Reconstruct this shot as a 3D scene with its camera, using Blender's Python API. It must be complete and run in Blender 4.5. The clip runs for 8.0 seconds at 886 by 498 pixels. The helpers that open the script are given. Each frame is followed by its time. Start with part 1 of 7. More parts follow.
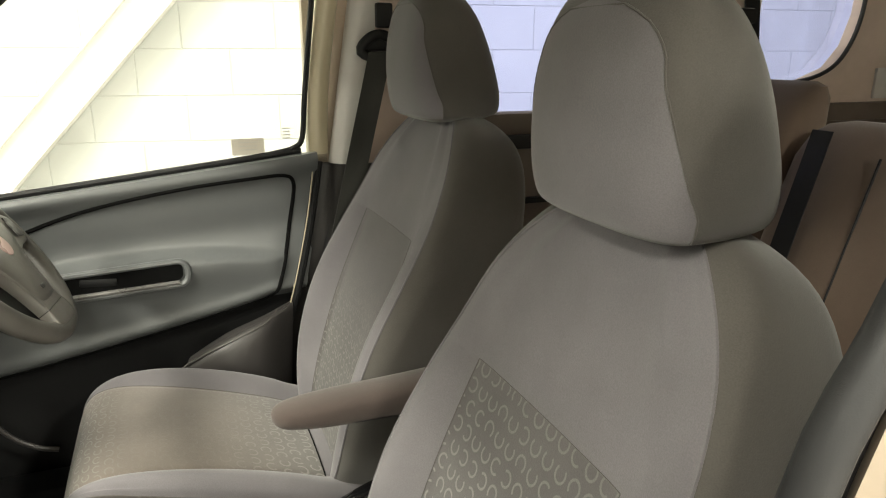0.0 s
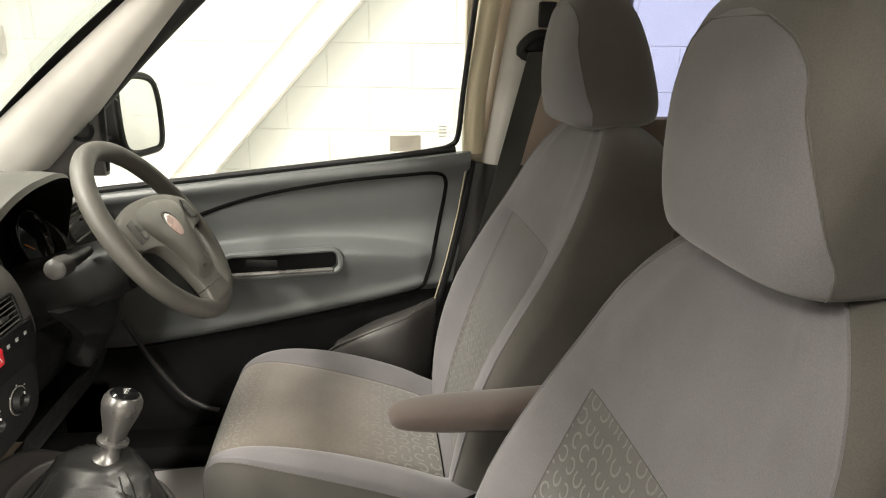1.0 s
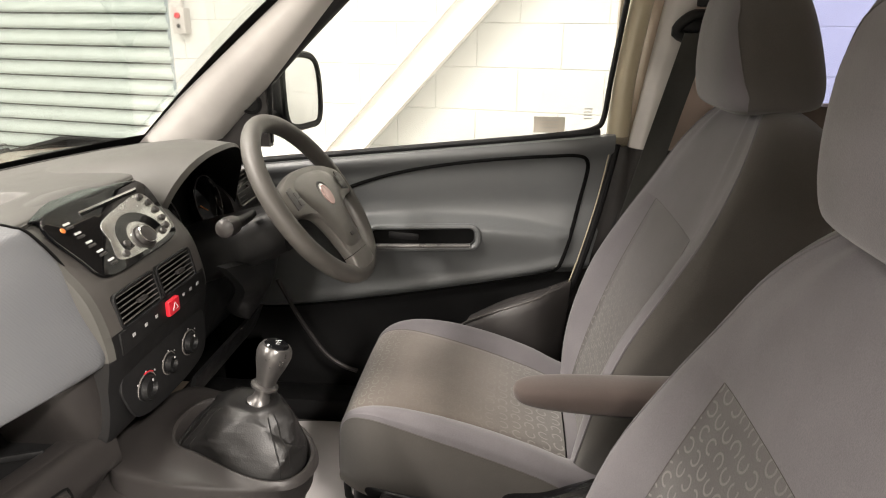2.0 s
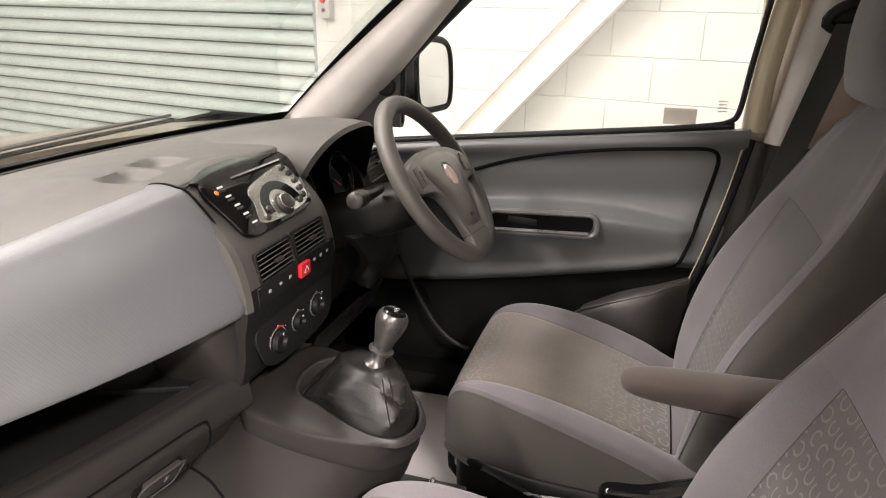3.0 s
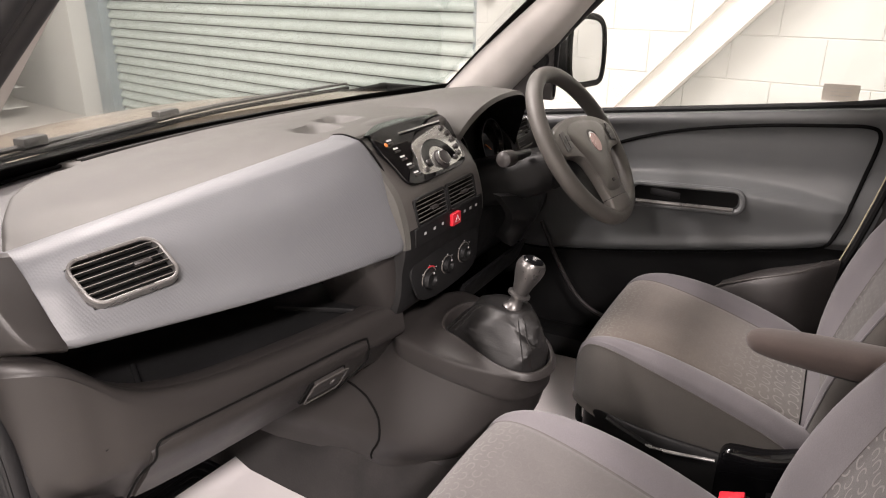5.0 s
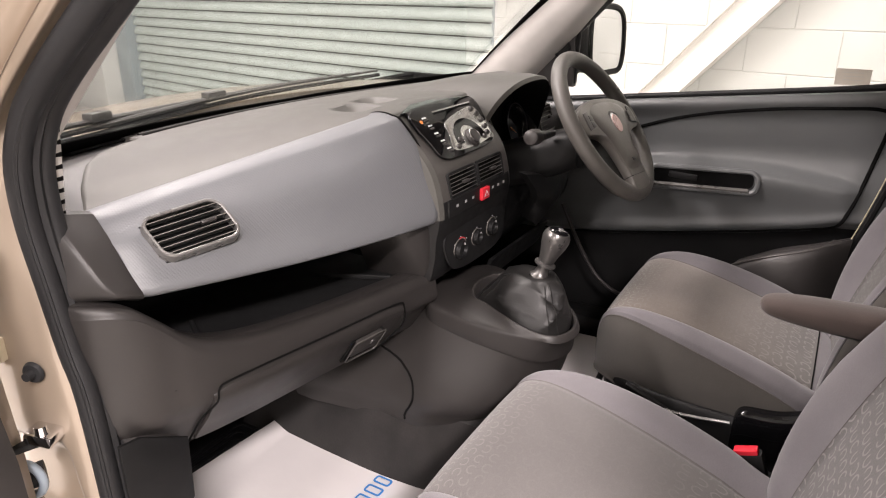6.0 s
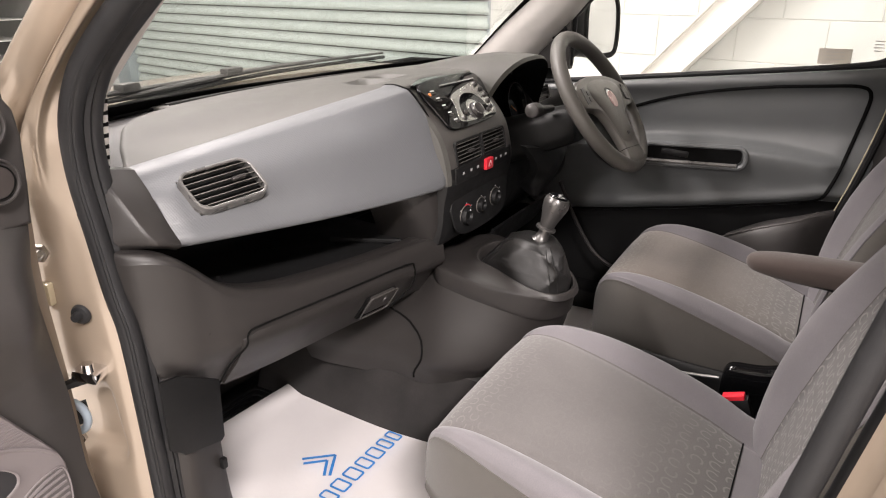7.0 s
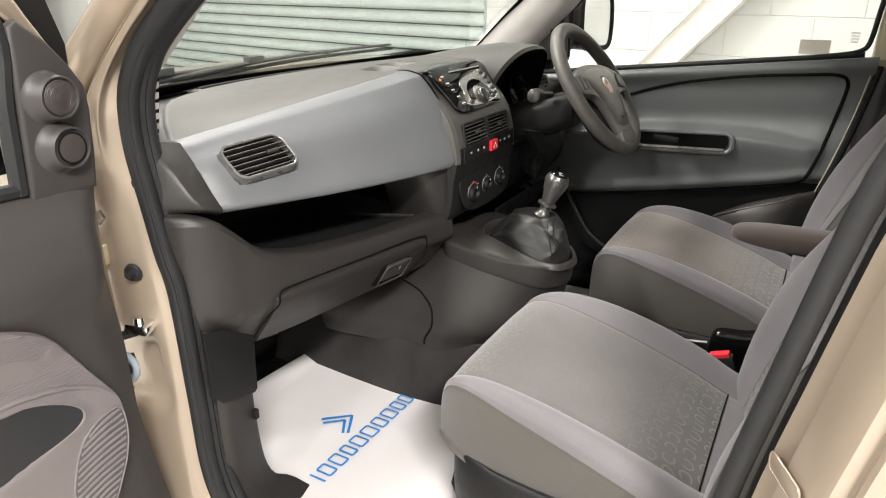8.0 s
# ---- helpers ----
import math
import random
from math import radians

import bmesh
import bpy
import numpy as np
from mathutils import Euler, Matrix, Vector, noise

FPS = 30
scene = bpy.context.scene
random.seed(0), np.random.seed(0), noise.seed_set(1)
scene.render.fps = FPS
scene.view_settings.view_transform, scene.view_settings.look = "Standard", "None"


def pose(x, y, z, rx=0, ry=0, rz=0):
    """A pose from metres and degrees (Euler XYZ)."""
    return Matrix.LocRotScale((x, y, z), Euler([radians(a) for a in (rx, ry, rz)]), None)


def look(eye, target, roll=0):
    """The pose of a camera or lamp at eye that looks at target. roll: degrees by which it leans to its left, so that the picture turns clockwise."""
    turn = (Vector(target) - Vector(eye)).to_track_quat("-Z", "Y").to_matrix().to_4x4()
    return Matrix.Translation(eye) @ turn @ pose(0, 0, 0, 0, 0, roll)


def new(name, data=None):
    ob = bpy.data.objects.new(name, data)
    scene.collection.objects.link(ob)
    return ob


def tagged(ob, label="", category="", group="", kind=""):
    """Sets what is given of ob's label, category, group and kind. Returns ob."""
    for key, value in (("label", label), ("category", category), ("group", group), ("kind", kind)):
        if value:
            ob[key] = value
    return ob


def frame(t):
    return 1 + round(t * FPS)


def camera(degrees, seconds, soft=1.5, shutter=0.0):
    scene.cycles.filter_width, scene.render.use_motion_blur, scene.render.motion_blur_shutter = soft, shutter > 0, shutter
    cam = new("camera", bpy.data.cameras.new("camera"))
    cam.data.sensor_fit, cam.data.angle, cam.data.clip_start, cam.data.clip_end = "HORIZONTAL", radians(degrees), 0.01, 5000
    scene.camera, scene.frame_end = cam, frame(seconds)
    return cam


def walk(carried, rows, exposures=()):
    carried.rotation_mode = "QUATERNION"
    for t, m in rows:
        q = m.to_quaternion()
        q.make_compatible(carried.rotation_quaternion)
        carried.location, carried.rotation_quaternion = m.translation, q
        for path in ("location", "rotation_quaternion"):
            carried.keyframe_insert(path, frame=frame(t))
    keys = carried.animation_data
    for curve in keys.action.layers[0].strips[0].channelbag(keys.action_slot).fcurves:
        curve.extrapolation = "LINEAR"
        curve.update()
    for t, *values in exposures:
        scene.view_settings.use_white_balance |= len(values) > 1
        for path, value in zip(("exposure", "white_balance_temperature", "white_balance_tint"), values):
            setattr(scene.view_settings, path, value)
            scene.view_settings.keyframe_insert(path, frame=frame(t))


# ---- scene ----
cam = camera(66.0, 8.0, soft=1.1)
PATH = [
    (0, (-0.931, 0.132, 1.455), (0.953, -0.617, 0.872), 0.2),
    (0.5, (-0.913, 0.075, 1.461), (1.059, -0.400, 0.883), 0.6),
    (1, (-0.915, 0.053, 1.474), (1.093, -0.171, 0.864), 0.7),
    (1.5, (-0.928, 0.052, 1.471), (1.082, 0.063, 0.831), 0.7),
    (2, (-0.939, 0.049, 1.475), (1.053, 0.250, 0.807), 0.6),
    (2.2, (-0.954, 0.047, 1.474), (1.026, 0.323, 0.799), 1.2),
    (3.5, (-0.990, 0.027, 1.476), (0.864, 0.735, 0.757), 0.3),
    (4, (-1.025, 0.009, 1.467), (0.775, 0.840, 0.745), 0.0),
    (4.5, (-1.058, -0.006, 1.463), (0.694, 0.905, 0.720), 0.3),
    (6, (-1.204, -0.035, 1.439), (0.497, 0.959, 0.682), 0.2),
    (6.5, (-1.251, -0.048, 1.420), (0.446, 0.944, 0.655), 0.2),
    (7, (-1.309, -0.063, 1.406), (0.400, 0.912, 0.644), 0.2),
    (7.5, (-1.369, -0.076, 1.393), (0.345, 0.891, 0.635), 0.2),
    (8, (-1.438, -0.094, 1.394), (0.281, 0.861, 0.631), 0.3),
]
walk(cam, [(t, look(eye, target, roll)) for t, eye, target, roll in PATH],
     [(0.0, 1.10, 6750, 4), (1.0, 1.08, 6650, 8), (2.0, 0.94, 6600, 15), (3.3, 0.71, 6550, 20), (5.8, 0.65, 6480, 23), (7.0, 0.65, 6400, 20), (7.5, 0.66, 6340, 14), (8.0, 0.68, 6260, 12)])

# ---------------------------------------------------------------- light
world = bpy.data.worlds.new("hall_air")
scene.world = world
world.use_nodes = True
world.node_tree.nodes["Background"].inputs[0].default_value = (0.9, 0.95, 1.0, 1)
world.node_tree.nodes["Background"].inputs[1].default_value = 0.03


# the hall stands at a slight angle to the van
HALL = pose(-0.118, 0.026, 0, 0, 0, -10.5)


def unseen_lamp(x, y, z, length, watts):
    """One unseen overhead area light, placed by the brightness it gives."""
    d = bpy.data.lights.new("unseen_lamp", "AREA")
    d.shape, d.size, d.size_y, d.energy = "RECTANGLE", length, 0.5, watts
    d.color = (1.0, 0.96, 0.87)
    ob = new("unseen_lamp", d)
    ob.matrix_world = HALL @ pose(x, y, z)
    return ob


# unseen overhead lights, most added to brighten cabin, bonnet, pier and shutter
LAMPS = [(-2.9, -2.6, 430), (-6.4, -1.2, 190), (-3.2, 2.4, 180), (-0.3, 2.4, 140), (1.45, 1.3, 36), (1.7, 5.4, 95), (0.3, 9.2, 130), (1.3, -3.8, 90), (-2.6, 6.8, 100)]
for lx, ly, lw in LAMPS:
    unseen_lamp(lx, ly, 3.95, 1.8, lw)


# ---------------------------------------------------------------- materials
def nodes_of(name):
    m = bpy.data.materials.new(name)
    m.use_nodes = True
    return m, m.node_tree, m.node_tree.nodes["Principled BSDF"]


def link(t, a, b):
    t.links.new(a, b)


def mixed(t, fac, a, b):
    n = t.nodes.new("ShaderNodeMix")
    n.data_type = "RGBA"
    for s, v in ((n.inputs[0], fac), (n.inputs[6], a), (n.inputs[7], b)):
        if isinstance(v, (int, float)):
            s.default_value = v
        elif isinstance(v, tuple):
            s.default_value = (*v, 1) if len(v) == 3 else v
        else:
            link(t, v, s)
    return n.outputs[2]


def maths(t, op, a, b=None, c=None):
    n = t.nodes.new("ShaderNodeMath")
    n.operation = op
    for i, v in enumerate((a, b, c)):
        if v is None:
            continue
        if isinstance(v, (int, float)):
            n.inputs[i].default_value = v
        else:
            link(t, v, n.inputs[i])
    return n.outputs[0]


def noise_of(t, scale, detail=4, co=None, rough=0.55):
    n = t.nodes.new("ShaderNodeTexNoise")
    n.inputs["Scale"].default_value, n.inputs["Detail"].default_value, n.inputs["Roughness"].default_value = scale, detail, rough
    if co is None:
        co = t.nodes.new("ShaderNodeTexCoord").outputs["Object"]
    link(t, co, n.inputs["Vector"])
    return n.outputs["Fac"]


def ranged(t, v, a, b, c, d):
    n = t.nodes.new("ShaderNodeMapRange")
    link(t, v, n.inputs[0])
    for i, k in enumerate((a, b, c, d)):
        n.inputs[1 + i].default_value = k
    return n.outputs[0]


def bumped(t, p, height, strength, distance):
    n = t.nodes.new("ShaderNodeBump")
    n.inputs["Strength"].default_value, n.inputs["Distance"].default_value = strength, distance
    link(t, height, n.inputs["Height"])
    link(t, n.outputs[0], p.inputs["Normal"])


def plain(name, color, rough, metal=0.0, grain=900, depth=0.0002, wear=0.12, coat=0.0, spec=0.5, vary=0.07):
    """Moulded or painted surface with slight mottling and a fine grain."""
    m, t, p = nodes_of(name)
    big, small = noise_of(t, 6), noise_of(t, grain, 2)
    dark = tuple(c * (1 - wear) for c in color)
    light = tuple(min(1, c * (1 + wear)) for c in color)
    link(t, mixed(t, ranged(t, big, 0.3, 0.7, 0, 1), dark, light), p.inputs["Base Color"])
    link(t, ranged(t, noise_of(t, 25), 0.3, 0.7, max(0, rough - vary), min(1, rough + vary)), p.inputs["Roughness"])
    p.inputs["Metallic"].default_value = metal
    p.inputs["Specular IOR Level"].default_value = spec
    p.inputs["Coat Weight"].default_value = coat
    p.inputs["Coat Roughness"].default_value = 0.08
    if depth:
        bumped(t, p, small, 0.6, depth)
    return m


def fabric(name, color, weave=700, wear=0.12):
    m, t, p = nodes_of(name)
    co = t.nodes.new("ShaderNodeTexCoord").outputs["Object"]
    big, fine, mid = noise_of(t, 7, 4, co), noise_of(t, weave, 2, co), noise_of(t, 60, 3, co)
    a = mixed(t, ranged(t, big, 0.3, 0.7, 0, 1), tuple(c * (1 - wear) for c in color), tuple(c * (1 + wear) for c in color))
    b = mixed(t, ranged(t, fine, 0.3, 0.7, 0, 0.35), a, tuple(c * 0.45 for c in color))
    link(t, b, p.inputs["Base Color"])
    p.inputs["Roughness"].default_value = 0.9
    p.inputs["Specular IOR Level"].default_value = 0.25
    p.inputs["Sheen Weight"].default_value = 0.25
    p.inputs["Sheen Roughness"].default_value = 0.5
    bumped(t, p, maths(t, "ADD", fine, maths(t, "MULTIPLY", mid, 0.6)), 0.5, 0.0006)
    return m


def horseshoe_fabric(name, color, motif, axes, size=0.026, fade=None, plain_color=None, front=None, wrap=False):
    """Woven cloth with rows of small open rings, turned this way and that, fading out along one axis."""
    m, t, p = nodes_of(name)
    co = t.nodes.new("ShaderNodeTexCoord").outputs["Object"]
    sep = t.nodes.new("ShaderNodeSeparateXYZ")
    link(t, co, sep.inputs[0])
    u = maths(t, "DIVIDE", sep.outputs[axes[0]], size)
    v0 = maths(t, "DIVIDE", maths(t, "SUBTRACT", maths(t, "MULTIPLY", sep.outputs[1], 1.36), sep.outputs[2]) if wrap else sep.outputs[axes[1]], size * 1.05)
    u = maths(t, "ADD", u, maths(t, "MULTIPLY", maths(t, "MODULO", maths(t, "ABSOLUTE", maths(t, "FLOOR", v0)), 2.0), 0.5))
    v = v0
    iu, iv = maths(t, "FLOOR", u), maths(t, "FLOOR", v)
    fu, fv = maths(t, "SUBTRACT", maths(t, "SUBTRACT", u, iu), 0.5), maths(t, "SUBTRACT", maths(t, "SUBTRACT", v, iv), 0.5)
    cell = t.nodes.new("ShaderNodeCombineXYZ")
    link(t, iu, cell.inputs[0])
    link(t, iv, cell.inputs[1])
    wn = t.nodes.new("ShaderNodeTexWhiteNoise")
    wn.noise_dimensions = "2D"
    link(t, cell.outputs[0], wn.inputs["Vector"])
    turn = maths(t, "MULTIPLY", maths(t, "FLOOR", maths(t, "MULTIPLY", wn.outputs["Value"], 4.0)), math.pi / 2)
    ang = maths(t, "ARCTAN2", fv, fu)
    rel = maths(t, "WRAP", maths(t, "SUBTRACT", ang, turn), math.pi, -math.pi)
    gap = ranged(t, maths(t, "ABSOLUTE", rel), 0.75, 0.9, 0, 1)
    rad = maths(t, "SQRT", maths(t, "ADD", maths(t, "MULTIPLY", fu, fu), maths(t, "MULTIPLY", fv, fv)))
    ring = ranged(t, maths(t, "ABSOLUTE", maths(t, "SUBTRACT", rad, 0.33)), 0.035, 0.075, 1, 0)
    mask = maths(t, "MULTIPLY", ring, gap)
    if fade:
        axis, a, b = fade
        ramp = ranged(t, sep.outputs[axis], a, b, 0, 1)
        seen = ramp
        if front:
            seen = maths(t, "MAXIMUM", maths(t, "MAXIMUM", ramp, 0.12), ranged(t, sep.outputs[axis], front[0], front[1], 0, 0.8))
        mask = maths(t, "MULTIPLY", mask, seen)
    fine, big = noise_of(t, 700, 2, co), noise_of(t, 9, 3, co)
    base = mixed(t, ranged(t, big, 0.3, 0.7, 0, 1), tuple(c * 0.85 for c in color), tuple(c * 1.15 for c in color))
    # the base also runs from plain_color to the darker color along that axis
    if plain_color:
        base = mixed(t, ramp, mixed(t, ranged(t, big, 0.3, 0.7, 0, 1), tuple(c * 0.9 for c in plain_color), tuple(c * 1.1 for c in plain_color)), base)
    col = mixed(t, maths(t, "MULTIPLY", mask, 0.7), base, motif)
    col = mixed(t, ranged(t, fine, 0.3, 0.7, 0, 0.35), col, tuple(c * 0.5 for c in color))
    link(t, col, p.inputs["Base Color"])
    p.inputs["Roughness"].default_value = 0.9
    p.inputs["Specular IOR Level"].default_value = 0.25
    p.inputs["Sheen Weight"].default_value = 0.25
    bumped(t, p, maths(t, "ADD", fine, mask), 0.5, 0.0006)
    return m


def dimpled(name, color, rough, pitch=0.0032):
    """Moulded skin with a small embossed diamond grain."""
    m, t, p = nodes_of(name)
    co = t.nodes.new("ShaderNodeTexCoord").outputs["Object"]
    mp = t.nodes.new("ShaderNodeMapping")
    mp.inputs["Rotation"].default_value = (0.6, 0.3, 0.785)
    link(t, co, mp.inputs[0])
    vo = t.nodes.new("ShaderNodeTexVoronoi")
    vo.inputs["Scale"].default_value, vo.inputs["Randomness"].default_value = 1 / pitch, 0.15
    link(t, mp.outputs[0], vo.inputs["Vector"])
    big = noise_of(t, 5, 4, co)
    link(t, mixed(t, ranged(t, big, 0.3, 0.7, 0, 1), tuple(c * 0.92 for c in color), tuple(c * 1.08 for c in color)), p.inputs["Base Color"])
    link(t, ranged(t, noise_of(t, 20, 3, co), 0.3, 0.7, rough - 0.05, rough + 0.05), p.inputs["Roughness"])
    bumped(t, p, vo.outputs["Distance"], 0.5, 0.0006)
    return m


def clear_glass(name, tint):
    m = bpy.data.materials.new(name)
    m.use_nodes = True
    t = m.node_tree
    t.nodes.remove(t.nodes["Principled BSDF"])
    tr, gl, mx, fr = (t.nodes.new(k) for k in ("ShaderNodeBsdfTransparent", "ShaderNodeBsdfGlossy", "ShaderNodeMixShader", "ShaderNodeFresnel"))
    tr.inputs[0].default_value = (*tint, 1)
    gl.inputs["Roughness"].default_value = 0.02
    fr.inputs[0].default_value = 1.45
    link(t, maths(t, "MULTIPLY", fr.outputs[0], 0.45), mx.inputs[0])
    link(t, tr.outputs[0], mx.inputs[1])
    link(t, gl.outputs[0], mx.inputs[2])
    link(t, mx.outputs[0], t.nodes["Material Output"].inputs[0])
    return m


DASH = plain("dash_plastic", (0.0235, 0.0212, 0.0203), 0.44, grain=1100, depth=0.0003, wear=0.05, vary=0.03, spec=0.4)
DASH_TOP = plain("dash_top_plastic", (0.072, 0.070, 0.064), 0.55, grain=1000, depth=0.0004, wear=0.04, vary=0.03, spec=0.35)
FASCIA = dimpled("fascia_skin", (0.108, 0.112, 0.119), 0.48)
SURROUND = plain("stack_surround_plastic", (0.070, 0.065, 0.061), 0.38, wear=0.05, vary=0.03, spec=0.45)
STACK = plain("stack_plastic", (0.034, 0.031, 0.030), 0.36, wear=0.05, vary=0.03, spec=0.4)
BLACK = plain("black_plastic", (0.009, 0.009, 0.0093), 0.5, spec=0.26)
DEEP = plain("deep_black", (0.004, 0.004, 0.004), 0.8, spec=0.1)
GLOSS = plain("gloss_black", (0.004, 0.004, 0.0045), 0.06, depth=0, spec=0.4, vary=0.01)
SILVER = plain("satin_silver", (0.62, 0.62, 0.60), 0.22, metal=0.9, depth=0.0001)
KNOB = plain("satin_grey_knob", (0.10, 0.096, 0.093), 0.32, metal=0.7, depth=0.0001)
CHROME = plain("chrome", (0.75, 0.75, 0.77), 0.1, metal=1.0, depth=0)
STEEL = plain("zinc_steel", (0.55, 0.55, 0.54), 0.3, metal=1.0)
WHEEL = plain("wheel_foam", (0.076, 0.071, 0.064), 0.45, grain=1400, depth=0.0003)
HUBGREY = plain("hub_plastic", (0.135, 0.127, 0.116), 0.42, grain=1200)
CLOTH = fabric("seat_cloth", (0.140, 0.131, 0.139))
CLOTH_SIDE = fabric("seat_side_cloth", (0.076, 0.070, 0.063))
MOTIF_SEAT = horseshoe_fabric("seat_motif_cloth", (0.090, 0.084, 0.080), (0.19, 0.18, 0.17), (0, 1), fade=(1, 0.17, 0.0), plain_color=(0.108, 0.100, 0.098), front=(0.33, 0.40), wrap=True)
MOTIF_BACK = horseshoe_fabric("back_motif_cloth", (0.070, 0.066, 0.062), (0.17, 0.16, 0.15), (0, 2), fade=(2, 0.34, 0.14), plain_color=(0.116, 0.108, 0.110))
# browner from wear; also paler than MOTIF_SEAT, with stronger light in its colour
MOTIF_WORN_LIT = horseshoe_fabric("seat_motif_cloth_worn_lit", (0.115, 0.106, 0.098), (0.25, 0.24, 0.22), (0, 1), fade=(1, 0.20, 0.02), plain_color=(0.135, 0.115, 0.098), front=(0.33, 0.40), wrap=True)
LEATHER = plain("boot_leather", (0.010, 0.0096, 0.0094), 0.42, grain=500, depth=0.0006, spec=0.38)
# far lining: base made paler and bluer to carry the sheen of window light
DOORSKIN_LIT = plain("door_lining_lit", (0.128, 0.134, 0.136), 0.34, grain=1000, depth=0.0003, wear=0.05, vary=0.03)
GRILLE = plain("grille_plastic", (0.045, 0.038, 0.036), 0.45, depth=0.0002)
INSERT = plain("insert_plastic", (0.172, 0.153, 0.156), 0.5, grain=1200, depth=0.0003, wear=0.04)
INSERT_DARK = plain("cover_plastic", (0.095, 0.086, 0.086), 0.5, grain=1200, depth=0.0003, wear=0.04)
PULL = plain("pull_plastic", (0.020, 0.0215, 0.025), 0.34, grain=1200, depth=0.0001, wear=0.05)
NEARSKIN = plain("near_door_plastic", (0.040, 0.0365, 0.0355), 0.45, grain=1100, depth=0.0003, wear=0.05, vary=0.03)
SHROUD = plain("shroud_plastic", (0.008, 0.008, 0.008), 0.45, spec=0.2)
VENTRIM = plain("vent_frame_satin", (0.165, 0.160, 0.155), 0.30, metal=0.4, depth=0)
BOOTBLUE = plain("pale_blue_plastic", (0.42, 0.50, 0.58), 0.35, depth=0)
RUBBER = plain("rubber_seal", (0.018, 0.018, 0.019), 0.55, spec=0.28)
PAINT = plain("champagne_paint", (0.345, 0.280, 0.218), 0.3, metal=0.35, depth=0, coat=0.7, wear=0.015, vary=0.015)
PAINT_IN = plain("cream_pillar_paint", (0.55, 0.48, 0.34), 0.35, depth=0, coat=0.4, wear=0.015, vary=0.015)
TRIM = plain("pale_trim", (0.47, 0.45, 0.43), 0.6, grain=900)
TRIM_WARM = plain("warm_trim", (0.50, 0.40, 0.34), 0.6, grain=900)
LINING = fabric("roof_lining", (0.50, 0.46, 0.40), weave=500)
REARPLASTIC = plain("rear_trim_plastic", (0.11, 0.085, 0.068), 0.6)
CARPET = fabric("carpet", (0.020, 0.018, 0.0175), weave=260, wear=0.5)
PAPER = plain("mat_paper", (0.67, 0.64, 0.64), 0.5, grain=80, depth=0.0004, wear=0.03)
BLUE = plain("blue_print", (0.03, 0.20, 0.55), 0.5, depth=0)
RED = plain("red_plastic", (0.62, 0.02, 0.035), 0.3, depth=0)
WHITEMARK = plain("white_print", (0.7, 0.7, 0.7), 0.5, depth=0)
GREYMARK = plain("grey_print", (0.38, 0.38, 0.38), 0.5, depth=0)
ORANGE = plain("orange_print", (0.7, 0.2, 0.03), 0.5, depth=0)
PALEPRINT = plain("pale_print", (0.70, 0.68, 0.66), 0.4, depth=0)
STICKER = plain("sticker_film", (0.76, 0.70, 0.64), 0.5, depth=0)
for thin in (STICKER, PALEPRINT):
    thin.node_tree.nodes["Principled BSDF"].inputs["Transmission Weight"].default_value = 0.65
GLASS = clear_glass("window_glass", (0.96, 0.975, 0.96))
BLUEGLASS = clear_glass("blue_tinted_glass", (0.66, 0.69, 0.90))
MIRROR = plain("mirror_glass", (0.9, 0.9, 0.9), 0.02, metal=1.0, depth=0)
WALLPAINT = plain("wall_paint", (0.53, 0.535, 0.515), 0.6, grain=120, depth=0.0012, wear=0.03)
JOINT = plain("painted_joint", (0.53, 0.53, 0.505), 0.8, grain=200, depth=0.001, wear=0.06)
SHUTTER = plain("shutter_paint", (0.375, 0.43, 0.405), 0.45, metal=0.0, wear=0.06)
JAMB = plain("jamb_paint", (0.24, 0.29, 0.31), 0.4)
BRACE = plain("brace_paint", (0.74, 0.72, 0.685), 0.45, wear=0.03)
CONCRETE = plain("hall_floor", (0.50, 0.48, 0.45), 0.40, grain=60, depth=0.0008, wear=0.2)
CEIL = plain("hall_ceiling", (0.6, 0.6, 0.6), 0.8)


# ---------------------------------------------------------------- mesh helpers
def part(name, bm, mat, parent=None, label="", smooth=True):
    me = bpy.data.meshes.new(name)
    bmesh.ops.recalc_face_normals(bm, faces=bm.faces)
    bm.to_mesh(me)
    bm.free()
    me.materials.append(mat)
    if smooth:
        for f in me.polygons:
            f.use_smooth = True
        me.set_sharp_from_angle(angle=radians(38))
    ob = new(name, me)
    if parent is not None:
        ob.parent = parent
        ob.matrix_parent_inverse = parent.matrix_basis.inverted()
    if label:
        ob["label"] = label
    return ob


def thing(name, label, category, at=(0, 0, 0), group="", kind=""):
    ob = new(name)
    ob.location = at
    ob.empty_display_size = 0.05
    ob.matrix_basis = Matrix.Translation(at)
    return tagged(ob, label, category, group, kind)


def box(center, size, bevel=0.004, rot=None, seg=2):
    bm = bmesh.new()
    bmesh.ops.create_cube(bm, size=1)
    for v in bm.verts:
        v.co = Vector((v.co.x * size[0], v.co.y * size[1], v.co.z * size[2]))
    if bevel > 0:
        bmesh.ops.bevel(bm, geom=list(bm.edges), offset=min(bevel, min(size) * 0.45), segments=seg, profile=0.6, affect="EDGES")
    m = Matrix.Translation(center)
    if rot is not None:
        m = m @ (rot if isinstance(rot, Matrix) else pose(0, 0, 0, *rot))
    bm.transform(m)
    return bm


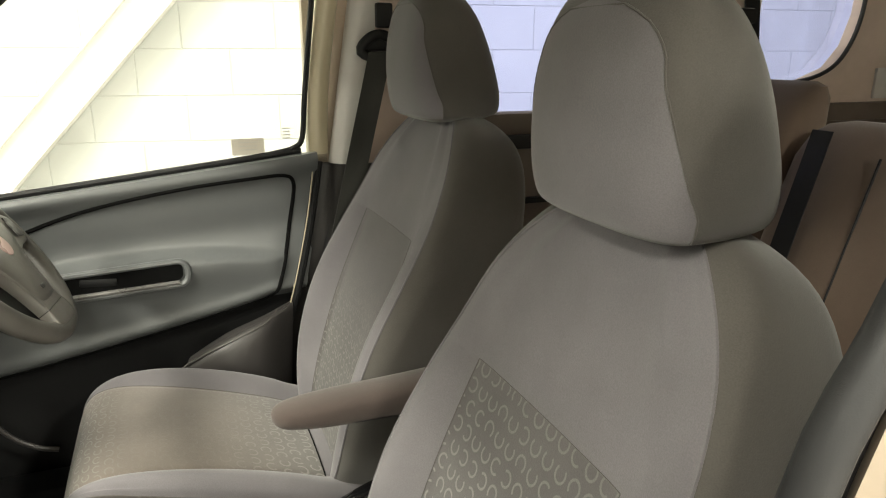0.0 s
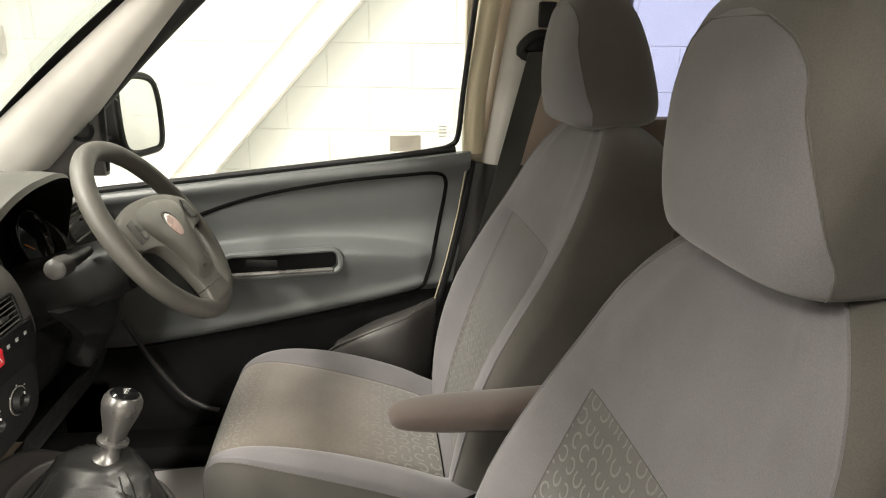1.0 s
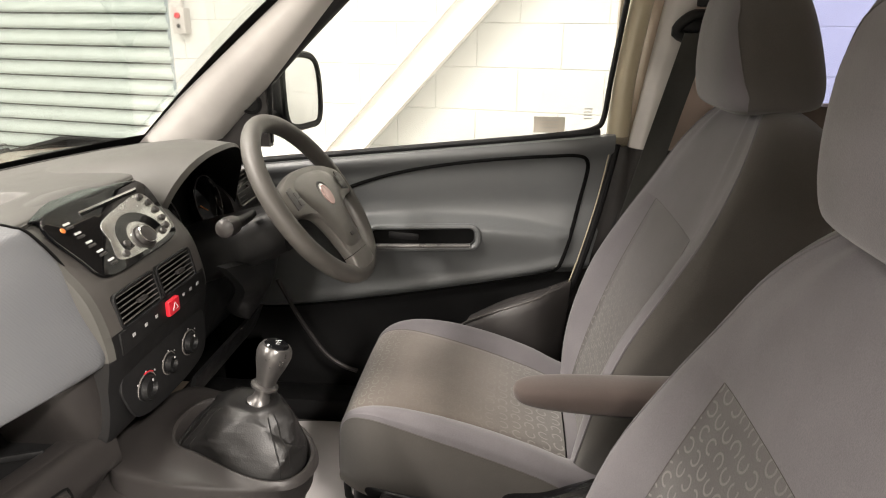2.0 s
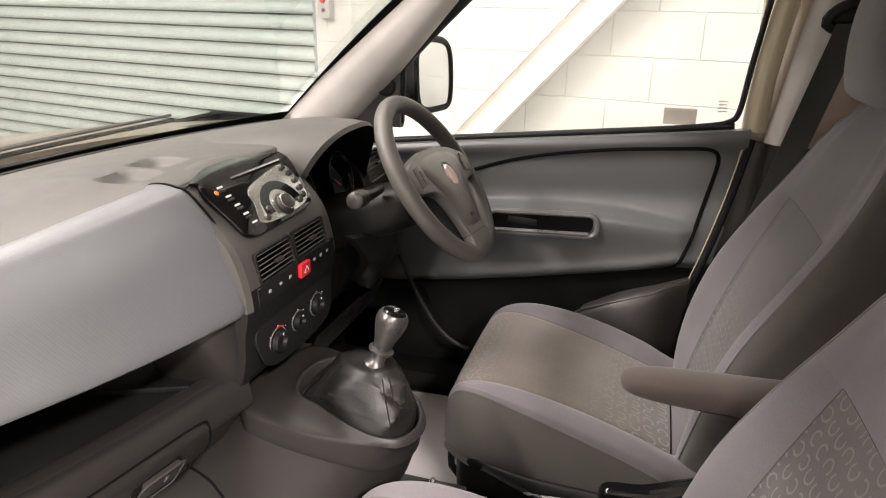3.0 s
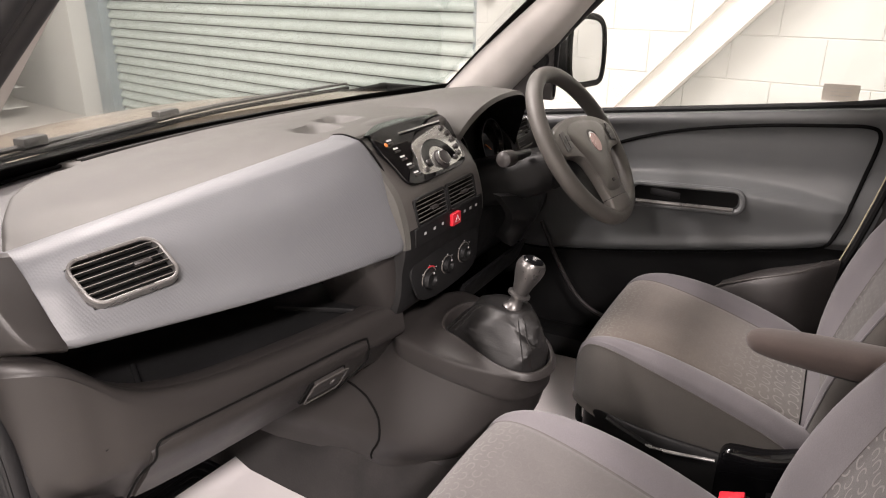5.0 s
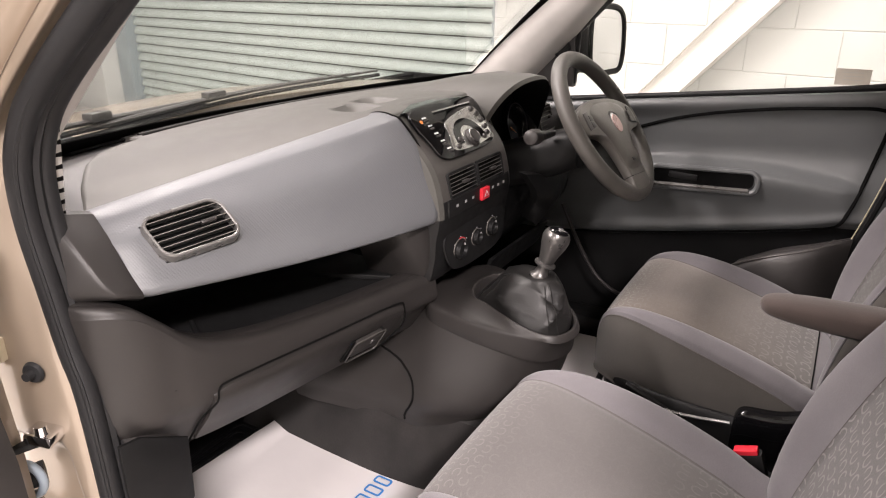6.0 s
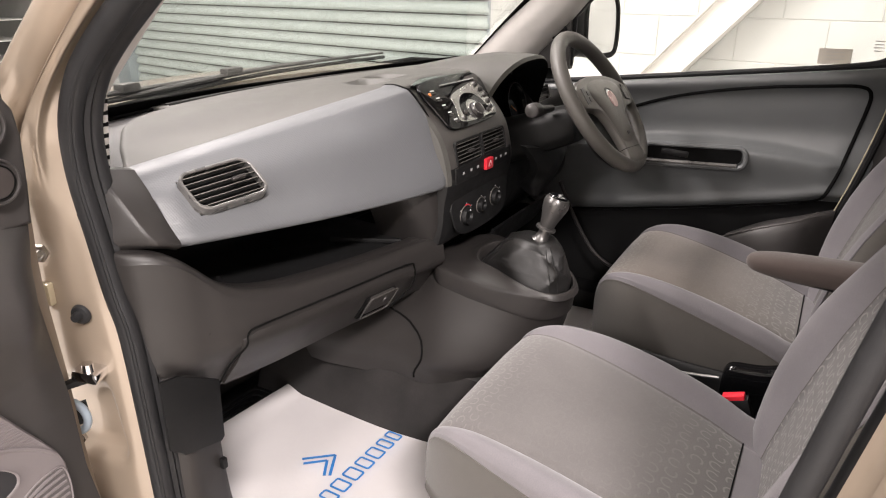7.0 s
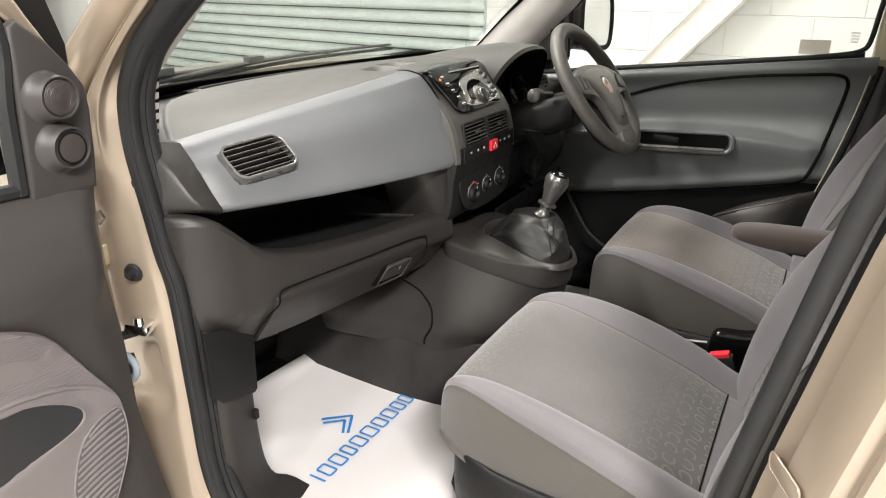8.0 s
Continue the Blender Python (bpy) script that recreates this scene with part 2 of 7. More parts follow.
def smooth_curve(pts, n, closed=False):
    """Catmull-Rom through pts, n samples a span."""
    p = np.array(pts, float)
    k = len(p)
    out = []
    for i in range(k if closed else k - 1):
        g = (lambda j: p[j % k]) if closed else (lambda j: p[min(max(j, 0), k - 1)])
        a, b, c, d = g(i - 1), g(i), g(i + 1), g(i + 2)
        for s in range(n):
            t = s / n
            out.append(0.5 * (2 * b + (c - a) * t + (2 * a - 5 * b + 4 * c - d) * t * t + (3 * b - a - 3 * c + d) * t ** 3))
    if not closed:
        out.append(p[-1])
    return np.array(out)


def loft(rings, closed=True, caps=True):
    """A skin over rings of equal length."""
    bm = bmesh.new()
    vs = [[bm.verts.new(tuple(q)) for q in r] for r in rings]
    n = len(rings[0])
    for a, b in zip(vs, vs[1:]):
        for i in range(n if closed else n - 1):
            j = (i + 1) % n
            try:
                bm.faces.new((a[i], a[j], b[j], b[i]))
            except ValueError:
                pass
    if closed and caps:
        for r in (vs[0], vs[-1]):
            try:
                bm.faces.new(r)
            except ValueError:
                pass
    return bm


def sheet(grid, thick, direction=None):
    """A panel of some thickness: a grid of points and the same, pushed along a direction."""
    g = np.array(grid, float)
    d = np.array(direction if direction is not None else (0, 0, -1), float) * thick
    back = g + d
    nu, nv = g.shape[:2]
    bm = bmesh.new()
    A = [[bm.verts.new(tuple(g[i, j])) for j in range(nv)] for i in range(nu)]
    B = [[bm.verts.new(tuple(back[i, j])) for j in range(nv)] for i in range(nu)]
    for i in range(nu - 1):
        for j in range(nv - 1):
            bm.faces.new((A[i][j], A[i + 1][j], A[i + 1][j + 1], A[i][j + 1]))
            bm.faces.new((B[i][j], B[i][j + 1], B[i + 1][j + 1], B[i + 1][j]))
    rim = [(i, 0) for i in range(nu)] + [(nu - 1, j) for j in range(1, nv)] + [(i, nv - 1) for i in range(nu - 2, -1, -1)] + [(0, j) for j in range(nv - 2, 0, -1)]
    for (a, b), (c, d2) in zip(rim, rim[1:] + rim[:1]):
        bm.faces.new((A[a][b], A[c][d2], B[c][d2], B[a][b]))
    return bm


def spline_grid(ctrl, nu, nv):
    """A dense grid through a coarse one."""
    c = np.array(ctrl, float)
    rows = np.array([smooth_curve(r, nv) for r in c])
    return np.array([smooth_curve(rows[:, j], nu) for j in range(rows.shape[1])]).transpose(1, 0, 2)


def tube(pts, r, seg=10, closed=False, n=4, flat=1.0):
    """A round bar along a smooth curve."""
    p = smooth_curve(pts, n, closed) if n > 1 else np.array(pts, float)
    rs = r if hasattr(r, "__len__") else [r] * len(p)
    if len(rs) != len(p):
        rs = np.interp(np.linspace(0, 1, len(p)), np.linspace(0, 1, len(rs)), rs)
    rings, up = [], Vector((0.123, 0.2, 0.97))
    for i, q in enumerate(p):
        a = p[i - 1] if i or closed else p[i]
        b = p[(i + 1) % len(p)] if i < len(p) - 1 or closed else p[i]
        t = Vector(b - a).normalized()
        u = (up - t * up.dot(t)).normalized()
        w = t.cross(u)
        up = u
        rings.append([tuple(Vector(q) + (u * math.cos(k) * flat + w * math.sin(k)) * rs[i]) for k in np.linspace(0, 2 * math.pi, seg, endpoint=False)])
    if closed:
        rings.append(rings[0])
        bm = loft(rings, True, False)
        bmesh.ops.remove_doubles(bm, verts=bm.verts, dist=1e-6)
        return bm
    return loft(rings)


def lathe(profile, base, axis=(0, 0, 1), seg=28):
    """profile: (radius, height) pairs turned about an axis through base."""
    rot = Vector((0, 0, 1)).rotation_difference(Vector(axis)).to_matrix().to_4x4()
    m = Matrix.Translation(base) @ rot
    rings = [[tuple(m @ Vector((r * math.cos(a), r * math.sin(a), h))) for a in np.linspace(0, 2 * math.pi, seg, endpoint=False)] for r, h in profile]
    return loft(rings)


def slab(outline, origin, u, v, w, depth, bevel=0.0, seg=2):
    """A plate: an outline in the plane of u and v, given depth along w."""
    o, u, v, w = Vector(origin), Vector(u), Vector(v), Vector(w)
    bm = bmesh.new()
    vs = [bm.verts.new(o + u * a + v * b) for a, b in outline]
    f = bm.faces.new(vs)
    ret = bmesh.ops.extrude_face_region(bm, geom=[f])
    top = [e for e in ret["geom"] if isinstance(e, bmesh.types.BMVert)]
    for q in top:
        q.co += w * depth
    bmesh.ops.recalc_face_normals(bm, faces=bm.faces)
    if bevel:
        tops = set(top)
        edges = [e for e in bm.edges if e.verts[0] in tops and e.verts[1] in tops]
        bmesh.ops.bevel(bm, geom=edges, offset=bevel, segments=seg, profile=0.6, affect="EDGES")
    return bm


def rounded(w, h, r, n=5):
    """Outline of a rectangle with round corners, about its middle."""
    out = []
    for cx, cy, a0 in ((w / 2 - r, h / 2 - r, 0), (-w / 2 + r, h / 2 - r, 90), (-w / 2 + r, -h / 2 + r, 180), (w / 2 - r, -h / 2 + r, 270)):
        for k in range(n + 1):
            a = radians(a0 + 90 * k / n)
            out.append((cx + r * math.cos(a), cy + r * math.sin(a)))
    return out


def merged(*bms):
    """Several bmeshes in one."""
    out = bmesh.new()
    for b in bms:
        me = bpy.data.meshes.new("tmp")
        b.to_mesh(me)
        b.free()
        out.from_mesh(me)
        bpy.data.meshes.remove(me)
    return out


def band(dense, i0, i1, j0=0, j1=None, cap_first=False, cap_last=False):
    """A strip of a closed skin: columns i0 to i1 of the rings j0 to j1."""
    n = dense.shape[1]
    rows = dense[j0:j1]
    bm = loft([[r[i % n] for i in range(i0, i1 + 1)] for r in rows], closed=False)
    for on, r in ((cap_first, dense[0]), (cap_last, dense[-1])):
        if on:
            bm.faces.new([bm.verts.new(tuple(q)) for q in r])
    return bm


def split(bm, test):
    """Two bmeshes: the faces whose middle passes the test, and the rest."""
    other = bm.copy()
    bmesh.ops.delete(bm, geom=[f for f in bm.faces if not test(f.calc_center_median(), f.normal)], context="FACES")
    bmesh.ops.delete(other, geom=[f for f in other.faces if test(f.calc_center_median(), f.normal)], context="FACES")
    return bm, other


def opened(bm, c, u, v, width, height, depth=0.05):
    """Cuts a rectangular hole through a skin."""
    c, u, v = Vector(c), Vector(u).normalized(), Vector(v).normalized()
    w = u.cross(v).normalized()
    nu, nv = v.cross(w).normalized(), w.cross(u).normalized()
    for ax, no, half in ((u, nu, width / 2), (v, nv, height / 2)):
        for s in (-1, 1):
            bmesh.ops.bisect_plane(bm, geom=list(bm.verts) + list(bm.edges) + list(bm.faces), plane_co=c + ax * half * s, plane_no=no)
    inside = []
    for f in bm.faces:
        d = f.calc_center_median() - c
        if abs(d.dot(nu)) < abs(u.dot(nu)) * width / 2 and abs(d.dot(nv)) < abs(v.dot(nv)) * height / 2 and abs(d.dot(w)) < depth:
            inside.append(f)
    bmesh.ops.delete(bm, geom=inside, context="FACES")
    return bm


# ---------------------------------------------------------------- the hall
WALL_X = 2.8485


def hall():
    fl = part("floor", box((-2.8, 1.5, -0.05), (11.6, 21.0, 0.1), 0), CONCRETE)
    fl.matrix_basis = HALL
    tagged(fl, "smooth grey painted concrete workshop floor", "floor", kind="structure")
    # west and south walls are unseen; the west one stands back to cut fill
    for nm, c, s in (("wall_west", (-8.6, 1.5, 2.0), (0.2, 21.0, 4.2)), ("wall_south", (-2.8, -8.0, 2.0), (11.4, 0.2, 4.2)), ("wall_north", (-2.8, 12.0, 2.0), (11.4, 0.2, 4.2))):
        w = part(nm, box(c, s, 0), WALLPAINT)
        w.matrix_basis = HALL
        tagged(w, "white painted blockwork workshop wall", "wall", kind="structure")
    c = part("ceiling", box((-2.8, 1.5, 4.2), (11.8, 21.2, 0.1), 0), CEIL)
    c.matrix_basis = HALL
    tagged(c, "pale grey workshop ceiling deck", "ceiling", kind="structure")
    # casings added over the unseen lamps
    for lx, ly, lw in LAMPS:
        b = thing("unseen_batten", "white casing of an unseen batten lamp, added under the ceiling", "ceiling light", (lx, ly, 4.1), "ceiling battens")
        part("housing", box((lx, ly, 4.08), (1.9, 0.62, 0.06), 0.01), BRACE, b)
        part("bracket", box((lx, ly, 4.13), (0.3, 0.1, 0.04), 0.004), STEEL, b)
        b.matrix_basis = HALL @ b.matrix_basis


def pier():
    p = part("wall_pier", box((3.1, 10.1, 2.05), (1.02, 3.74, 4.1), 0.006), WALLPAINT)
    p.matrix_basis = HALL
    tagged(p, "white painted block pier beside the roller shutter", "wall pier", kind="structure")
    for k in range(17):
        part("joint", box((3.1, 10.1, 0.119 + 0.225 * k), (1.022, 3.742, 0.006), 0), JOINT, p)
    return p


def roller_shutter():
    s = thing("roller_shutter", "closed grey-green steel roller shutter with curved slats", "roller shutter", (WALL_X + 0.1, 5.3, 0))
    part("guide", box((WALL_X + 0.02, 8.06, 1.8), (0.16, 0.32, 3.6), 0.008), JAMB, s, "blue-grey steel guide channel")
    part("guide", box((WALL_X + 0.09, 2.69, 1.8), (0.10, 0.05, 3.6), 0.006), JAMB, s, "blue-grey steel guide channel")
    pitch = 0.0985
    prof = [(0.0, 0.0), (-0.014, 0.0), (-0.029, 0.003), (-0.036, 0.010), (-0.037, 0.020), (-0.032, 0.036), (-0.021, 0.054), (-0.010, 0.068), (-0.004, 0.078), (-0.002, 0.086), (0.003, 0.087), (0.005, 0.087), (0.005, 0.0)]
    bm = loft([[(WALL_X + 0.07 + a, y, b) for a, b in prof] for y in (2.70, 7.93)])
    me = bpy.data.meshes.new("slat")
    bmesh.ops.recalc_face_normals(bm, faces=bm.faces)
    bm.to_mesh(me)
    bm.free()
    me.materials.append(SHUTTER)
    for i in range(36):
        o = new("slat", me)
        o.parent = s
        o.matrix_parent_inverse = s.matrix_basis.inverted()
        o.location = (0, 0, 0.03 + i * pitch)
    # black sheet added behind the slats, standing in for shade between them
    part("backing_sheet", box((WALL_X + 0.082, 5.3, 1.8), (0.004, 5.3, 3.6), 0), BLACK, s, "black sheet added behind the slats to darken their joints")
    s.matrix_basis = HALL @ s.matrix_basis
    return s


def diagonal_brace():
    b = thing("diagonal_brace", "white painted steel diagonal brace in front of the wall", "steel brace", (WALL_X - 0.12, 0.7, 0))
    lo, hi = Vector((WALL_X - 0.10, 2.22, 0.0)), Vector((WALL_X - 0.10, -0.86, 3.3))
    d = hi - lo
    rot = Matrix(((1, 0, 0), (0, d.y / d.length, -d.z / d.length), (0, d.z / d.length, d.y / d.length))).to_4x4()
    part("web", box((lo + hi) / 2, (0.006, d.length, 0.155), 0.001, rot), BRACE, b)
    for k in (-1, 1):
        off = rot.to_3x3() @ Vector((0, 0, 0.078 * k))
        part("flange", box((lo + hi) / 2 + off, (0.09, d.length, 0.008), 0.001, rot), BRACE, b)
    part("foot_plate", box((lo.x, lo.y - 0.05, 0.01), (0.16, 0.3, 0.02), 0.003), BRACE, b)
    b.matrix_basis = HALL @ b.matrix_basis
    return b


def wall_switch():
    b = thing("shutter_switch", "grey switch box with red button on the wall", "switch box", (WALL_X - 0.03, 2.552, 1.463))
    part("case", box((WALL_X - 0.03, 2.552, 1.463), (0.06, 0.085, 0.145), 0.006), TRIM, b)
    part("button", lathe([(0.0, 0), (0.017, 0), (0.017, 0.012), (0.012, 0.018), (0.0, 0.019)], (WALL_X - 0.06, 2.552, 1.492), (-1, 0, 0)), RED, b, "round red push button")
    part("button", lathe([(0.0, 0), (0.012, 0), (0.012, 0.006), (0.0, 0.007)], (WALL_X - 0.06, 2.552, 1.435), (-1, 0, 0)), BLACK, b, "small black push button")
    part("cable_pipe", tube([(WALL_X - 0.02, 2.552, 1.53), (WALL_X - 0.02, 2.552, 2.6), (WALL_X - 0.02, 2.552, 3.6)], 0.011, 8), TRIM, b)
    b.matrix_basis = HALL @ b.matrix_basis
    return b


# ---------------------------------------------------------------- the van's shell
def windscreen_base(x):
    """Where the glass meets the cowl: (y, z) by the distance from the middle."""
    return 1.15 - 0.24 * x * x, 1.182 - 0.012 * x


def van_shell():
    v = thing("van", "champagne beige van with its near front door open", "van", (0, 0, 0.2))
    # floor pan, tunnel and sills
    part("floor_pan", box((0, -0.4, 0.395), (1.5, 3.4, 0.05), 0.01), CARPET, v, "black carpeted floor")
    part("toe_board", box((0, 1.13, 0.56), (1.46, 0.06, 0.55), 0.02, (28, 0, 0)), CARPET, v, "black carpeted toe board")
    for s in (-1, 1):
        part("sill", box((0.76 * s, -0.3, 0.36), (0.14, 2.9, 0.2), 0.03), PAINT, v)
    # bonnet, in front of the windscreen
    g = []
    for x in np.linspace(-0.82, 0.82, 25):
        yb, zb = windscreen_base(x)
        g.append([(x, yb + 0.03 + k * 0.17, zb + 0.008 + 0.020 * math.sin(min(1, k / 2) * 1.57) - 0.011 * k * k - 0.05 * x * x * (1 + 0.2 * k)) for k in np.linspace(0, 5, 14)])
    part("bonnet", sheet(g, 0.02), PAINT, v, "champagne painted bonnet")
    # cowl
    g = []
    for x in np.linspace(-0.8, 0.8, 25):
        yb, zb = windscreen_base(x)
        g.append([(x, yb - 0.02, zb - 0.03), (x, yb + 0.03, zb - 0.004), (x, yb + 0.07, zb - 0.002)])
    part("cowl", sheet(g, 0.02), BLACK, v, "black plastic windscreen cowl")
    # windscreen with its black border
    def screen(x, f):
        yb, zb = windscreen_base(x)
        yt = 0.42 - 0.12 * x * x
        xs = x * (1 - 0.16 * f)
        return (xs, yb + (yt - yb) * f - 0.02, zb + (1.72 - zb) * f + 0.05 * math.sin(f * 3.14) * 0.6)
    g = [[screen(x, f) for f in np.linspace(0, 1, 14)] for x in np.linspace(-0.78, 0.78, 25)]
    ws = part("windscreen", sheet(g, 0.004, (0, -0.5, -0.86)), GLASS, v, "clear raked windscreen")
    ws.visible_shadow = False
    g = [[screen(x, f) for f in np.linspace(-0.015, 0.030 + 0.03 * abs(x), 4)] for x in np.linspace(-0.78, 0.78, 33)]
    g = [[(a, b - 0.006, c - 0.008) for a, b, c in r] for r in g]
    part("windscreen_border", sheet(g, 0.002, (0, -0.5, -0.86)), DEEP, v, "black ceramic border of the windscreen")
    for s in (-1, 1):
        g = [[screen(s * x, f) for f in np.linspace(0, 1, 20)] for x in np.linspace(0.70, 0.78, 4)]
        g = [[(a, b - 0.006, c - 0.008) for a, b, c in r] for r in g]
        part("windscreen_border", sheet(g, 0.002, (0, -0.5, -0.86)), DEEP, v)
    part('sill_trim', box((0.705, 0.20, 0.455), (0.10, 1.5, 0.07), 0.02), BLACK, v, 'black sill cover')
    part('bulkhead', box((0, 1.25, 0.80), (1.56, 0.04, 0.74), 0.01), DEEP, v)
    part('cowl_side', box((0.78, 1.0, 0.8), (0.04, 0.55, 0.74), 0.01), DEEP, v)
    part('outer_b_pillar', box((0.83, -0.40, 1.05), (0.03, 0.42, 1.45), 0.01), PAINT, v)
    # roof and lining
    g = [[(x, y, 1.80 - 0.05 * (x / 0.7) ** 4 - (0.05 if y > 0.2 else 0)) for y in np.linspace(0.32, -2.35, 20)] for x in np.linspace(-0.72, 0.72, 15)]
    part("roof", sheet([[(a, b, c + 0.05) for a, b, c in r] for r in g], 0.02), PAINT, v)
    part("roof_lining", sheet(g, 0.02), LINING, v, "pale fabric roof lining")
    # unseen header, added to keep overhead light off the driver's backrest
    g = [[(x, 0.31 + 0.12 * f, 1.742 - 0.05 * (x / 0.7) ** 4 - 0.092 * f) for f in np.linspace(0, 1, 5)] for x in np.linspace(-0.60, 0.60, 13)]
    part("shade_header", sheet(g, 0.015), LINING, v, "unseen pale rail added over the windscreen to shade the seats")
    # far side: pillars, waist, rear side panels
    # rear end
    part("tailgate", box((0, -2.42, 1.15), (1.6, 0.08, 1.5), 0.03), REARPLASTIC, v)
    # near side rear: wall of the body behind the door
    part("side_panel", box((-0.82, -1.5, 0.80), (0.10, 1.9, 1.0), 0.03), PAINT, v)
    part("side_panel", box((0.84, -1.43, 0.78), (0.08, 1.94, 1.0), 0.03), PAINT, v)
    part("rear_trim", box((0.76, -1.45, 0.83), (0.06, 1.85, 0.90), 0.02), REARPLASTIC, v, "dark brown-grey side trim panel")
    part("waist_rail", box((0.745, -1.40, 1.272), (0.07, 1.70, 0.06), 0.012), REARPLASTIC, v)
    part("trim_ledge", box((0.725, -1.10, 1.06), (0.03, 0.95, 0.016), 0.004), BLACK, v)
    part("trim_pocket", box((0.715, -0.77, 1.225), (0.03, 0.16, 0.04), 0.01), BLACK, v)
    return v


def side_glass(v):
    for y0, y1, nm in ((-0.60, -1.46, "rear_side_window"), (-1.58, -2.02, "rear_quarter_window")):
        w = part(nm, box((0.79, (y0 + y1) / 2, 1.52), (0.005, abs(y1 - y0) + 0.08, 0.46), 0.001), BLUEGLASS, v, "blue-tinted rear side glass")
        w.visible_shadow = False
    # pillars between the rear windows, and the rear corner trim with a round window corner
    part("c_pillar_trim", box((0.75, -1.52, 1.50), (0.06, 0.13, 0.50), 0.02), TRIM_WARM, v, "warm grey pillar trim")
    outline = [(-2.4, 1.30), (-1.66, 1.30), (-1.70, 1.372), (-1.80, 1.408), (-1.92, 1.45), (-1.985, 1.52), (-2.02, 1.62), (-2.03, 1.78), (-2.4, 1.78)]
    part("rear_corner_trim", slab(outline, (0.775, 0, 0), (0, 1, 0), (0, 0, 1), (-1, 0, 0), 0.05, 0.008), TRIM_WARM, v, "warm beige rear corner trim")
    part("window_seal", tube([(0.73, -1.62, 1.395), (0.73, -1.80, 1.412), (0.73, -1.915, 1.45), (0.73, -1.98, 1.52), (0.73, -2.015, 1.62), (0.73, -2.02, 1.76)], 0.007, 8), RUBBER, v)
    part("grille", box((0.72, -2.2, 1.40), (0.012, 0.18, 0.10), 0.01), TRIM, v)
    part("seat_belt", box((0.71, -1.55, 1.50), (0.006, 0.055, 0.30), 0.002, (-8, 0, 0)), BLACK, v, "black rear seat belt")
    part("belt_guide", box((0.705, -1.50, 1.60), (0.03, 0.08, 0.045), 0.012), BLACK, v)


def pillar_far(v):
    """Door frame, seal, belt and trim between the far front door and the rear."""
    part("door_aperture_seal", tube([(0.735, -0.235, 0.50), (0.735, -0.20, 0.75), (0.738, -0.255, 1.05), (0.735, -0.285, 1.25), (0.715, -0.335, 1.55), (0.68, -0.36, 1.72)], 0.014, 10), RUBBER, v)
    g = spline_grid([[(0.725, -0.262, 1.232), (0.70, -0.280, 1.232), (0.692, -0.296, 1.232), (0.690, -0.312, 1.232)],
                     [(0.715, -0.29, 1.42), (0.69, -0.308, 1.42), (0.681, -0.326, 1.42), (0.678, -0.345, 1.42)],
                     [(0.69, -0.335, 1.74), (0.66, -0.356, 1.74), (0.651, -0.378, 1.74), (0.648, -0.40, 1.74)]], 8, 5)
    part("b_pillar_trim", sheet(g, 0.02, (1, 0, 0)), TRIM, v, "pale upper pillar trim")
    g = spline_grid([[(0.693, -0.308, 1.232), (0.695, -0.37, 1.232), (0.72, -0.45, 1.232)],
                     [(0.681, -0.341, 1.42), (0.684, -0.42, 1.42), (0.71, -0.52, 1.42)],
                     [(0.651, -0.396, 1.74), (0.655, -0.49, 1.74), (0.68, -0.60, 1.74)]], 8, 5)
    part("b_pillar_trim", sheet(g, 0.02, (1, 0, 0)), TRIM_WARM, v, "warm-tinted pillar trim behind the belt")
    g = spline_grid([[(0.738, -0.10, 0.45), (0.73, -0.18, 0.45), (0.705, -0.22, 0.45), (0.70, -0.35, 0.45), (0.73, -0.55, 0.45)],
                     [(0.738, -0.155, 0.85), (0.73, -0.22, 0.85), (0.705, -0.26, 0.85), (0.70, -0.38, 0.85), (0.73, -0.55, 0.85)],
                     [(0.738, -0.225, 1.23), (0.732, -0.262, 1.23), (0.705, -0.29, 1.23), (0.70, -0.40, 1.23), (0.73, -0.55, 1.23)]], 8, 5)
    part("lower_pillar_trim", sheet(g, 0.02, (1, 0, 0)), DASH, v, "dark lower pillar trim")
    # belt
    part("belt_slot", box((0.655, -0.385, 1.575), (0.02, 0.040, 0.055), 0.006), BLACK, v)
    guide = [(0.640, -0.325, 1.495), (0.636, -0.345, 1.525), (0.636, -0.375, 1.532), (0.640, -0.405, 1.515), (0.646, -0.415, 1.490), (0.640, -0.375, 1.478)]
    part("belt_guide", merged(tube(guide, 0.012, 10, True), box((0.652, -0.370, 1.512), (0.024, 0.075, 0.034), 0.012)), BLACK, v, "black belt guide loop")
    g = [[(0.618 + 0.03 * f + 0.004 * math.sin(k * 3.1), -0.338 + 0.115 * f - 0.054 * (1 - k), 1.495 - 0.50 * f) for f in np.linspace(0, 1, 12)] for k in (0, 0.25, 0.5, 0.75, 1)]
    part("belt_webbing", sheet(g, 0.002, (1, 0, 0)), fabric("belt_webbing_cloth", (0.050, 0.050, 0.045), 500), v, "dark grey belt webbing")
    part("belt_buckle_plate", tube([(0.655, -0.235, 1.05), (0.655, -0.255, 1.04), (0.66, -0.29, 1.045)], 0.006, 8), BLACK, v)


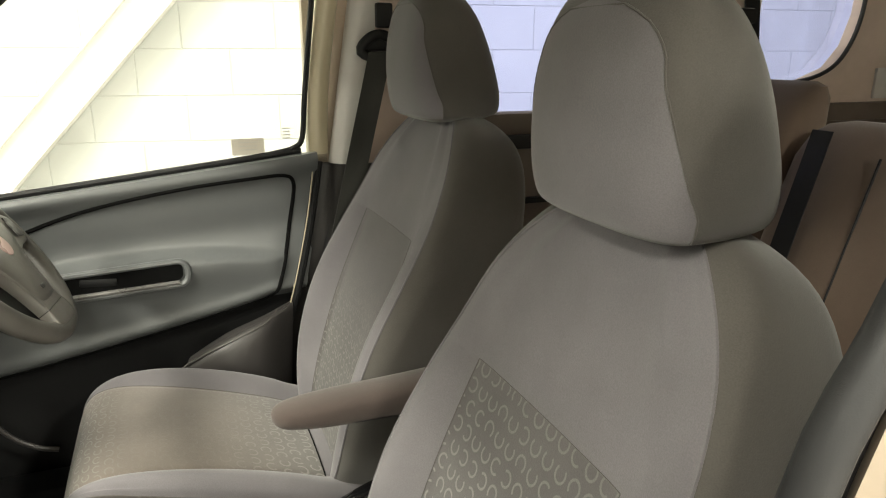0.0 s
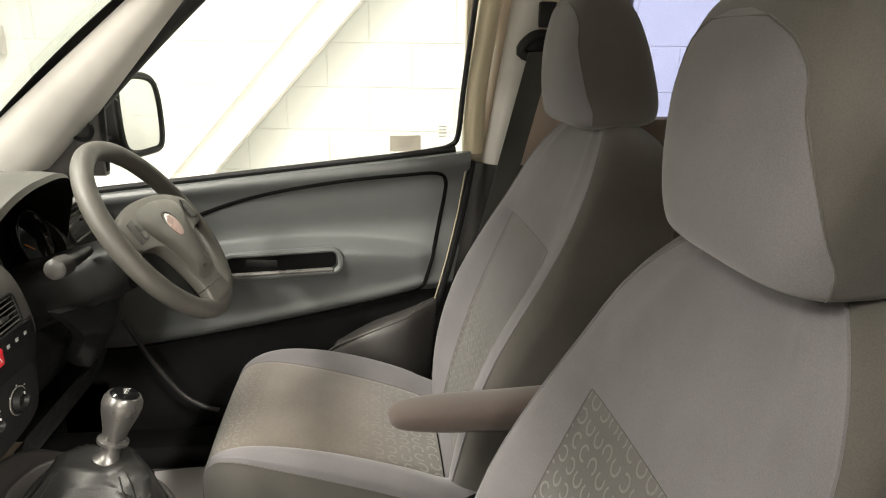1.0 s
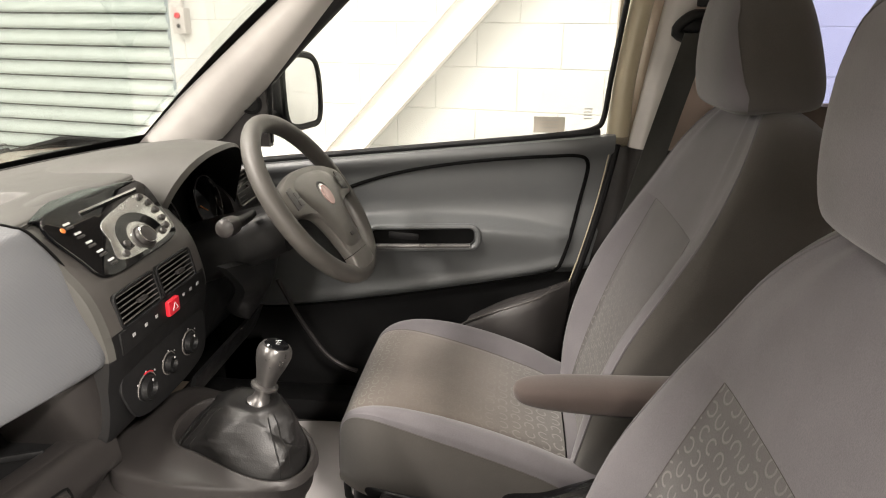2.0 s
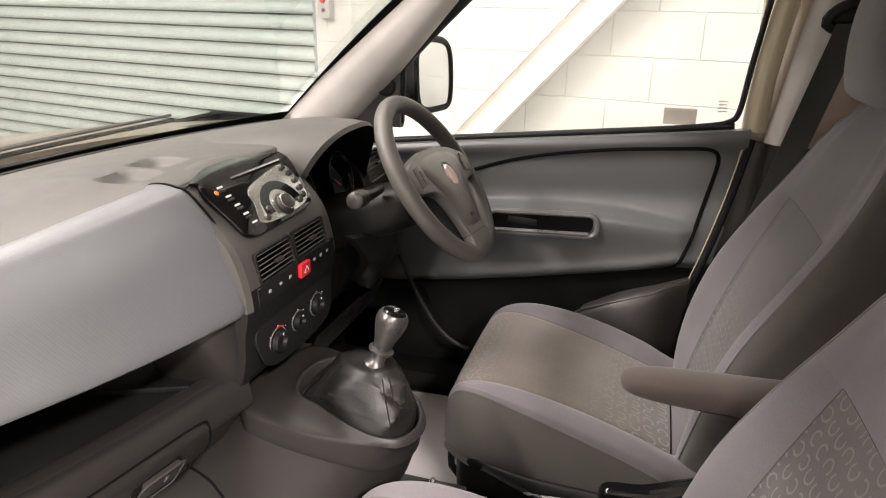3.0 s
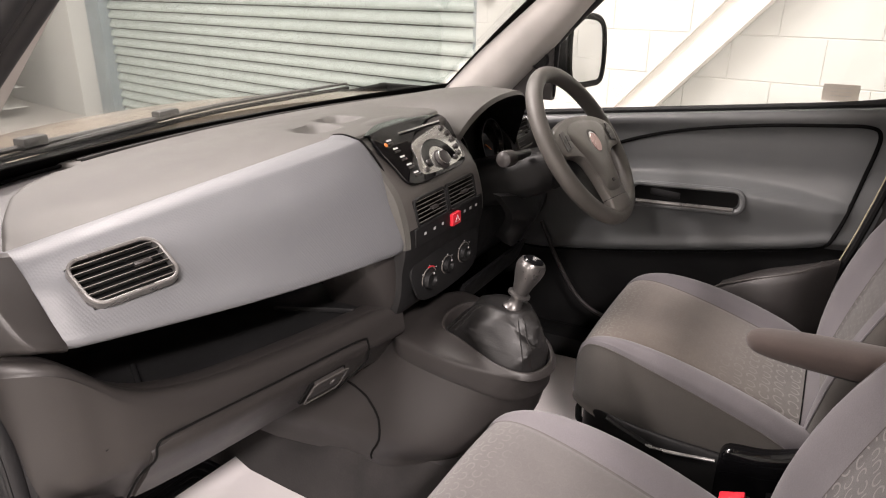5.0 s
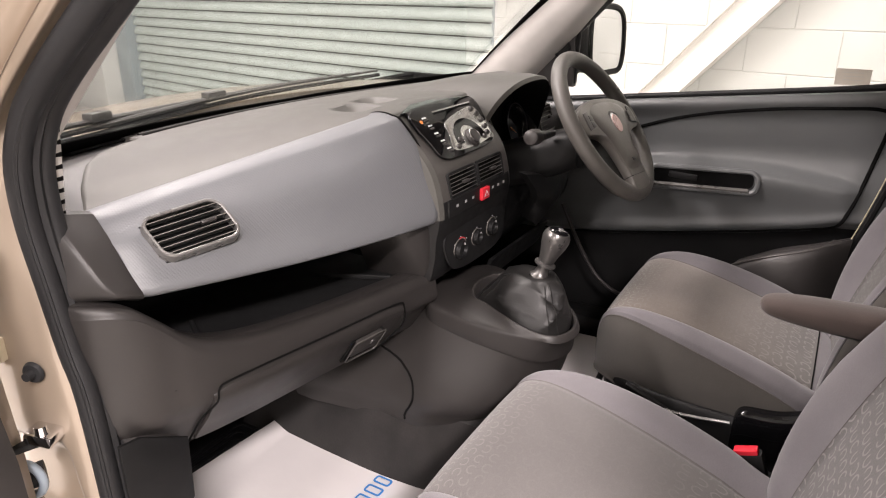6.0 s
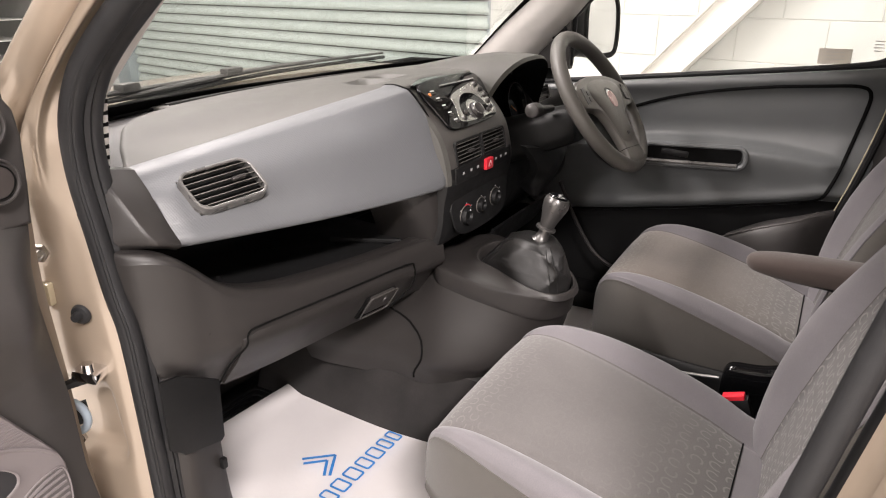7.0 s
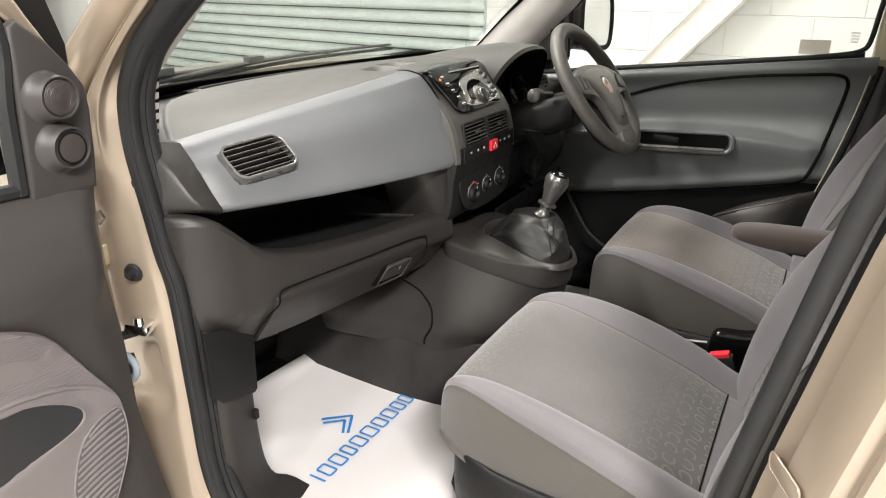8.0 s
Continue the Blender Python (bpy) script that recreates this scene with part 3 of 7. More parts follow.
def a_pillar_trims(v):
    for s in (-1, 1):
        rows = []
        for f in np.linspace(0, 1, 9):
            a = Vector((0.705 - 0.09 * f, 1.03 - 0.68 * f, 1.160 + 0.55 * f))
            b = Vector((0.735 - 0.08 * f, 0.765 - 0.46 * f, 1.195 + 0.51 * f))
            if s < 0:
                a, b = a + Vector((0.035, 0.03, 0)), b + Vector((0.004, 0.108, 0))
            inw = Vector((-0.030, -0.01, -0.012)) * (1 - 0.3 * f)
            row = [b + Vector((0.012, 0, 0)), b.lerp(a, 0.12) + inw * 0.5, b.lerp(a, 0.35) + inw, b.lerp(a, 0.7) + inw * 0.75, a + Vector((0.004, 0.0, 0.0))]
            rows.append([(s * q.x, q.y, q.z) for q in row])
        part("a_pillar_trim", sheet(spline_grid(rows, 2, 4), 0.012, (s, 0.2, 0.1)), TRIM, v, "pale grey windscreen pillar trim")
        o = 0.0 if s > 0 else 0.035
        part("a_pillar", tube([(s * (0.835 - o), 1.02 + o, 1.12), (s * (0.80 - o), 0.745 + o, 1.39), (s * (0.75 - o), 0.45 + o, 1.65), (s * (0.72 - o), 0.26 + o, 1.77)], 0.030, 10), PAINT, v, "champagne painted windscreen pillar")
        gp = part("demister_grille", box((s * (0.731 if s > 0 else 0.722), 0.826 if s > 0 else 0.838, 1.207), (0.028 if s > 0 else 0.022, 0.034, 0.165), 0.006, (12, 0, 0)), TRIM, v, "pale side demister grille")
        for i in range(9):
            z = 1.150 + i * 0.0162
            part("louvre_gap", box((s * (0.7325 if s > 0 else 0.7235), (0.8105 if s > 0 else 0.8225) - (z - 0.008 - 1.207) * 0.21, z - 0.008), (0.0275 if s > 0 else 0.0215, 0.004, 0.0065), 0.0008, (12, 0, 0)), DEEP, gp)


# ---------------------------------------------------------------- far front door
def door_foot(y):
    """Lower edge of the inset panel of the far door."""
    return float(np.interp(y, (-0.10, -0.03, 0.12, 0.30, 0.50, 0.70), (0.89, 0.868, 0.835, 0.80, 0.765, 0.74)))


def door_surface(y, z):
    """How far the inner skin of the far door stands out, by place."""
    x = 0.725
    x -= 0.030 * math.exp(-((z - 1.235) / 0.035) ** 2)
    arm = 0.9 + (0.112 - 0.24 * (y - 0.2) ** 2) * 0.352 / (0.352 - 0.110 * (y + 0.18))
    d = z - arm
    x -= 0.042 * math.exp(-(d / (0.014 if d > 0 else 0.085)) ** 2) * (0.55 + 0.45 / (1 + math.exp(-(y + 0.02) * 25))) / (1 + math.exp(-(y + 0.125) * 90))
    x += 0.035 / (1 + math.exp(min(50, (z - door_foot(y)) * 120)))
    x -= 0.010 * math.exp(-((z - door_foot(y) - 0.02) / 0.02) ** 2)
    x += 0.012 * math.exp(-((z - 1.08) / 0.05) ** 2)
    x += 0.012 * max(0, -(y + 0.12)) * 10
    return x


def door_level(y, z):
    """Height of a row of the lining, squeezed under the sloping waist."""
    return z if z < 0.9 else 0.9 + (z - 0.9) * (1.252 - 0.110 * (y + 0.18) - 0.9) / 0.352


def door_at(y, level):
    """Place of the lining's surface at a given height."""
    z = level if level < 0.9 else 0.9 + (level - 0.9) * 0.352 / (1.252 - 0.110 * (y + 0.18) - 0.9)
    return door_surface(y, z)


def far_door(v):
    d = thing("front_door", "closed dark grey front door with window and handle recess", "door", (0.75, 0.3, 0.5))
    upper, lower = [], []
    for y in np.linspace(0.86, -0.225, 70):
        rows = []
        ft = door_foot(y) - 0.010
        for z in list(np.linspace(0.42, ft, 26)) + list(np.linspace(ft, 1.252, 64))[1:]:
            yy = max(y, -0.225 + max(0, 1.10 - z) * 0.21)
            rows.append((door_surface(yy, z), yy, door_level(yy, z)))
        lower.append(rows[:26])
        upper.append(rows[25:])
    part("inner_skin", sheet(upper, 0.03, (1, 0, 0)), DOORSKIN_LIT, d, "grey moulded door lining with bluish sheen in its colour")
    part("lower_skin", sheet(lower, 0.03, (1, 0, 0)), BLACK, d, "black recessed lower lining")
    part("outer_skin", slab([(-0.28, 0.36), (0.94, 0.36), (0.94, 1.09), (0.3, 1.15), (-0.28, 1.235)], (0.86, 0, 0), (0, 1, 0), (0, 0, 1), (-1, 0, 0), 0.03, 0.008), PAINT, d, "champagne painted outer skin")
    # inset panel
    edge = smooth_curve([(0.78, 0.90), (0.60, 1.03), (0.43, 1.108), (0.28, 1.155), (0.10, 1.187), (-0.06, 1.202), (-0.135, 1.205), (-0.163, 1.185), (-0.160, 1.13), (-0.135, 1.00), (-0.108, 0.91), (-0.085, 0.882), (-0.03, 0.868), (0.12, 0.835), (0.30, 0.80), (0.50, 0.765), (0.70, 0.74), (0.80, 0.80)], 5, True)
    part("seam", tube([(door_at(a, b) - 0.001, a, b) for a, b in edge], 0.0050, 6, True, n=1), DEEP, d, "black seam round the inset panel")
    # handle recess in the armrest
    rec = thing_part("handle_recess", d)

    def rim(w, h, r, bow=0.012):
        return [(a, b + bow * (1 - (a / 0.15) ** 2) * (0.6 if b > 0 else 0.3) - 0.050 * a) for a, b in rounded(w, h, r, 6)]
    rx = door_at(0.25, 0.985) - 0.003
    part("frame", tube([(min(rx, door_at(0.25 + a, 0.980 + b)) - 0.001, 0.25 + a, 0.980 + b) for a, b in rim(0.292, 0.058, 0.024)], 0.0075, 8, True, n=1), DOORSKIN_LIT, rec, "satin grey frame of the recess")
    # black plate instead of a carved hollow, coloured as the shade inside it
    part("shade_plate", slab(rim(0.268, 0.042, 0.016), (rx + 0.02, 0.25, 0.984), (0, 1, 0), (0, 0, 1), (-1, 0, 0), 0.0215), DEEP, rec, "flat black plate standing in for the shaded recess")
    part("lever", box((rx + 0.002, 0.300, 0.984), (0.012, 0.080, 0.020), 0.006, (3, 0, 0)), BLACK, rec, "dark grey door release lever")
    # pale satin bar stands in for the highlight on the lower lip
    part("armrest_edge", tube([(rx - 0.006, y, 0.960 - 0.045 * (y - 0.25)) for y in (0.40, 0.34, 0.25, 0.15, 0.125)], 0.0060, 8), VENTRIM, rec, "lower lip of the recess, its highlight put in pale satin")
    # map pocket
    g = spline_grid([[(0.66, 0.155, 0.55), (0.655, 0.15, 0.68), (0.662, 0.13, 0.752), (0.69, 0.12, 0.76)],
                     [(0.625, 0.06, 0.52), (0.62, 0.05, 0.68), (0.635, 0.04, 0.80), (0.69, 0.03, 0.81)],
                     [(0.64, -0.05, 0.52), (0.635, -0.05, 0.70), (0.645, -0.06, 0.835), (0.69, -0.065, 0.845)],
                     [(0.705, -0.120, 0.52), (0.70, -0.130, 0.70), (0.702, -0.140, 0.85), (0.72, -0.142, 0.866)]], 6, 5)
    part("map_pocket", sheet(g, 0.012, (1, 0, 0)), NEARSKIN, d, "dark grey moulded door pocket")
    part("pocket_rim", tube([(0.672, 0.158, 0.72), (0.662, 0.13, 0.757), (0.640, 0.04, 0.806), (0.65, -0.06, 0.842), (0.70, -0.10, 0.858)], 0.003, 8), SURROUND, d)
    part("lower_strip", tube([(0.672, 0.645, 0.85), (0.668, 0.585, 0.737), (0.664, 0.523, 0.645), (0.662, 0.470, 0.605), (0.664, 0.43, 0.59)], 0.006, 8), STACK, d)
    # edge of the door and its bright seal strip
    part("door_edge", tube([(0.728, -0.232, 1.232), (0.726, -0.207, 1.094), (0.724, -0.177, 0.962), (0.722, -0.150, 0.864), (0.722, -0.108, 0.729), (0.722, -0.070, 0.60)], 0.009, 8), BLACK, d)
    part("edge_strip", tube([(0.724, -0.214, 1.212), (0.722, -0.1945, 1.094), (0.720, -0.1645, 0.962), (0.718, -0.1375, 0.864), (0.718, -0.096, 0.729), (0.718, -0.058, 0.60)], 0.0018, 6), PAINT_IN, d, "pale edge of the door shell")
    # waist seal, frame and glass
    waist = lambda y: 1.258 - 0.110 * (y + 0.18)
    part("waist_seal", tube([(0.742, y, waist(y) + 0.0) for y in np.linspace(-0.19, 0.80, 10)], 0.008, 8), RUBBER, d, "black waist seal along the glass")
    g = [[(0.765 - 0.10 * (z - 1.2), yy, z) for z in np.linspace(1.20, 1.72, 8)] for yy in np.linspace(-0.26, 0.80, 16)]
    gl = part("glass", sheet(g, 0.004, (1, 0, 0)), GLASS, d, "clear side window glass")
    gl.visible_shadow = False
    fr = [(0.744, -0.05, 1.2445), (0.744, -0.13, 1.2560), (0.744, -0.176, 1.268), (0.743, -0.196, 1.295), (0.738, -0.206, 1.40), (0.722, -0.228, 1.60), (0.715, -0.235, 1.68)]
    part("glass_seal", tube(fr, 0.0068, 8), RUBBER, d, "black glass run seal")
    part("frame", tube([(0.755, -0.235, 1.25), (0.75, -0.24, 1.40), (0.735, -0.265, 1.60), (0.72, -0.285, 1.74)], 0.028, 10), PAINT_IN, d, "cream painted window frame")
    part("frame", tube([(0.765, 0.82, 1.20), (0.75, 0.64, 1.40), (0.73, 0.43, 1.60), (0.71, 0.28, 1.73)], 0.022, 10), RUBBER, d, "black front window frame")
    part("frame", tube([(0.72, -0.27, 1.73), (0.70, 0.0, 1.745), (0.70, 0.28, 1.73)], 0.022, 10), RUBBER, d)
    part("divider", tube([(0.745, 0.665, 1.21), (0.743, 0.660, 1.30), (0.74, 0.655, 1.38)], 0.010, 8), BLACK, d, "upright glass divider")
    part("sail_panel", slab([(0.66, 1.20), (0.84, 1.20), (0.66, 1.39)], (0.755, 0, 0), (0, 1, 0), (0, 0, 1), (-1, 0, 0), 0.03, 0.006), STACK, d, "dark triangular mirror panel")
    part("tweeter", lathe([(0.0, 0.006), (0.018, 0.006), (0.022, 0.010), (0.027, 0.008), (0.030, 0.0)], (0.727, 0.700, 1.312), (-1, -0.15, 0)), BLACK, d, "round tweeter grille")
    # sticker on the glass
    part("window_sticker", box((0.752, -0.063, 1.273), (0.002, 0.078, 0.040), 0.0005, (0, 0, 0)), STICKER, d, "small square sticker inside the glass")
    for k in range(3):
        part("sticker_bar", box((0.7505, -0.063, 1.284 - 0.009 * k), (0.0006, 0.045, 0.0018), 0), PALEPRINT, d)
    for k in range(4):
        part("etched_mark", box((0.7535, -0.158, 1.315 - 0.008 * k), (0.0006, 0.022 - 0.003 * (k % 2), 0.003), 0), PALEPRINT, d)
    d.matrix_basis = Matrix.Translation((0, 0.0237, 0.0164)) @ Matrix.Diagonal((1, 0.965, 0.96, 1)) @ d.matrix_basis
    return d


def thing_part(name, parent):
    """Thin backing plate behind the handle recess."""
    return part(name, box((0.735, 0.25, 0.985), (0.01, 0.26, 0.03), 0.002), BLACK, parent)


def wing_mirror():
    m = thing("wing_mirror", "black wing mirror with pale glass outside the far window", "wing mirror", (0.95, 0.645, 1.285))
    o = [(a, b) for a, b in smooth_curve([(-0.070, 0.095), (0.02, 0.105), (0.075, 0.080), (0.092, 0.0), (0.085, -0.085), (0.04, -0.10), (-0.06, -0.090), (-0.082, 0.0)], 5, True)]
    c = Vector((0.952, 0.645, 1.285))
    u = Vector((0.945, -0.33, 0)).normalized()
    w = Vector((0.33, 0.945, 0)).normalized()
    part("housing", slab(o, c, u, (0, 0, 1), w, 0.10, 0.03, 4), BLACK, m, "black mirror housing")
    inner = [(a * 0.86, b * 0.86) for a, b in o]
    part("mirror_glass", slab(inner, c - w * 0.002, u, (0, 0, 1), -w, 0.003), MIRROR, m, "mirror glass")
    rim = [tuple(c - w * 0.002 + u * a * 0.95 + Vector((0, 0, b * 0.95))) for a, b in o]
    part("rim", tube(rim, 0.010, 8, True, n=1), BLACK, m)
    part("arm", tube([(0.78, 0.74, 1.19), (0.83, 0.73, 1.195), (0.90, 0.70, 1.22)], 0.025, 10), BLACK, m)
    return m


# ---------------------------------------------------------------- near side opening
def near_pillar(v):
    """Painted hinge post, its fittings and the rubber seal of the open doorway."""
    rows = []
    for z, y0, y1 in ((0.36, 0.97, 0.765), (0.48, 0.97, 0.765), (0.65, 0.97, 0.77), (0.9, 0.97, 0.778), (1.04, 0.955, 0.80), (1.16, 0.92, 0.828), (1.24, 0.88, 0.822), (1.32, 0.81, 0.765), (1.42, 0.70, 0.645), (1.58, 0.50, 0.44), (1.75, 0.28, 0.22)):
        xo = -0.795 + 0.10 * max(0, z - 1.2)
        rows.append([(xo + 0.01, y0, z), (xo - 0.012, y0 - 0.02, z), (xo - 0.012, (y0 * 0.6 + y1 * 0.4), z), (xo - 0.004, (y0 * 0.35 + y1 * 0.65), z), (xo + 0.012, y1 + 0.024, z), (xo + 0.04, y1, z)])
    g = []
    for row in spline_grid(rows, 22, 14):
        g.append([])
        for x, y, z in row:
            # pressed recess round the cable boot
            inside = 1 / ((1 + math.exp(min(40, (0.814 + 0.09 * (z - 0.77) - y) / 0.0035))) * (1 + math.exp(min(40, (0.711 - z) / 0.005))) * (1 + math.exp(min(40, (z - 0.834) / 0.005))))
            g[-1].append((x + 0.024 * inside, y, z))
    part("hinge_post", sheet(g, 0.03, (1, 0, 0)), PAINT, v, "champagne painted hinge post")
    path = [(-0.768, 0.60, 0.42), (-0.768, 0.70, 0.47), (-0.768, 0.750, 0.57), (-0.768, 0.760, 0.72), (-0.768, 0.770, 0.92), (-0.768, 0.788, 0.99), (-0.768, 0.806, 1.08), (-0.768, 0.821, 1.16), (-0.768, 0.817, 1.23), (-0.766, 0.792, 1.285), (-0.763, 0.752, 1.33), (-0.758, 0.664, 1.40), (-0.740, 0.47, 1.55), (-0.715, 0.25, 1.72), (-0.70, -0.2, 1.77)]
    part("doorway_seal", tube(path, 0.016, 12), RUBBER, v, "black rubber doorway seal")
    part("doorway_seal", tube([(a + 0.032, b + 0.002, c) for a, b, c in path], 0.014, 10), RUBBER, v)
    for da, db, rr in ((0.016, -0.008, 0.007), (-0.010, -0.012, 0.003)):
        part("seal_rib", tube([(a + da, b + db, c) for a, b, c in path], rr, 6), RUBBER, v)
    # rear edge of the doorway
    rear = [(-0.722, -0.02, 0.44), (-0.722, -0.055, 0.65), (-0.722, -0.072, 0.83), (-0.722, -0.102, 1.0), (-0.722, -0.150, 1.235), (-0.722, -0.190, 1.32), (-0.718, -0.225, 1.38), (-0.705, -0.33, 1.55), (-0.68, -0.42, 1.75)]
    part("doorway_seal", tube(rear, 0.0135, 12), RUBBER, v)
    part("doorway_seal", tube([(a + 0.010, b - 0.030, c) for a, b, c in rear], 0.010, 10), RUBBER, v)
    g = []
    for a, b, c in smooth_curve(rear, 3):
        g.append([(a + 0.012, b - 0.045, c), (a - 0.008, b - 0.024, c), (a - 0.014, b - 0.030, c), (a - 0.026, b - 0.043, c), (a - 0.030, b - 0.044, c), (a - 0.036, b - 0.038, c), (a - 0.060, b - 0.049, c), (a - 0.086, b - 0.066, c), (a - 0.090, b - 0.071, c), (a - 0.090, b - 0.084, c), (a - 0.094, b - 0.087, c), (a - 0.102, b - 0.086, c), (a - 0.107, b - 0.090, c), (a - 0.112, b - 0.12, c), (a - 0.118, b - 0.2, c), (a - 0.12, b - 0.45, c)])
    part("b_pillar", sheet(g, 0.02, (1, 0, 0)), PAINT, v, "champagne painted door post")
    o = rounded(0.068, 0.022, 0.008, 4)
    pu, pw = Vector((-0.89, -0.45, 0)), Vector((-0.45, 0.89, 0))
    pc = Vector((-0.768, -0.127, 0.922)) + pw * 0.001
    plug = part("pillar_plug", slab(o, pc, pu, (0, 0, 1), pw, 0.002, 0.001), PAINT, v, "painted oblong plug in the door post")
    part("plug_edge", tube([tuple(pc + pw * 0.0015 + pu * p + Vector((0, 0, q))) for p, q in o], 0.0013, 6, True, n=1), PAINT, plug)
    # fittings on the hinge post
    for x, y, z in ((-0.812, 0.880, 1.050), (-0.812, 0.885, 0.735)):
        part("hinge_bolt", lathe([(0.0, 0.020), (0.008, 0.019), (0.0095, 0.008), (0.0135, 0.007), (0.0145, 0.0)], (x, y, z), (-0.8, -0.6, 0), 6), STEEL, v, "zinc plated hinge bolt")
    part("bump_stop", lathe([(0.0, 0.016), (0.006, 0.0155), (0.0075, 0.006), (0.013, 0.005), (0.0145, 0.003), (0.0155, 0.0)], (-0.799, 0.830, 0.960), (-0.93, -0.35, 0), 24), RUBBER, v, "round black rubber plug")
    hp = part("hinge_plate", box((-0.812, 0.884, 0.985), (0.014, 0.020, 0.034), 0.003, (0, 0, 20)), PAINT_IN, v, "cream painted hinge arm")
    part("hinge_pin", tube([(-0.822, 0.896, 0.95), (-0.822, 0.896, 1.02)], 0.007, 10, n=1), PAINT_IN, hp)
    st = part("door_check", box((-0.810, 0.820, 0.871), (0.034, 0.040, 0.018), 0.006, (10, 0, 25)), CHROME, v, "bright steel door check strap")
    part("pin", lathe([(0.0, 0.016), (0.008, 0.015), (0.009, 0.0)], (-0.815, 0.814, 0.876), (0, 0, 1), 14), CHROME, st)
    part("strap", box((-0.855, 0.843, 0.860), (0.09, 0.016, 0.010), 0.003, (0, 0, -20)), BLACK, st)
    cb = part("cable_boot", tube([tuple(Vector((-0.822, 0.868, 0.785)) + Vector((0.35, -0.94, 0)) * 0.024 * math.cos(k) + Vector((0, 0, 0.026 * math.sin(k)))) for k in np.linspace(0, 6.283, 24, endpoint=False)], 0.0065, 10, True, n=1), BOOTBLUE, v, "pale blue cable boot collar")
    part("cable", tube([(-0.80, 0.862, 0.786), (-0.845, 0.885, 0.783), (-0.90, 0.91, 0.78)], (0.018, 0.017, 0.016), 14), RUBBER, cb, "dark cable sleeve")
    # kick panel and sill trim
    g = spline_grid([[(-0.742, 0.760, 0.86), (-0.715, 0.752, 0.86), (-0.66, 0.765, 0.86)], [(-0.742, 0.745, 0.80), (-0.715, 0.735, 0.80), (-0.66, 0.745, 0.80)],
                     [(-0.742, 0.742, 0.62), (-0.715, 0.732, 0.62), (-0.655, 0.745, 0.62)],
                     [(-0.740, 0.725, 0.50), (-0.70, 0.715, 0.49), (-0.638, 0.738, 0.495)],
                     [(-0.735, 0.60, 0.455), (-0.69, 0.61, 0.452), (-0.600, 0.68, 0.456)],
                     [(-0.735, 0.3, 0.45), (-0.69, 0.3, 0.445), (-0.645, 0.3, 0.42)],
                     [(-0.735, -0.1, 0.45), (-0.69, -0.1, 0.445), (-0.645, -0.1, 0.42)]], 6, 5)
    part("kick_panel", sheet(g, 0.015, (0.5, 0.5, -0.5)), DASH, v, "dark grey kick panel and sill cover")
    part("kick_cover", slab([(-0.768, 0.86), (-0.735, 0.855), (-0.661, 0.81), (-0.665, 0.704), (-0.672, 0.698), (-0.744, 0.717), (-0.750, 0.725), (-0.768, 0.74)], (0, 0.7265, 0), (1, 0, 0), (0, 0, 1), (0, -1, 0), 0.005, 0.002), BLACK, v, "black upper kick panel")
    part("kick_clip", box((-0.662, 0.738, 0.640), (0.010, 0.010, 0.020), 0.002), BLACK, v, "black clip on the kick panel")


def radial(outline, centre, count=72):
    """The outline sampled at even angles round a centre."""
    rel = sorted((math.atan2(z - centre[1], q - centre[0]), math.hypot(z - centre[1], q - centre[0])) for q, z in outline)
    at = [a for a, r in rel]
    rs = [r for a, r in rel]
    out = []
    for t in np.linspace(-math.pi, math.pi, count, endpoint=False):
        r = float(np.interp(t, at, rs, period=2 * math.pi))
        out.append((centre[0] + r * math.cos(t), centre[1] + r * math.sin(t)))
    return out


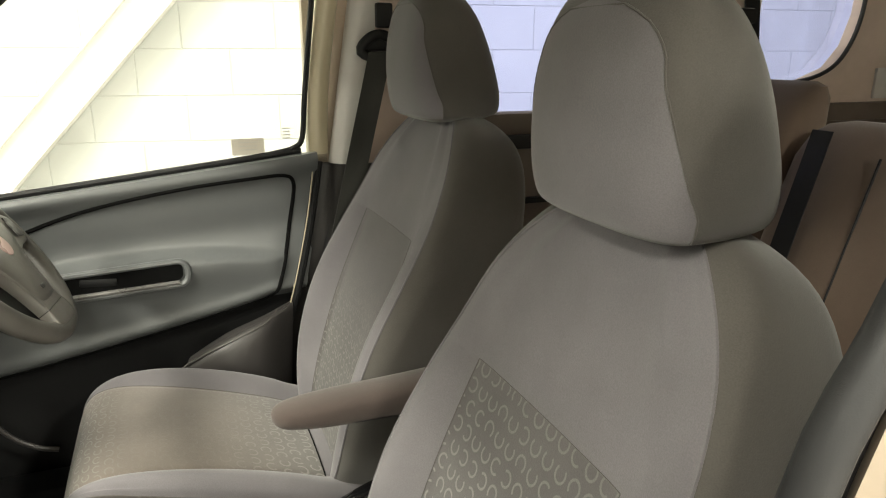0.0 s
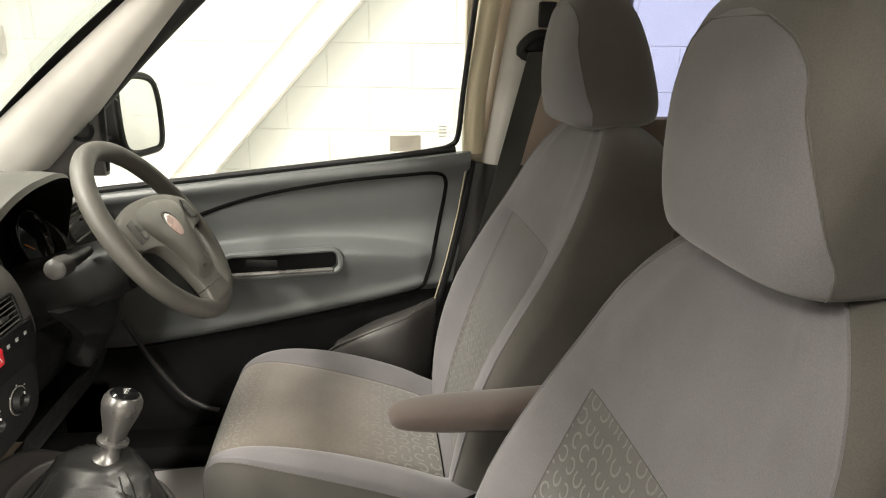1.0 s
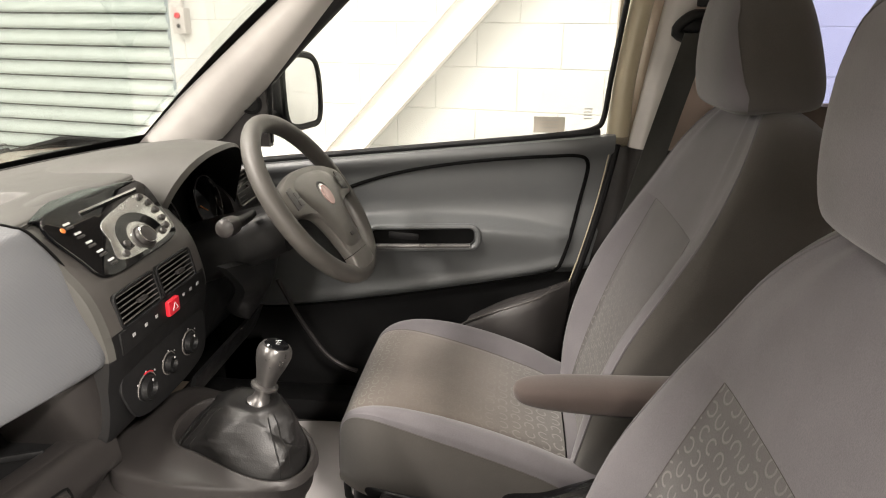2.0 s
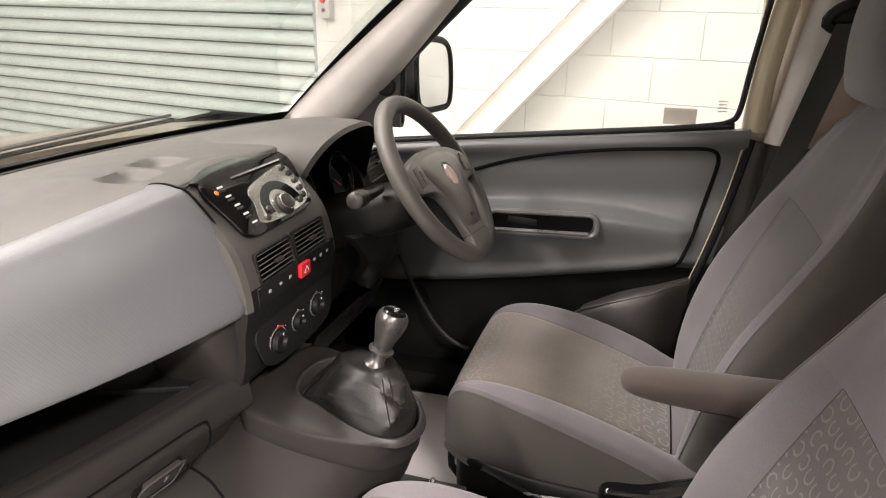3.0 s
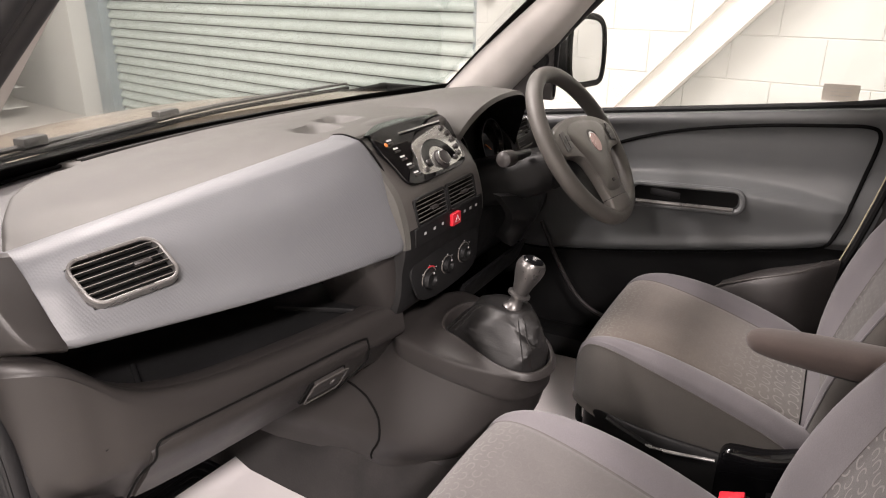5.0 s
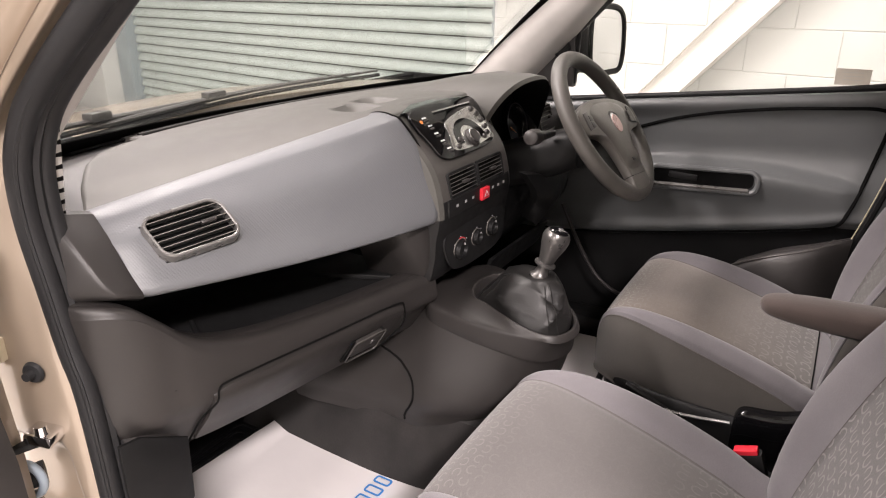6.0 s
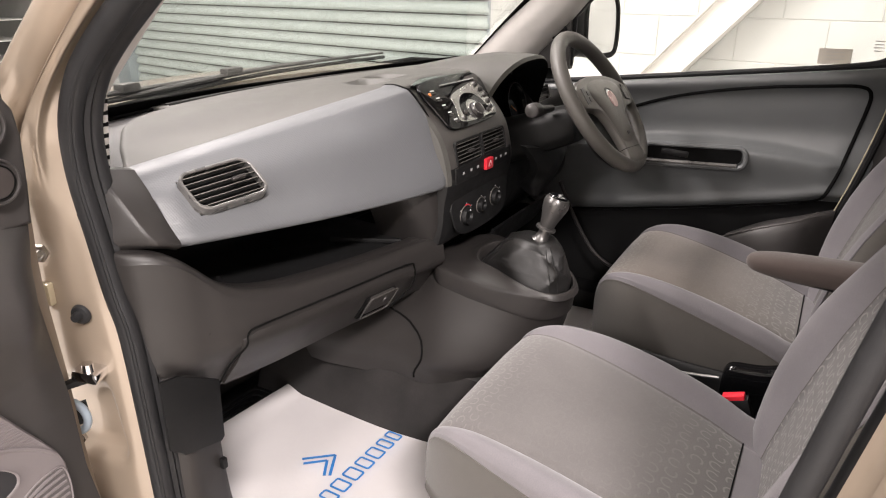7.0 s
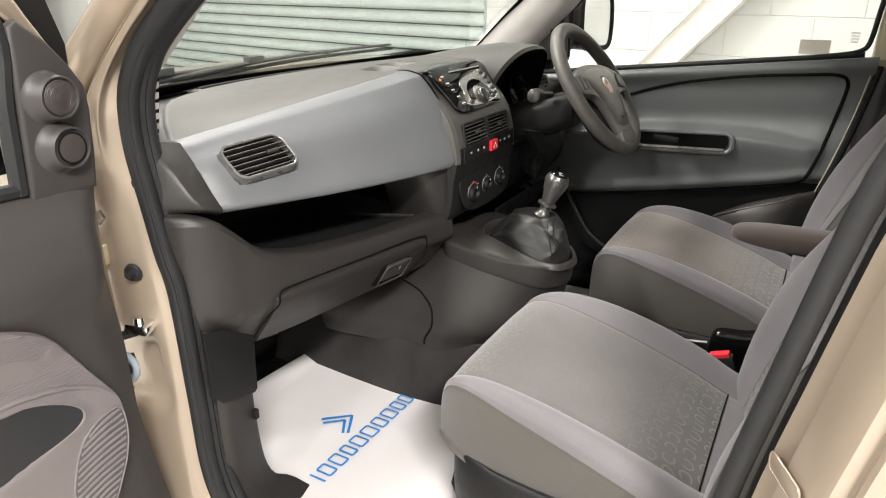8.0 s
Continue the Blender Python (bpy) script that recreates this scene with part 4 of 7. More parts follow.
def near_door():
    """The open door, standing almost square to the van."""
    d = thing("front_door", "open front door with dark lining and two round speakers", "door", (-0.86, 0.93, 0.5))
    a = radians(4)
    u = Vector((-math.cos(a), -math.sin(a), 0))
    n = Vector((math.sin(a), -1, 0)).normalized()
    O = Vector((-0.835, 0.795, 0))

    def hinge_edge(z):
        return float(np.interp(z, (0.42, 0.54, 0.656, 0.75, 0.87, 0.947, 1.02, 1.07, 1.10, 1.14), (-0.03, -0.011, 0.010, 0.023, 0.025, 0.032, 0.038, 0.036, 0.031, 0.026)))

    def swell(q, z):
        """How far the lining stands out: rolled hinge edge and a shoulder under the window."""
        e = min(1.0, max(0.0, (q - hinge_edge(z)) / 0.06))
        roll = math.sin(e * 1.57)
        k = float(np.interp(z, (0.40, 0.85, 0.93, 0.98, 1.015, 1.045, 1.09, 1.13, 1.145), (0.010, 0.010, 0.020, 0.042, 0.060, 0.060, 0.042, 0.012, -0.006)))
        return k * roll

    def P(q, z, k=0.0):
        return tuple(O + u * q + Vector((0, 0, z)) + n * k)

    def on(q, z, k=0.0):
        return P(q, z, swell(q, z) + k)
    zs = np.linspace(0.42, 1.145, 70)
    g = [[on(hinge_edge(z) + q, z) for z in zs] for q in np.concatenate((np.linspace(0, 0.08, 16), np.linspace(0.10, 1.0, 18)))]
    part("inner_skin", sheet(g, 0.03, -n), NEARSKIN, d, "dark grey door lining")
    g = [[P(hinge_edge(z) * 0.5 + q - 0.02, z, -0.045) for z in np.linspace(0.42, 1.14, 20)] for q in np.linspace(0, 1.02, 12)]
    part("shell", sheet(g, 0.07, -n), PAINT, d, "champagne painted door shell")
    # sail panel with speakers
    out = [(0.027, 1.125), (0.021, 1.175), (0.017, 1.234), (0.020, 1.266), (0.037, 1.293), (0.066, 1.328), (0.098, 1.353), (0.112, 1.345), (0.118, 1.25), (0.127, 1.125)]
    part("sail_panel", slab(out, O + n * 0.0, u, (0, 0, 1), n, 0.010, 0.008, 3), NEARSKIN, d, "dark grey corner panel")
    up = Vector((0, 0, 1))
    for z, q0, r in ((1.256, 0.070, 0.0275), (1.190, 0.067, 0.0275)):
        c = Vector(P(q0, z, 0.009))
        rings = []
        for lean, k, big in ((0.009, 0.0, 1.30), (0.007, 0.002, 1.19), (0.005, 0.006, 1.11), (0.002, 0.012, 1.05), (0.0, 0.0155, 1.02), (0.0, 0.0172, 0.97), (0.0, 0.0170, 0.92), (0.0, 0.013, 0.85)):
            rings.append([tuple(c + u * lean + n * k + (u * math.cos(t) + up * math.sin(t)) * r * big) for t in np.linspace(0, 6.283, 40, endpoint=False)])
        pod = part("speaker", loft(rings), NEARSKIN, d, "round grey speaker pod")
        if z > 1.22:
            part("speaker_grille", lathe([(0.0, 0.0175), (0.010, 0.0172), (0.018, 0.0165), (0.0225, 0.0150), (0.0238, 0.010)], c, n, 32), GRILLE, pod, "brown-grey grille with rings of fine ribs")
            for i in range(9):
                rr = 0.0022 + 0.0024 * i
                ring = [tuple(c + n * (0.0176 - 0.0026 * (rr / 0.0225) ** 2) + (u * math.cos(t) + up * math.sin(t)) * (rr + 0.0004 * math.sin(9 * t + i))) for t in np.linspace(0, 6.283, 30, endpoint=False)]
                part("rib", tube(ring, 0.0007, 5, True, n=1), GRILLE, pod)
        else:
            part("speaker_cap", lathe([(0.0, 0.0178), (0.014, 0.0175), (0.0186, 0.0168), (0.0192, 0.010)], c, n, 32), GRILLE, pod, "plain brown-grey cap")
            part("cap_ring", tube([tuple(c + n * 0.0162 + (u * math.cos(t) + up * math.sin(t)) * 0.0202) for t in np.linspace(0, 6.283, 30, endpoint=False)], 0.0009, 5, True, n=1), DEEP, pod)
    # window frame and glass
    part("window_seal", tube([P(0.134, 1.14, 0.0), P(0.128, 1.25, 0.0), P(0.122, 1.35, 0.0), P(0.20, 1.47, 0.0), P(0.42, 1.66, 0.0)], 0.011, 8), RUBBER, d, "black window seal")
    part("waist_seal", tube([P(0.13, 1.146, 0.0), P(0.5, 1.160, 0), P(1.0, 1.170, 0)], 0.010, 8), RUBBER, d)
    gl = part("glass", sheet([[P(q, z, -0.02) for z in (1.14, 1.4, 1.64)] for q in (0.13, 0.45, 1.0)], 0.004, -n), GLASS, d)
    gl.visible_shadow = False
    part("window_frame", tube([P(0.028, 1.285, -0.022), P(0.075, 1.350, -0.022), P(0.14, 1.43, -0.022), P(0.30, 1.59, -0.022), P(0.5, 1.70, -0.022)], (0.005, 0.011, 0.022, 0.030, 0.030), 12), PAINT, d, "champagne painted window frame")
    part("mirror_base", slab([(-0.004, 1.19), (-0.006, 1.315), (0.012, 1.375), (0.075, 1.43), (0.12, 1.44), (0.09, 1.22)], O - n * 0.05, u, (0, 0, 1), -n, 0.03, 0.008), BLACK, d, "black mirror mounting seen past the frame")
    # insert with a dished pull
    outer = smooth_curve([(0.42, 1.04), (0.28, 1.018), (0.206, 0.989), (0.156, 0.949), (0.106, 0.872), (0.084, 0.837), (0.067, 0.805), (0.062, 0.771), (0.066, 0.733), (0.079, 0.685), (0.105, 0.638), (0.20, 0.54), (0.42, 0.50)], 6, True)
    inner = smooth_curve([(0.36, 0.880), (0.233, 0.874), (0.20, 0.868), (0.16, 0.847), (0.136, 0.827), (0.132, 0.812), (0.141, 0.802), (0.165, 0.795), (0.217, 0.790), (0.36, 0.78)], 6, True)
    centre = (0.215, 0.830)
    ro, ri = radial(outer, centre, 120), radial(inner, centre, 120)
    rings = []
    for f, k in ((0.0, -0.004), (0.003, 0.004), (0.012, 0.010), (0.03, 0.014), (0.06, 0.016), (0.35, 0.016), (0.65, 0.016), (0.90, 0.016), (0.96, 0.0178), (0.99, 0.0172), (1.0, 0.0155)):
        rings.append([on(p[0] + (q[0] - p[0]) * f, p[1] + (q[1] - p[1]) * f, k) for p, q in zip(ro, ri)])
    ins = part("insert", loft(rings, caps=False), INSERT, d, "pale grey-pink lining insert")
    rings = []
    for f, k in ((1.0, 0.0155), (0.985, 0.011), (0.95, 0.006), (0.85, 0.003), (0.6, 0.002), (0.2, 0.002)):
        rings.append([on(centre[0] + (p[0] - centre[0]) * f, centre[1] + (p[1] - centre[1]) * f, k) for p in ri])
    part("pull_recess", loft(rings), PULL, d, "dark blue-grey smooth door pull recess")
    for i in range(44):
        z = 0.812 + 0.0042 * i
        edge = float(np.interp(z, (0.805, 0.837, 0.872, 0.949, 0.989, 1.018), (0.067, 0.084, 0.106, 0.156, 0.206, 0.28))) + 0.006
        low = float(np.interp(z, (0.812, 0.826, 0.854, 0.877, 0.889, 0.894), (0.078, 0.086, 0.117, 0.160, 0.202, 0.235)))
        end = low if z < 0.894 else 0.36
        if end - edge > 0.008:
            part("fine_rib", tube([on(edge + (end - edge) * f, z + 0.012 * f * (end - edge) / 0.2, 0.0158) for f in (0, 0.35, 0.7, 1)], 0.0010, 4, n=1), INSERT, ins)
    part("ledge", tube([on(0.074, 0.809, 0.012), on(0.084, 0.824, 0.015), on(0.115, 0.850, 0.0165), on(0.158, 0.873, 0.0165), on(0.20, 0.885, 0.0165), on(0.233, 0.891, 0.0165), on(0.36, 0.90, 0.0165)], 0.0036, 8), INSERT, ins, "raised lip above the pull")
    cov = smooth_curve([(0.072, 0.790), (0.095, 0.794), (0.122, 0.786), (0.144, 0.768), (0.160, 0.735), (0.170, 0.690), (0.150, 0.640), (0.120, 0.632), (0.092, 0.672), (0.074, 0.712), (0.067, 0.752)], 5, True)
    gr = part("speaker_cover", slab(cov, O + n * 0.0235, u, (0, 0, 1), n, 0.003, 0.001), INSERT_DARK, d, "ribbed grey speaker cover")
    part("cover_edge", tube([P(q, z, 0.0265) for q, z in cov], 0.0016, 6, True, n=1), INSERT, gr)
    for i in range(14):
        z = 0.652 + 0.0105 * i
        a0 = float(np.interp(z, (0.632, 0.672, 0.712, 0.752, 0.790), (0.118, 0.093, 0.075, 0.068, 0.072))) + 0.002
        a1 = float(np.interp(z - 0.012, (0.640, 0.69, 0.735, 0.768, 0.786), (0.152, 0.170, 0.160, 0.144, 0.120))) - 0.002
        part("rib", tube([P(a1, z - 0.014, 0.0258), P((a0 + a1) / 2, z - 0.004, 0.0268), P(a0, z, 0.0258)], 0.0027, 6), INSERT, gr)
    return d


def near_mirror():
    """Folded edge of the mirror on the open door, seen past the post."""
    m = thing("wing_mirror", "dark mirror edge with chrome glint on the open door", "wing mirror", (-0.93, 1.05, 1.3))
    part("housing", box((-0.86, 1.03, 1.335), (0.10, 0.06, 0.13), 0.03), BLACK, m)
    part("arm", tube([(-0.89, 0.93, 1.27), (-0.88, 0.98, 1.28), (-0.87, 1.02, 1.30)], 0.02, 10), BLACK, m)
    return m


# ---------------------------------------------------------------- dashboard
def fascia_edges(x):
    """Top edge and bottom edge of the passenger bolster, by x: (y, z), (y, z)."""
    f = (x + 0.67) / 0.53
    top = (0.811 - 0.138 * f, 1.145 + 0.075 * f)
    bot = (0.737 - 0.143 * f - 0.022 * math.sin(max(0, min(1, f)) * 3.14), 1.040 - 0.020 * f)
    return top, bot


def side_vent_frame():
    """Axes and middle of the passenger's side vent."""
    u, vv = Vector((0.10, -0.034, 0.012)).normalized(), Vector((-0.005, 0.050, 0.052)).normalized()
    w = u.cross(vv).normalized()
    if w.y > 0:
        w = -w
    return u, vv, w, Vector((-0.596, 0.733, 1.117)) + w * 0.008


def hollow(x, y):
    """Depth of the two coin hollows moulded into the dash top."""
    deep = 0.0
    for cx, cy, hw, hh in ((-0.122, 0.798, 0.042, 0.038), (-0.022, 0.826, 0.042, 0.038)):
        dx, dy = abs(x - cx) / hw, abs(y - cy - 0.08 * (x - cx)) / hh
        r = (dx ** 4 + dy ** 4) ** 0.25
        f = min(1, max(0, (1.12 - r) / 0.55))
        deep = max(deep, 0.015 * f * f * (3 - 2 * f))
    return deep


def dashboard(v):
    d = thing("dashboard", "dark grey moulded dashboard with pale bolster and open shelf", "dashboard", (0, 0.85, 1.0))
    # top pad, with two moulded hollows
    def across(x):
        """Profile of the dash top from the glass back to the bolster."""
        yb, zb = windscreen_base(x)
        (yt, zt), _ = fascia_edges(max(min(x, -0.15), -0.66))
        if x > -0.14:
            yt += 0.012 * min(1, (x + 0.14) / 0.1)
        if x > 0.5:
            zt -= (x - 0.5) * 0.35
            yt += (x - 0.5) * 0.45
        return smooth_curve([(x, yb - 0.015, zb - 0.005), (x, yb - 0.06, zb + 0.004), (x, (yb + yt) / 2, (zb + zt) / 2 + 0.010), (x, yt + 0.045, zt + 0.0005), (x, yt + 0.012, zt - 0.006)], 22)

    def ease(f):
        f = min(1.0, max(0.0, f))
        return f * f * (3 - 2 * f)

    def pad_end(y):
        """Rounded outer end of the pad, by y."""
        return float(np.interp(y, (0.80, 0.85, 0.90, 0.945, 0.975, 0.995, 1.01), (-0.692, -0.674, -0.642, -0.603, -0.562, -0.515, -0.46)))
    xs = np.concatenate((np.linspace(-0.700, -0.45, 70), np.linspace(-0.43, -0.20, 10), np.linspace(-0.185, 0.04, 76), np.linspace(0.06, 0.72, 26)))
    g = [[(a, b, c - hollow(a, b) - 0.016 * ease((pad_end(b) - a + 0.002) / 0.014)) for a, b, c in across(x)] for x in xs]
    part("top_pad", sheet(g, 0.012), DASH_TOP, d, "dark grey grained dashboard top")
    g = [[(a, b, c - 0.007 - 0.03 * ease((-0.735 - a) / 0.04)) for a, b, c in across(x)] for x in np.linspace(-0.775, -0.45, 28)]
    part("side_strip", sheet(g, 0.008), DASH, d, "dark strip round the outer end of the top pad")
    slot = [(-0.585, 1.018), (-0.54, 1.034), (-0.49, 1.046), (-0.44, 1.054)]
    part("side_demister", tube([(a, b, np.interp(b, [q[1] for q in across(a)][::-1], [q[2] for q in across(a)][::-1]) - 0.005) for a, b in slot], 0.007, 8, flat=0.5), DEEP, d, "black demister slot by the glass")
    for dy, rr, mt in ((0.078, 0.0022, DEEP), (0.066, 0.0035, DASH), (0.050, 0.002, DEEP)):
        line = [(x, windscreen_base(x)[0] - dy, windscreen_base(x)[1] + 0.0042 + 0.05 * (dy - 0.06)) for x in np.linspace(-0.44, 0.62, 20)]
        part("defrost_line", tube(line, rr, 6, n=1), mt, d)
    # bolster
    g = []
    for s in np.linspace(0, 1, 44):
        row = []
        for k, (dy, dz, f) in enumerate(((0.050, -0.004, 0.0), (0.040, 0.002, 0.0), (0.022, 0.0028, 0.0), (0.004, -0.0025, 0.0), (-0.010, -0.0125, 0.0), (-0.019, -0.002, 0.30), (-0.017, 0.0, 0.66), (-0.009, 0.012, 1.0), (0.004, 0.0, 1.0), (0.03, 0.001, 1.0))):
            x = -0.685 + s * (-0.166 + (0.0, 0.002, 0.006, 0.010, 0.016, 0.024, 0.031, 0.020, 0.006, 0.0)[k] + 0.685)
            (yt, zt), (yb, zb) = fascia_edges(x)
            e = 0.008 * (max(0, 1 - s / 0.03) ** 2 + max(0, 1 - (1 - s) / 0.03) ** 2)
            row.append((x, yt + (yb - yt) * f + dy + e, zt + (zb - zt) * f + dz))
        g.append(smooth_curve(row, 4))
    u, vv, w, vc = side_vent_frame()
    part("bolster", opened(sheet(g, 0.015, (0, 0.8, -0.2)), vc, u, vv, 0.110, 0.064), FASCIA, d, "pale blue-grey dimpled passenger bolster")
    part("bolster_seam", tube([(q[0] + 0.003, q[1] - 0.001, q[2]) for q in g[-1][2:34]], 0.0020, 6, n=1), DEEP, d, "black gap at the inner end of the bolster")
    # end piece beside the pillar
    rows = []
    for (xa, ya, za), (xr, yr, zr), (xb, yb, zb) in (((-0.684, 0.818, 1.150), (-0.735, 0.832, 1.160), (-0.766, 0.850, 1.150)), ((-0.684, 0.790, 1.118), (-0.736, 0.794, 1.128), (-0.768, 0.830, 1.110)), ((-0.684, 0.760, 1.078), (-0.730, 0.756, 1.082), (-0.768, 0.812, 1.070)), ((-0.684, 0.737, 1.048), (-0.722, 0.742, 1.060), (-0.766, 0.806, 1.062)), ((-0.684, 0.752, 1.036), (-0.720, 0.756, 1.050), (-0.764, 0.806, 1.052))):
        a, r, b = Vector((xa, ya, za)), Vector((xr, yr, zr)), Vector((xb, yb, zb))
        rows.append([a, a.lerp(r, 0.5) + Vector((0, -0.002, 0.001)), a.lerp(r, 0.9), r + Vector((0, 0.002, -0.001)), r.lerp(b, 0.15), r.lerp(b, 0.6), b])
    g = spline_grid(rows, 5, 4)
    part("end_piece", sheet(g, 0.02, (0.3, 0.9, 0)), DASH, d)
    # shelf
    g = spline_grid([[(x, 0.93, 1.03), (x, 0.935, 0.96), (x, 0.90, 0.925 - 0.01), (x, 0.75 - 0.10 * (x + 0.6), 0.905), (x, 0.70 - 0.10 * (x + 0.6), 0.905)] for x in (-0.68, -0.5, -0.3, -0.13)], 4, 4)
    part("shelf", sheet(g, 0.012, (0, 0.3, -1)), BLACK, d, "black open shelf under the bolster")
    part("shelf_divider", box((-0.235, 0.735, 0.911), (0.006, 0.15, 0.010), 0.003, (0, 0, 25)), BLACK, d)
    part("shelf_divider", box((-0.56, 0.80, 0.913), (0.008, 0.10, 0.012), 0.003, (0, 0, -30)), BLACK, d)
    # lower panel with lip
    rows = []
    for x, yl, zl in ((-0.766, 0.806, 1.048), (-0.756, 0.776, 1.050), (-0.735, 0.754, 1.048), (-0.705, 0.738, 1.036), (-0.675, 0.727, 1.008), (-0.645, 0.715, 0.977), (-0.60, 0.701, 0.953), (-0.52, 0.684, 0.934), (-0.38, 0.662, 0.920), (-0.25, 0.640, 0.914), (-0.135, 0.622, 0.910)):
        rows.append([(x, yl + 0.040, zl - 0.035), (x, yl + 0.032, zl - 0.008), (x, yl + 0.024, zl - 0.001), (x, yl + 0.002, zl), (x, yl - 0.008, zl - 0.004), (x, yl - 0.0145, zl - 0.014), (x, yl - 0.0175, zl - 0.032), (x, yl - 0.018, min(zl - 0.055, 0.875)), (x, yl + 0.008, 0.83), (x, yl + 0.042, 0.780), (x, yl + 0.052, 0.773), (x, yl + 0.09, 0.770)])
    part("lower_panel", sheet(spline_grid(rows, 4, 4), 0.012, (0, 0.9, 0.1)), DASH, d, "dark grey lower dash panel with raised lip")
    g = spline_grid([[(-0.150, 0.606, 1.045), (-0.185, 0.618, 1.048), (-0.215, 0.66, 1.05), (-0.225, 0.74, 1.05)],
                     [(-0.150, 0.604, 0.99), (-0.178, 0.612, 0.99), (-0.205, 0.65, 0.99), (-0.215, 0.74, 0.99)],
                     [(-0.145, 0.606, 0.93), (-0.165, 0.614, 0.93), (-0.182, 0.65, 0.93), (-0.19, 0.74, 0.93)],
                     [(-0.138, 0.622, 0.87), (-0.150, 0.630, 0.87), (-0.160, 0.66, 0.87), (-0.165, 0.74, 0.87)],
                     [(-0.125, 0.66, 0.82), (-0.135, 0.665, 0.82), (-0.145, 0.69, 0.82), (-0.15, 0.74, 0.82)]], 5, 5)
    part("stack_wing", sheet(g, 0.008, (0.8, 0.3, 0)), DASH, d, "dark grey side of the centre stack")
    # glovebox
    def low(x):
        return float(np.interp(x, (-0.675, -0.645, -0.60, -0.52, -0.38, -0.25, -0.135), (0.727, 0.715, 0.701, 0.684, 0.662, 0.640, 0.622)))
    rows = []
    for x in np.linspace(-0.630, -0.232, 16):
        y = low(x)
        k = 0.012 * max(0, 1 - abs(x + 0.232) / 0.05) + 0.010 * max(0, 1 - abs(x + 0.630) / 0.03)
        rows.append([(x, y - 0.0145, 0.888 - k), (x, y - 0.0165, 0.868), (x, y + 0.004, 0.832), (x, y + 0.030, 0.797), (x, y + 0.043, 0.778)])
    gb = part("glovebox_lid", sheet([list(smooth_curve(r, 3)) for r in rows], 0.005, (0, -0.85, -0.4)), DASH, d, "dark grey glovebox lid")
    gap = [(-0.640, 0.048, 0.780), (-0.638, 0.014, 0.832), (-0.632, -0.019, 0.868), (-0.622, -0.021, 0.885), (-0.595, -0.021, 0.892), (-0.43, -0.021, 0.891), (-0.262, -0.021, 0.888), (-0.236, -0.021, 0.876), (-0.229, -0.004, 0.84), (-0.236, 0.018, 0.808), (-0.262, 0.036, 0.782)]
    part("gap", tube([(x, low(x) + dy - (0.0015 if z > 0.87 else 0.010), z - (0.0 if z > 0.85 else 0.002)) for x, dy, z in gap], 0.0018, 6), DEEP, gb)
    part("latch_surround", box((-0.318, low(-0.318) + 0.006, 0.822), (0.080, 0.010, 0.066), 0.006, (34, 0, -10)), DEEP, gb, "black latch recess")
    part("latch", box((-0.318, low(-0.318) - 0.004, 0.828), (0.068, 0.012, 0.046), 0.005, (34, 0, -10)), STACK, gb, "dark grey glovebox latch")
    part("latch_rim", tube([tuple(Vector((-0.318, low(-0.318) - 0.0025, 0.824)) + pose(0, 0, 0, 34, 0, -10) @ Vector((a, -0.004, b))) for a, b in rounded(0.078, 0.064, 0.008, 4)], 0.0012, 5, True, n=1), SURROUND, gb, "moulded edge round the latch")
    part("lock", lathe([(0.0, 0.003), (0.006, 0.003), (0.007, 0.0)], (-0.312, low(-0.312) - 0.014, 0.832), (0, -0.85, -0.5), 14), STACK, gb)
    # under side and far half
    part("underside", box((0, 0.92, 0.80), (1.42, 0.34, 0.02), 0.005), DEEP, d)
    return d


def air_vent(parent, center, u, v, w, width, height, slats, frame_mat, knob=0.2, tilt=-0.12, slat_mat=None, corner=0.16):
    """A louvred outlet: frame, dark throat, slats and thumb wheel."""
    slat_mat = slat_mat or HUBGREY
    c, u, v, w = Vector(center), Vector(u).normalized(), Vector(v).normalized(), Vector(w).normalized()
    rc = min(width, height) * corner
    o = rounded(width, height, rc, 9)
    pts = [tuple(c + u * a * 1.0 + v * b) for a, b in o]
    skirt = loft([[tuple(c + u * a * k + v * b * k - w * q) for a, b in o] for k, q in ((1.055, 0.022), (1.05, 0.005), (1.03, 0.0005), (1.0, 0.0), (0.972, 0.004), (0.968, 0.022))], caps=False)
    vent = part("air_vent", merged(tube(pts, 0.0026, 8, True, n=1), skirt), frame_mat, parent, "louvred air vent")
    inner = [(a * 0.97, b * 0.95) for a, b in o]
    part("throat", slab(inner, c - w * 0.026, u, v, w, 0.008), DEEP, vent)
    wt = (w + v * tilt).normalized()
    m = Matrix((u, wt.cross(u), wt)).transposed().to_4x4()
    for i in range(slats):
        b = (i + 0.5) / slats - 0.5
        over = max(0.0, abs(b) * height * 0.92 - (height / 2 - rc))
        end = rc - math.sqrt(max(0.0, rc * rc - over * over))
        part("slat", box(c + v * b * height * 0.92 - w * 0.004, (width * 0.965 - 2 * end, 0.0012, 0.009), 0.0004, m), slat_mat, vent)
    part("thumb_tab", box(c + u * width * knob + w * 0.006, (width * 0.2, 0.006, 0.008), 0.002, Matrix((u, v, w)).transposed().to_4x4()), STACK, vent)
    return vent


def dash_details(d):
    u, vv, w, vc = side_vent_frame()
    air_vent(d, vc, u, vv, w, 0.112, 0.066, 6, VENTRIM, corner=0.27)


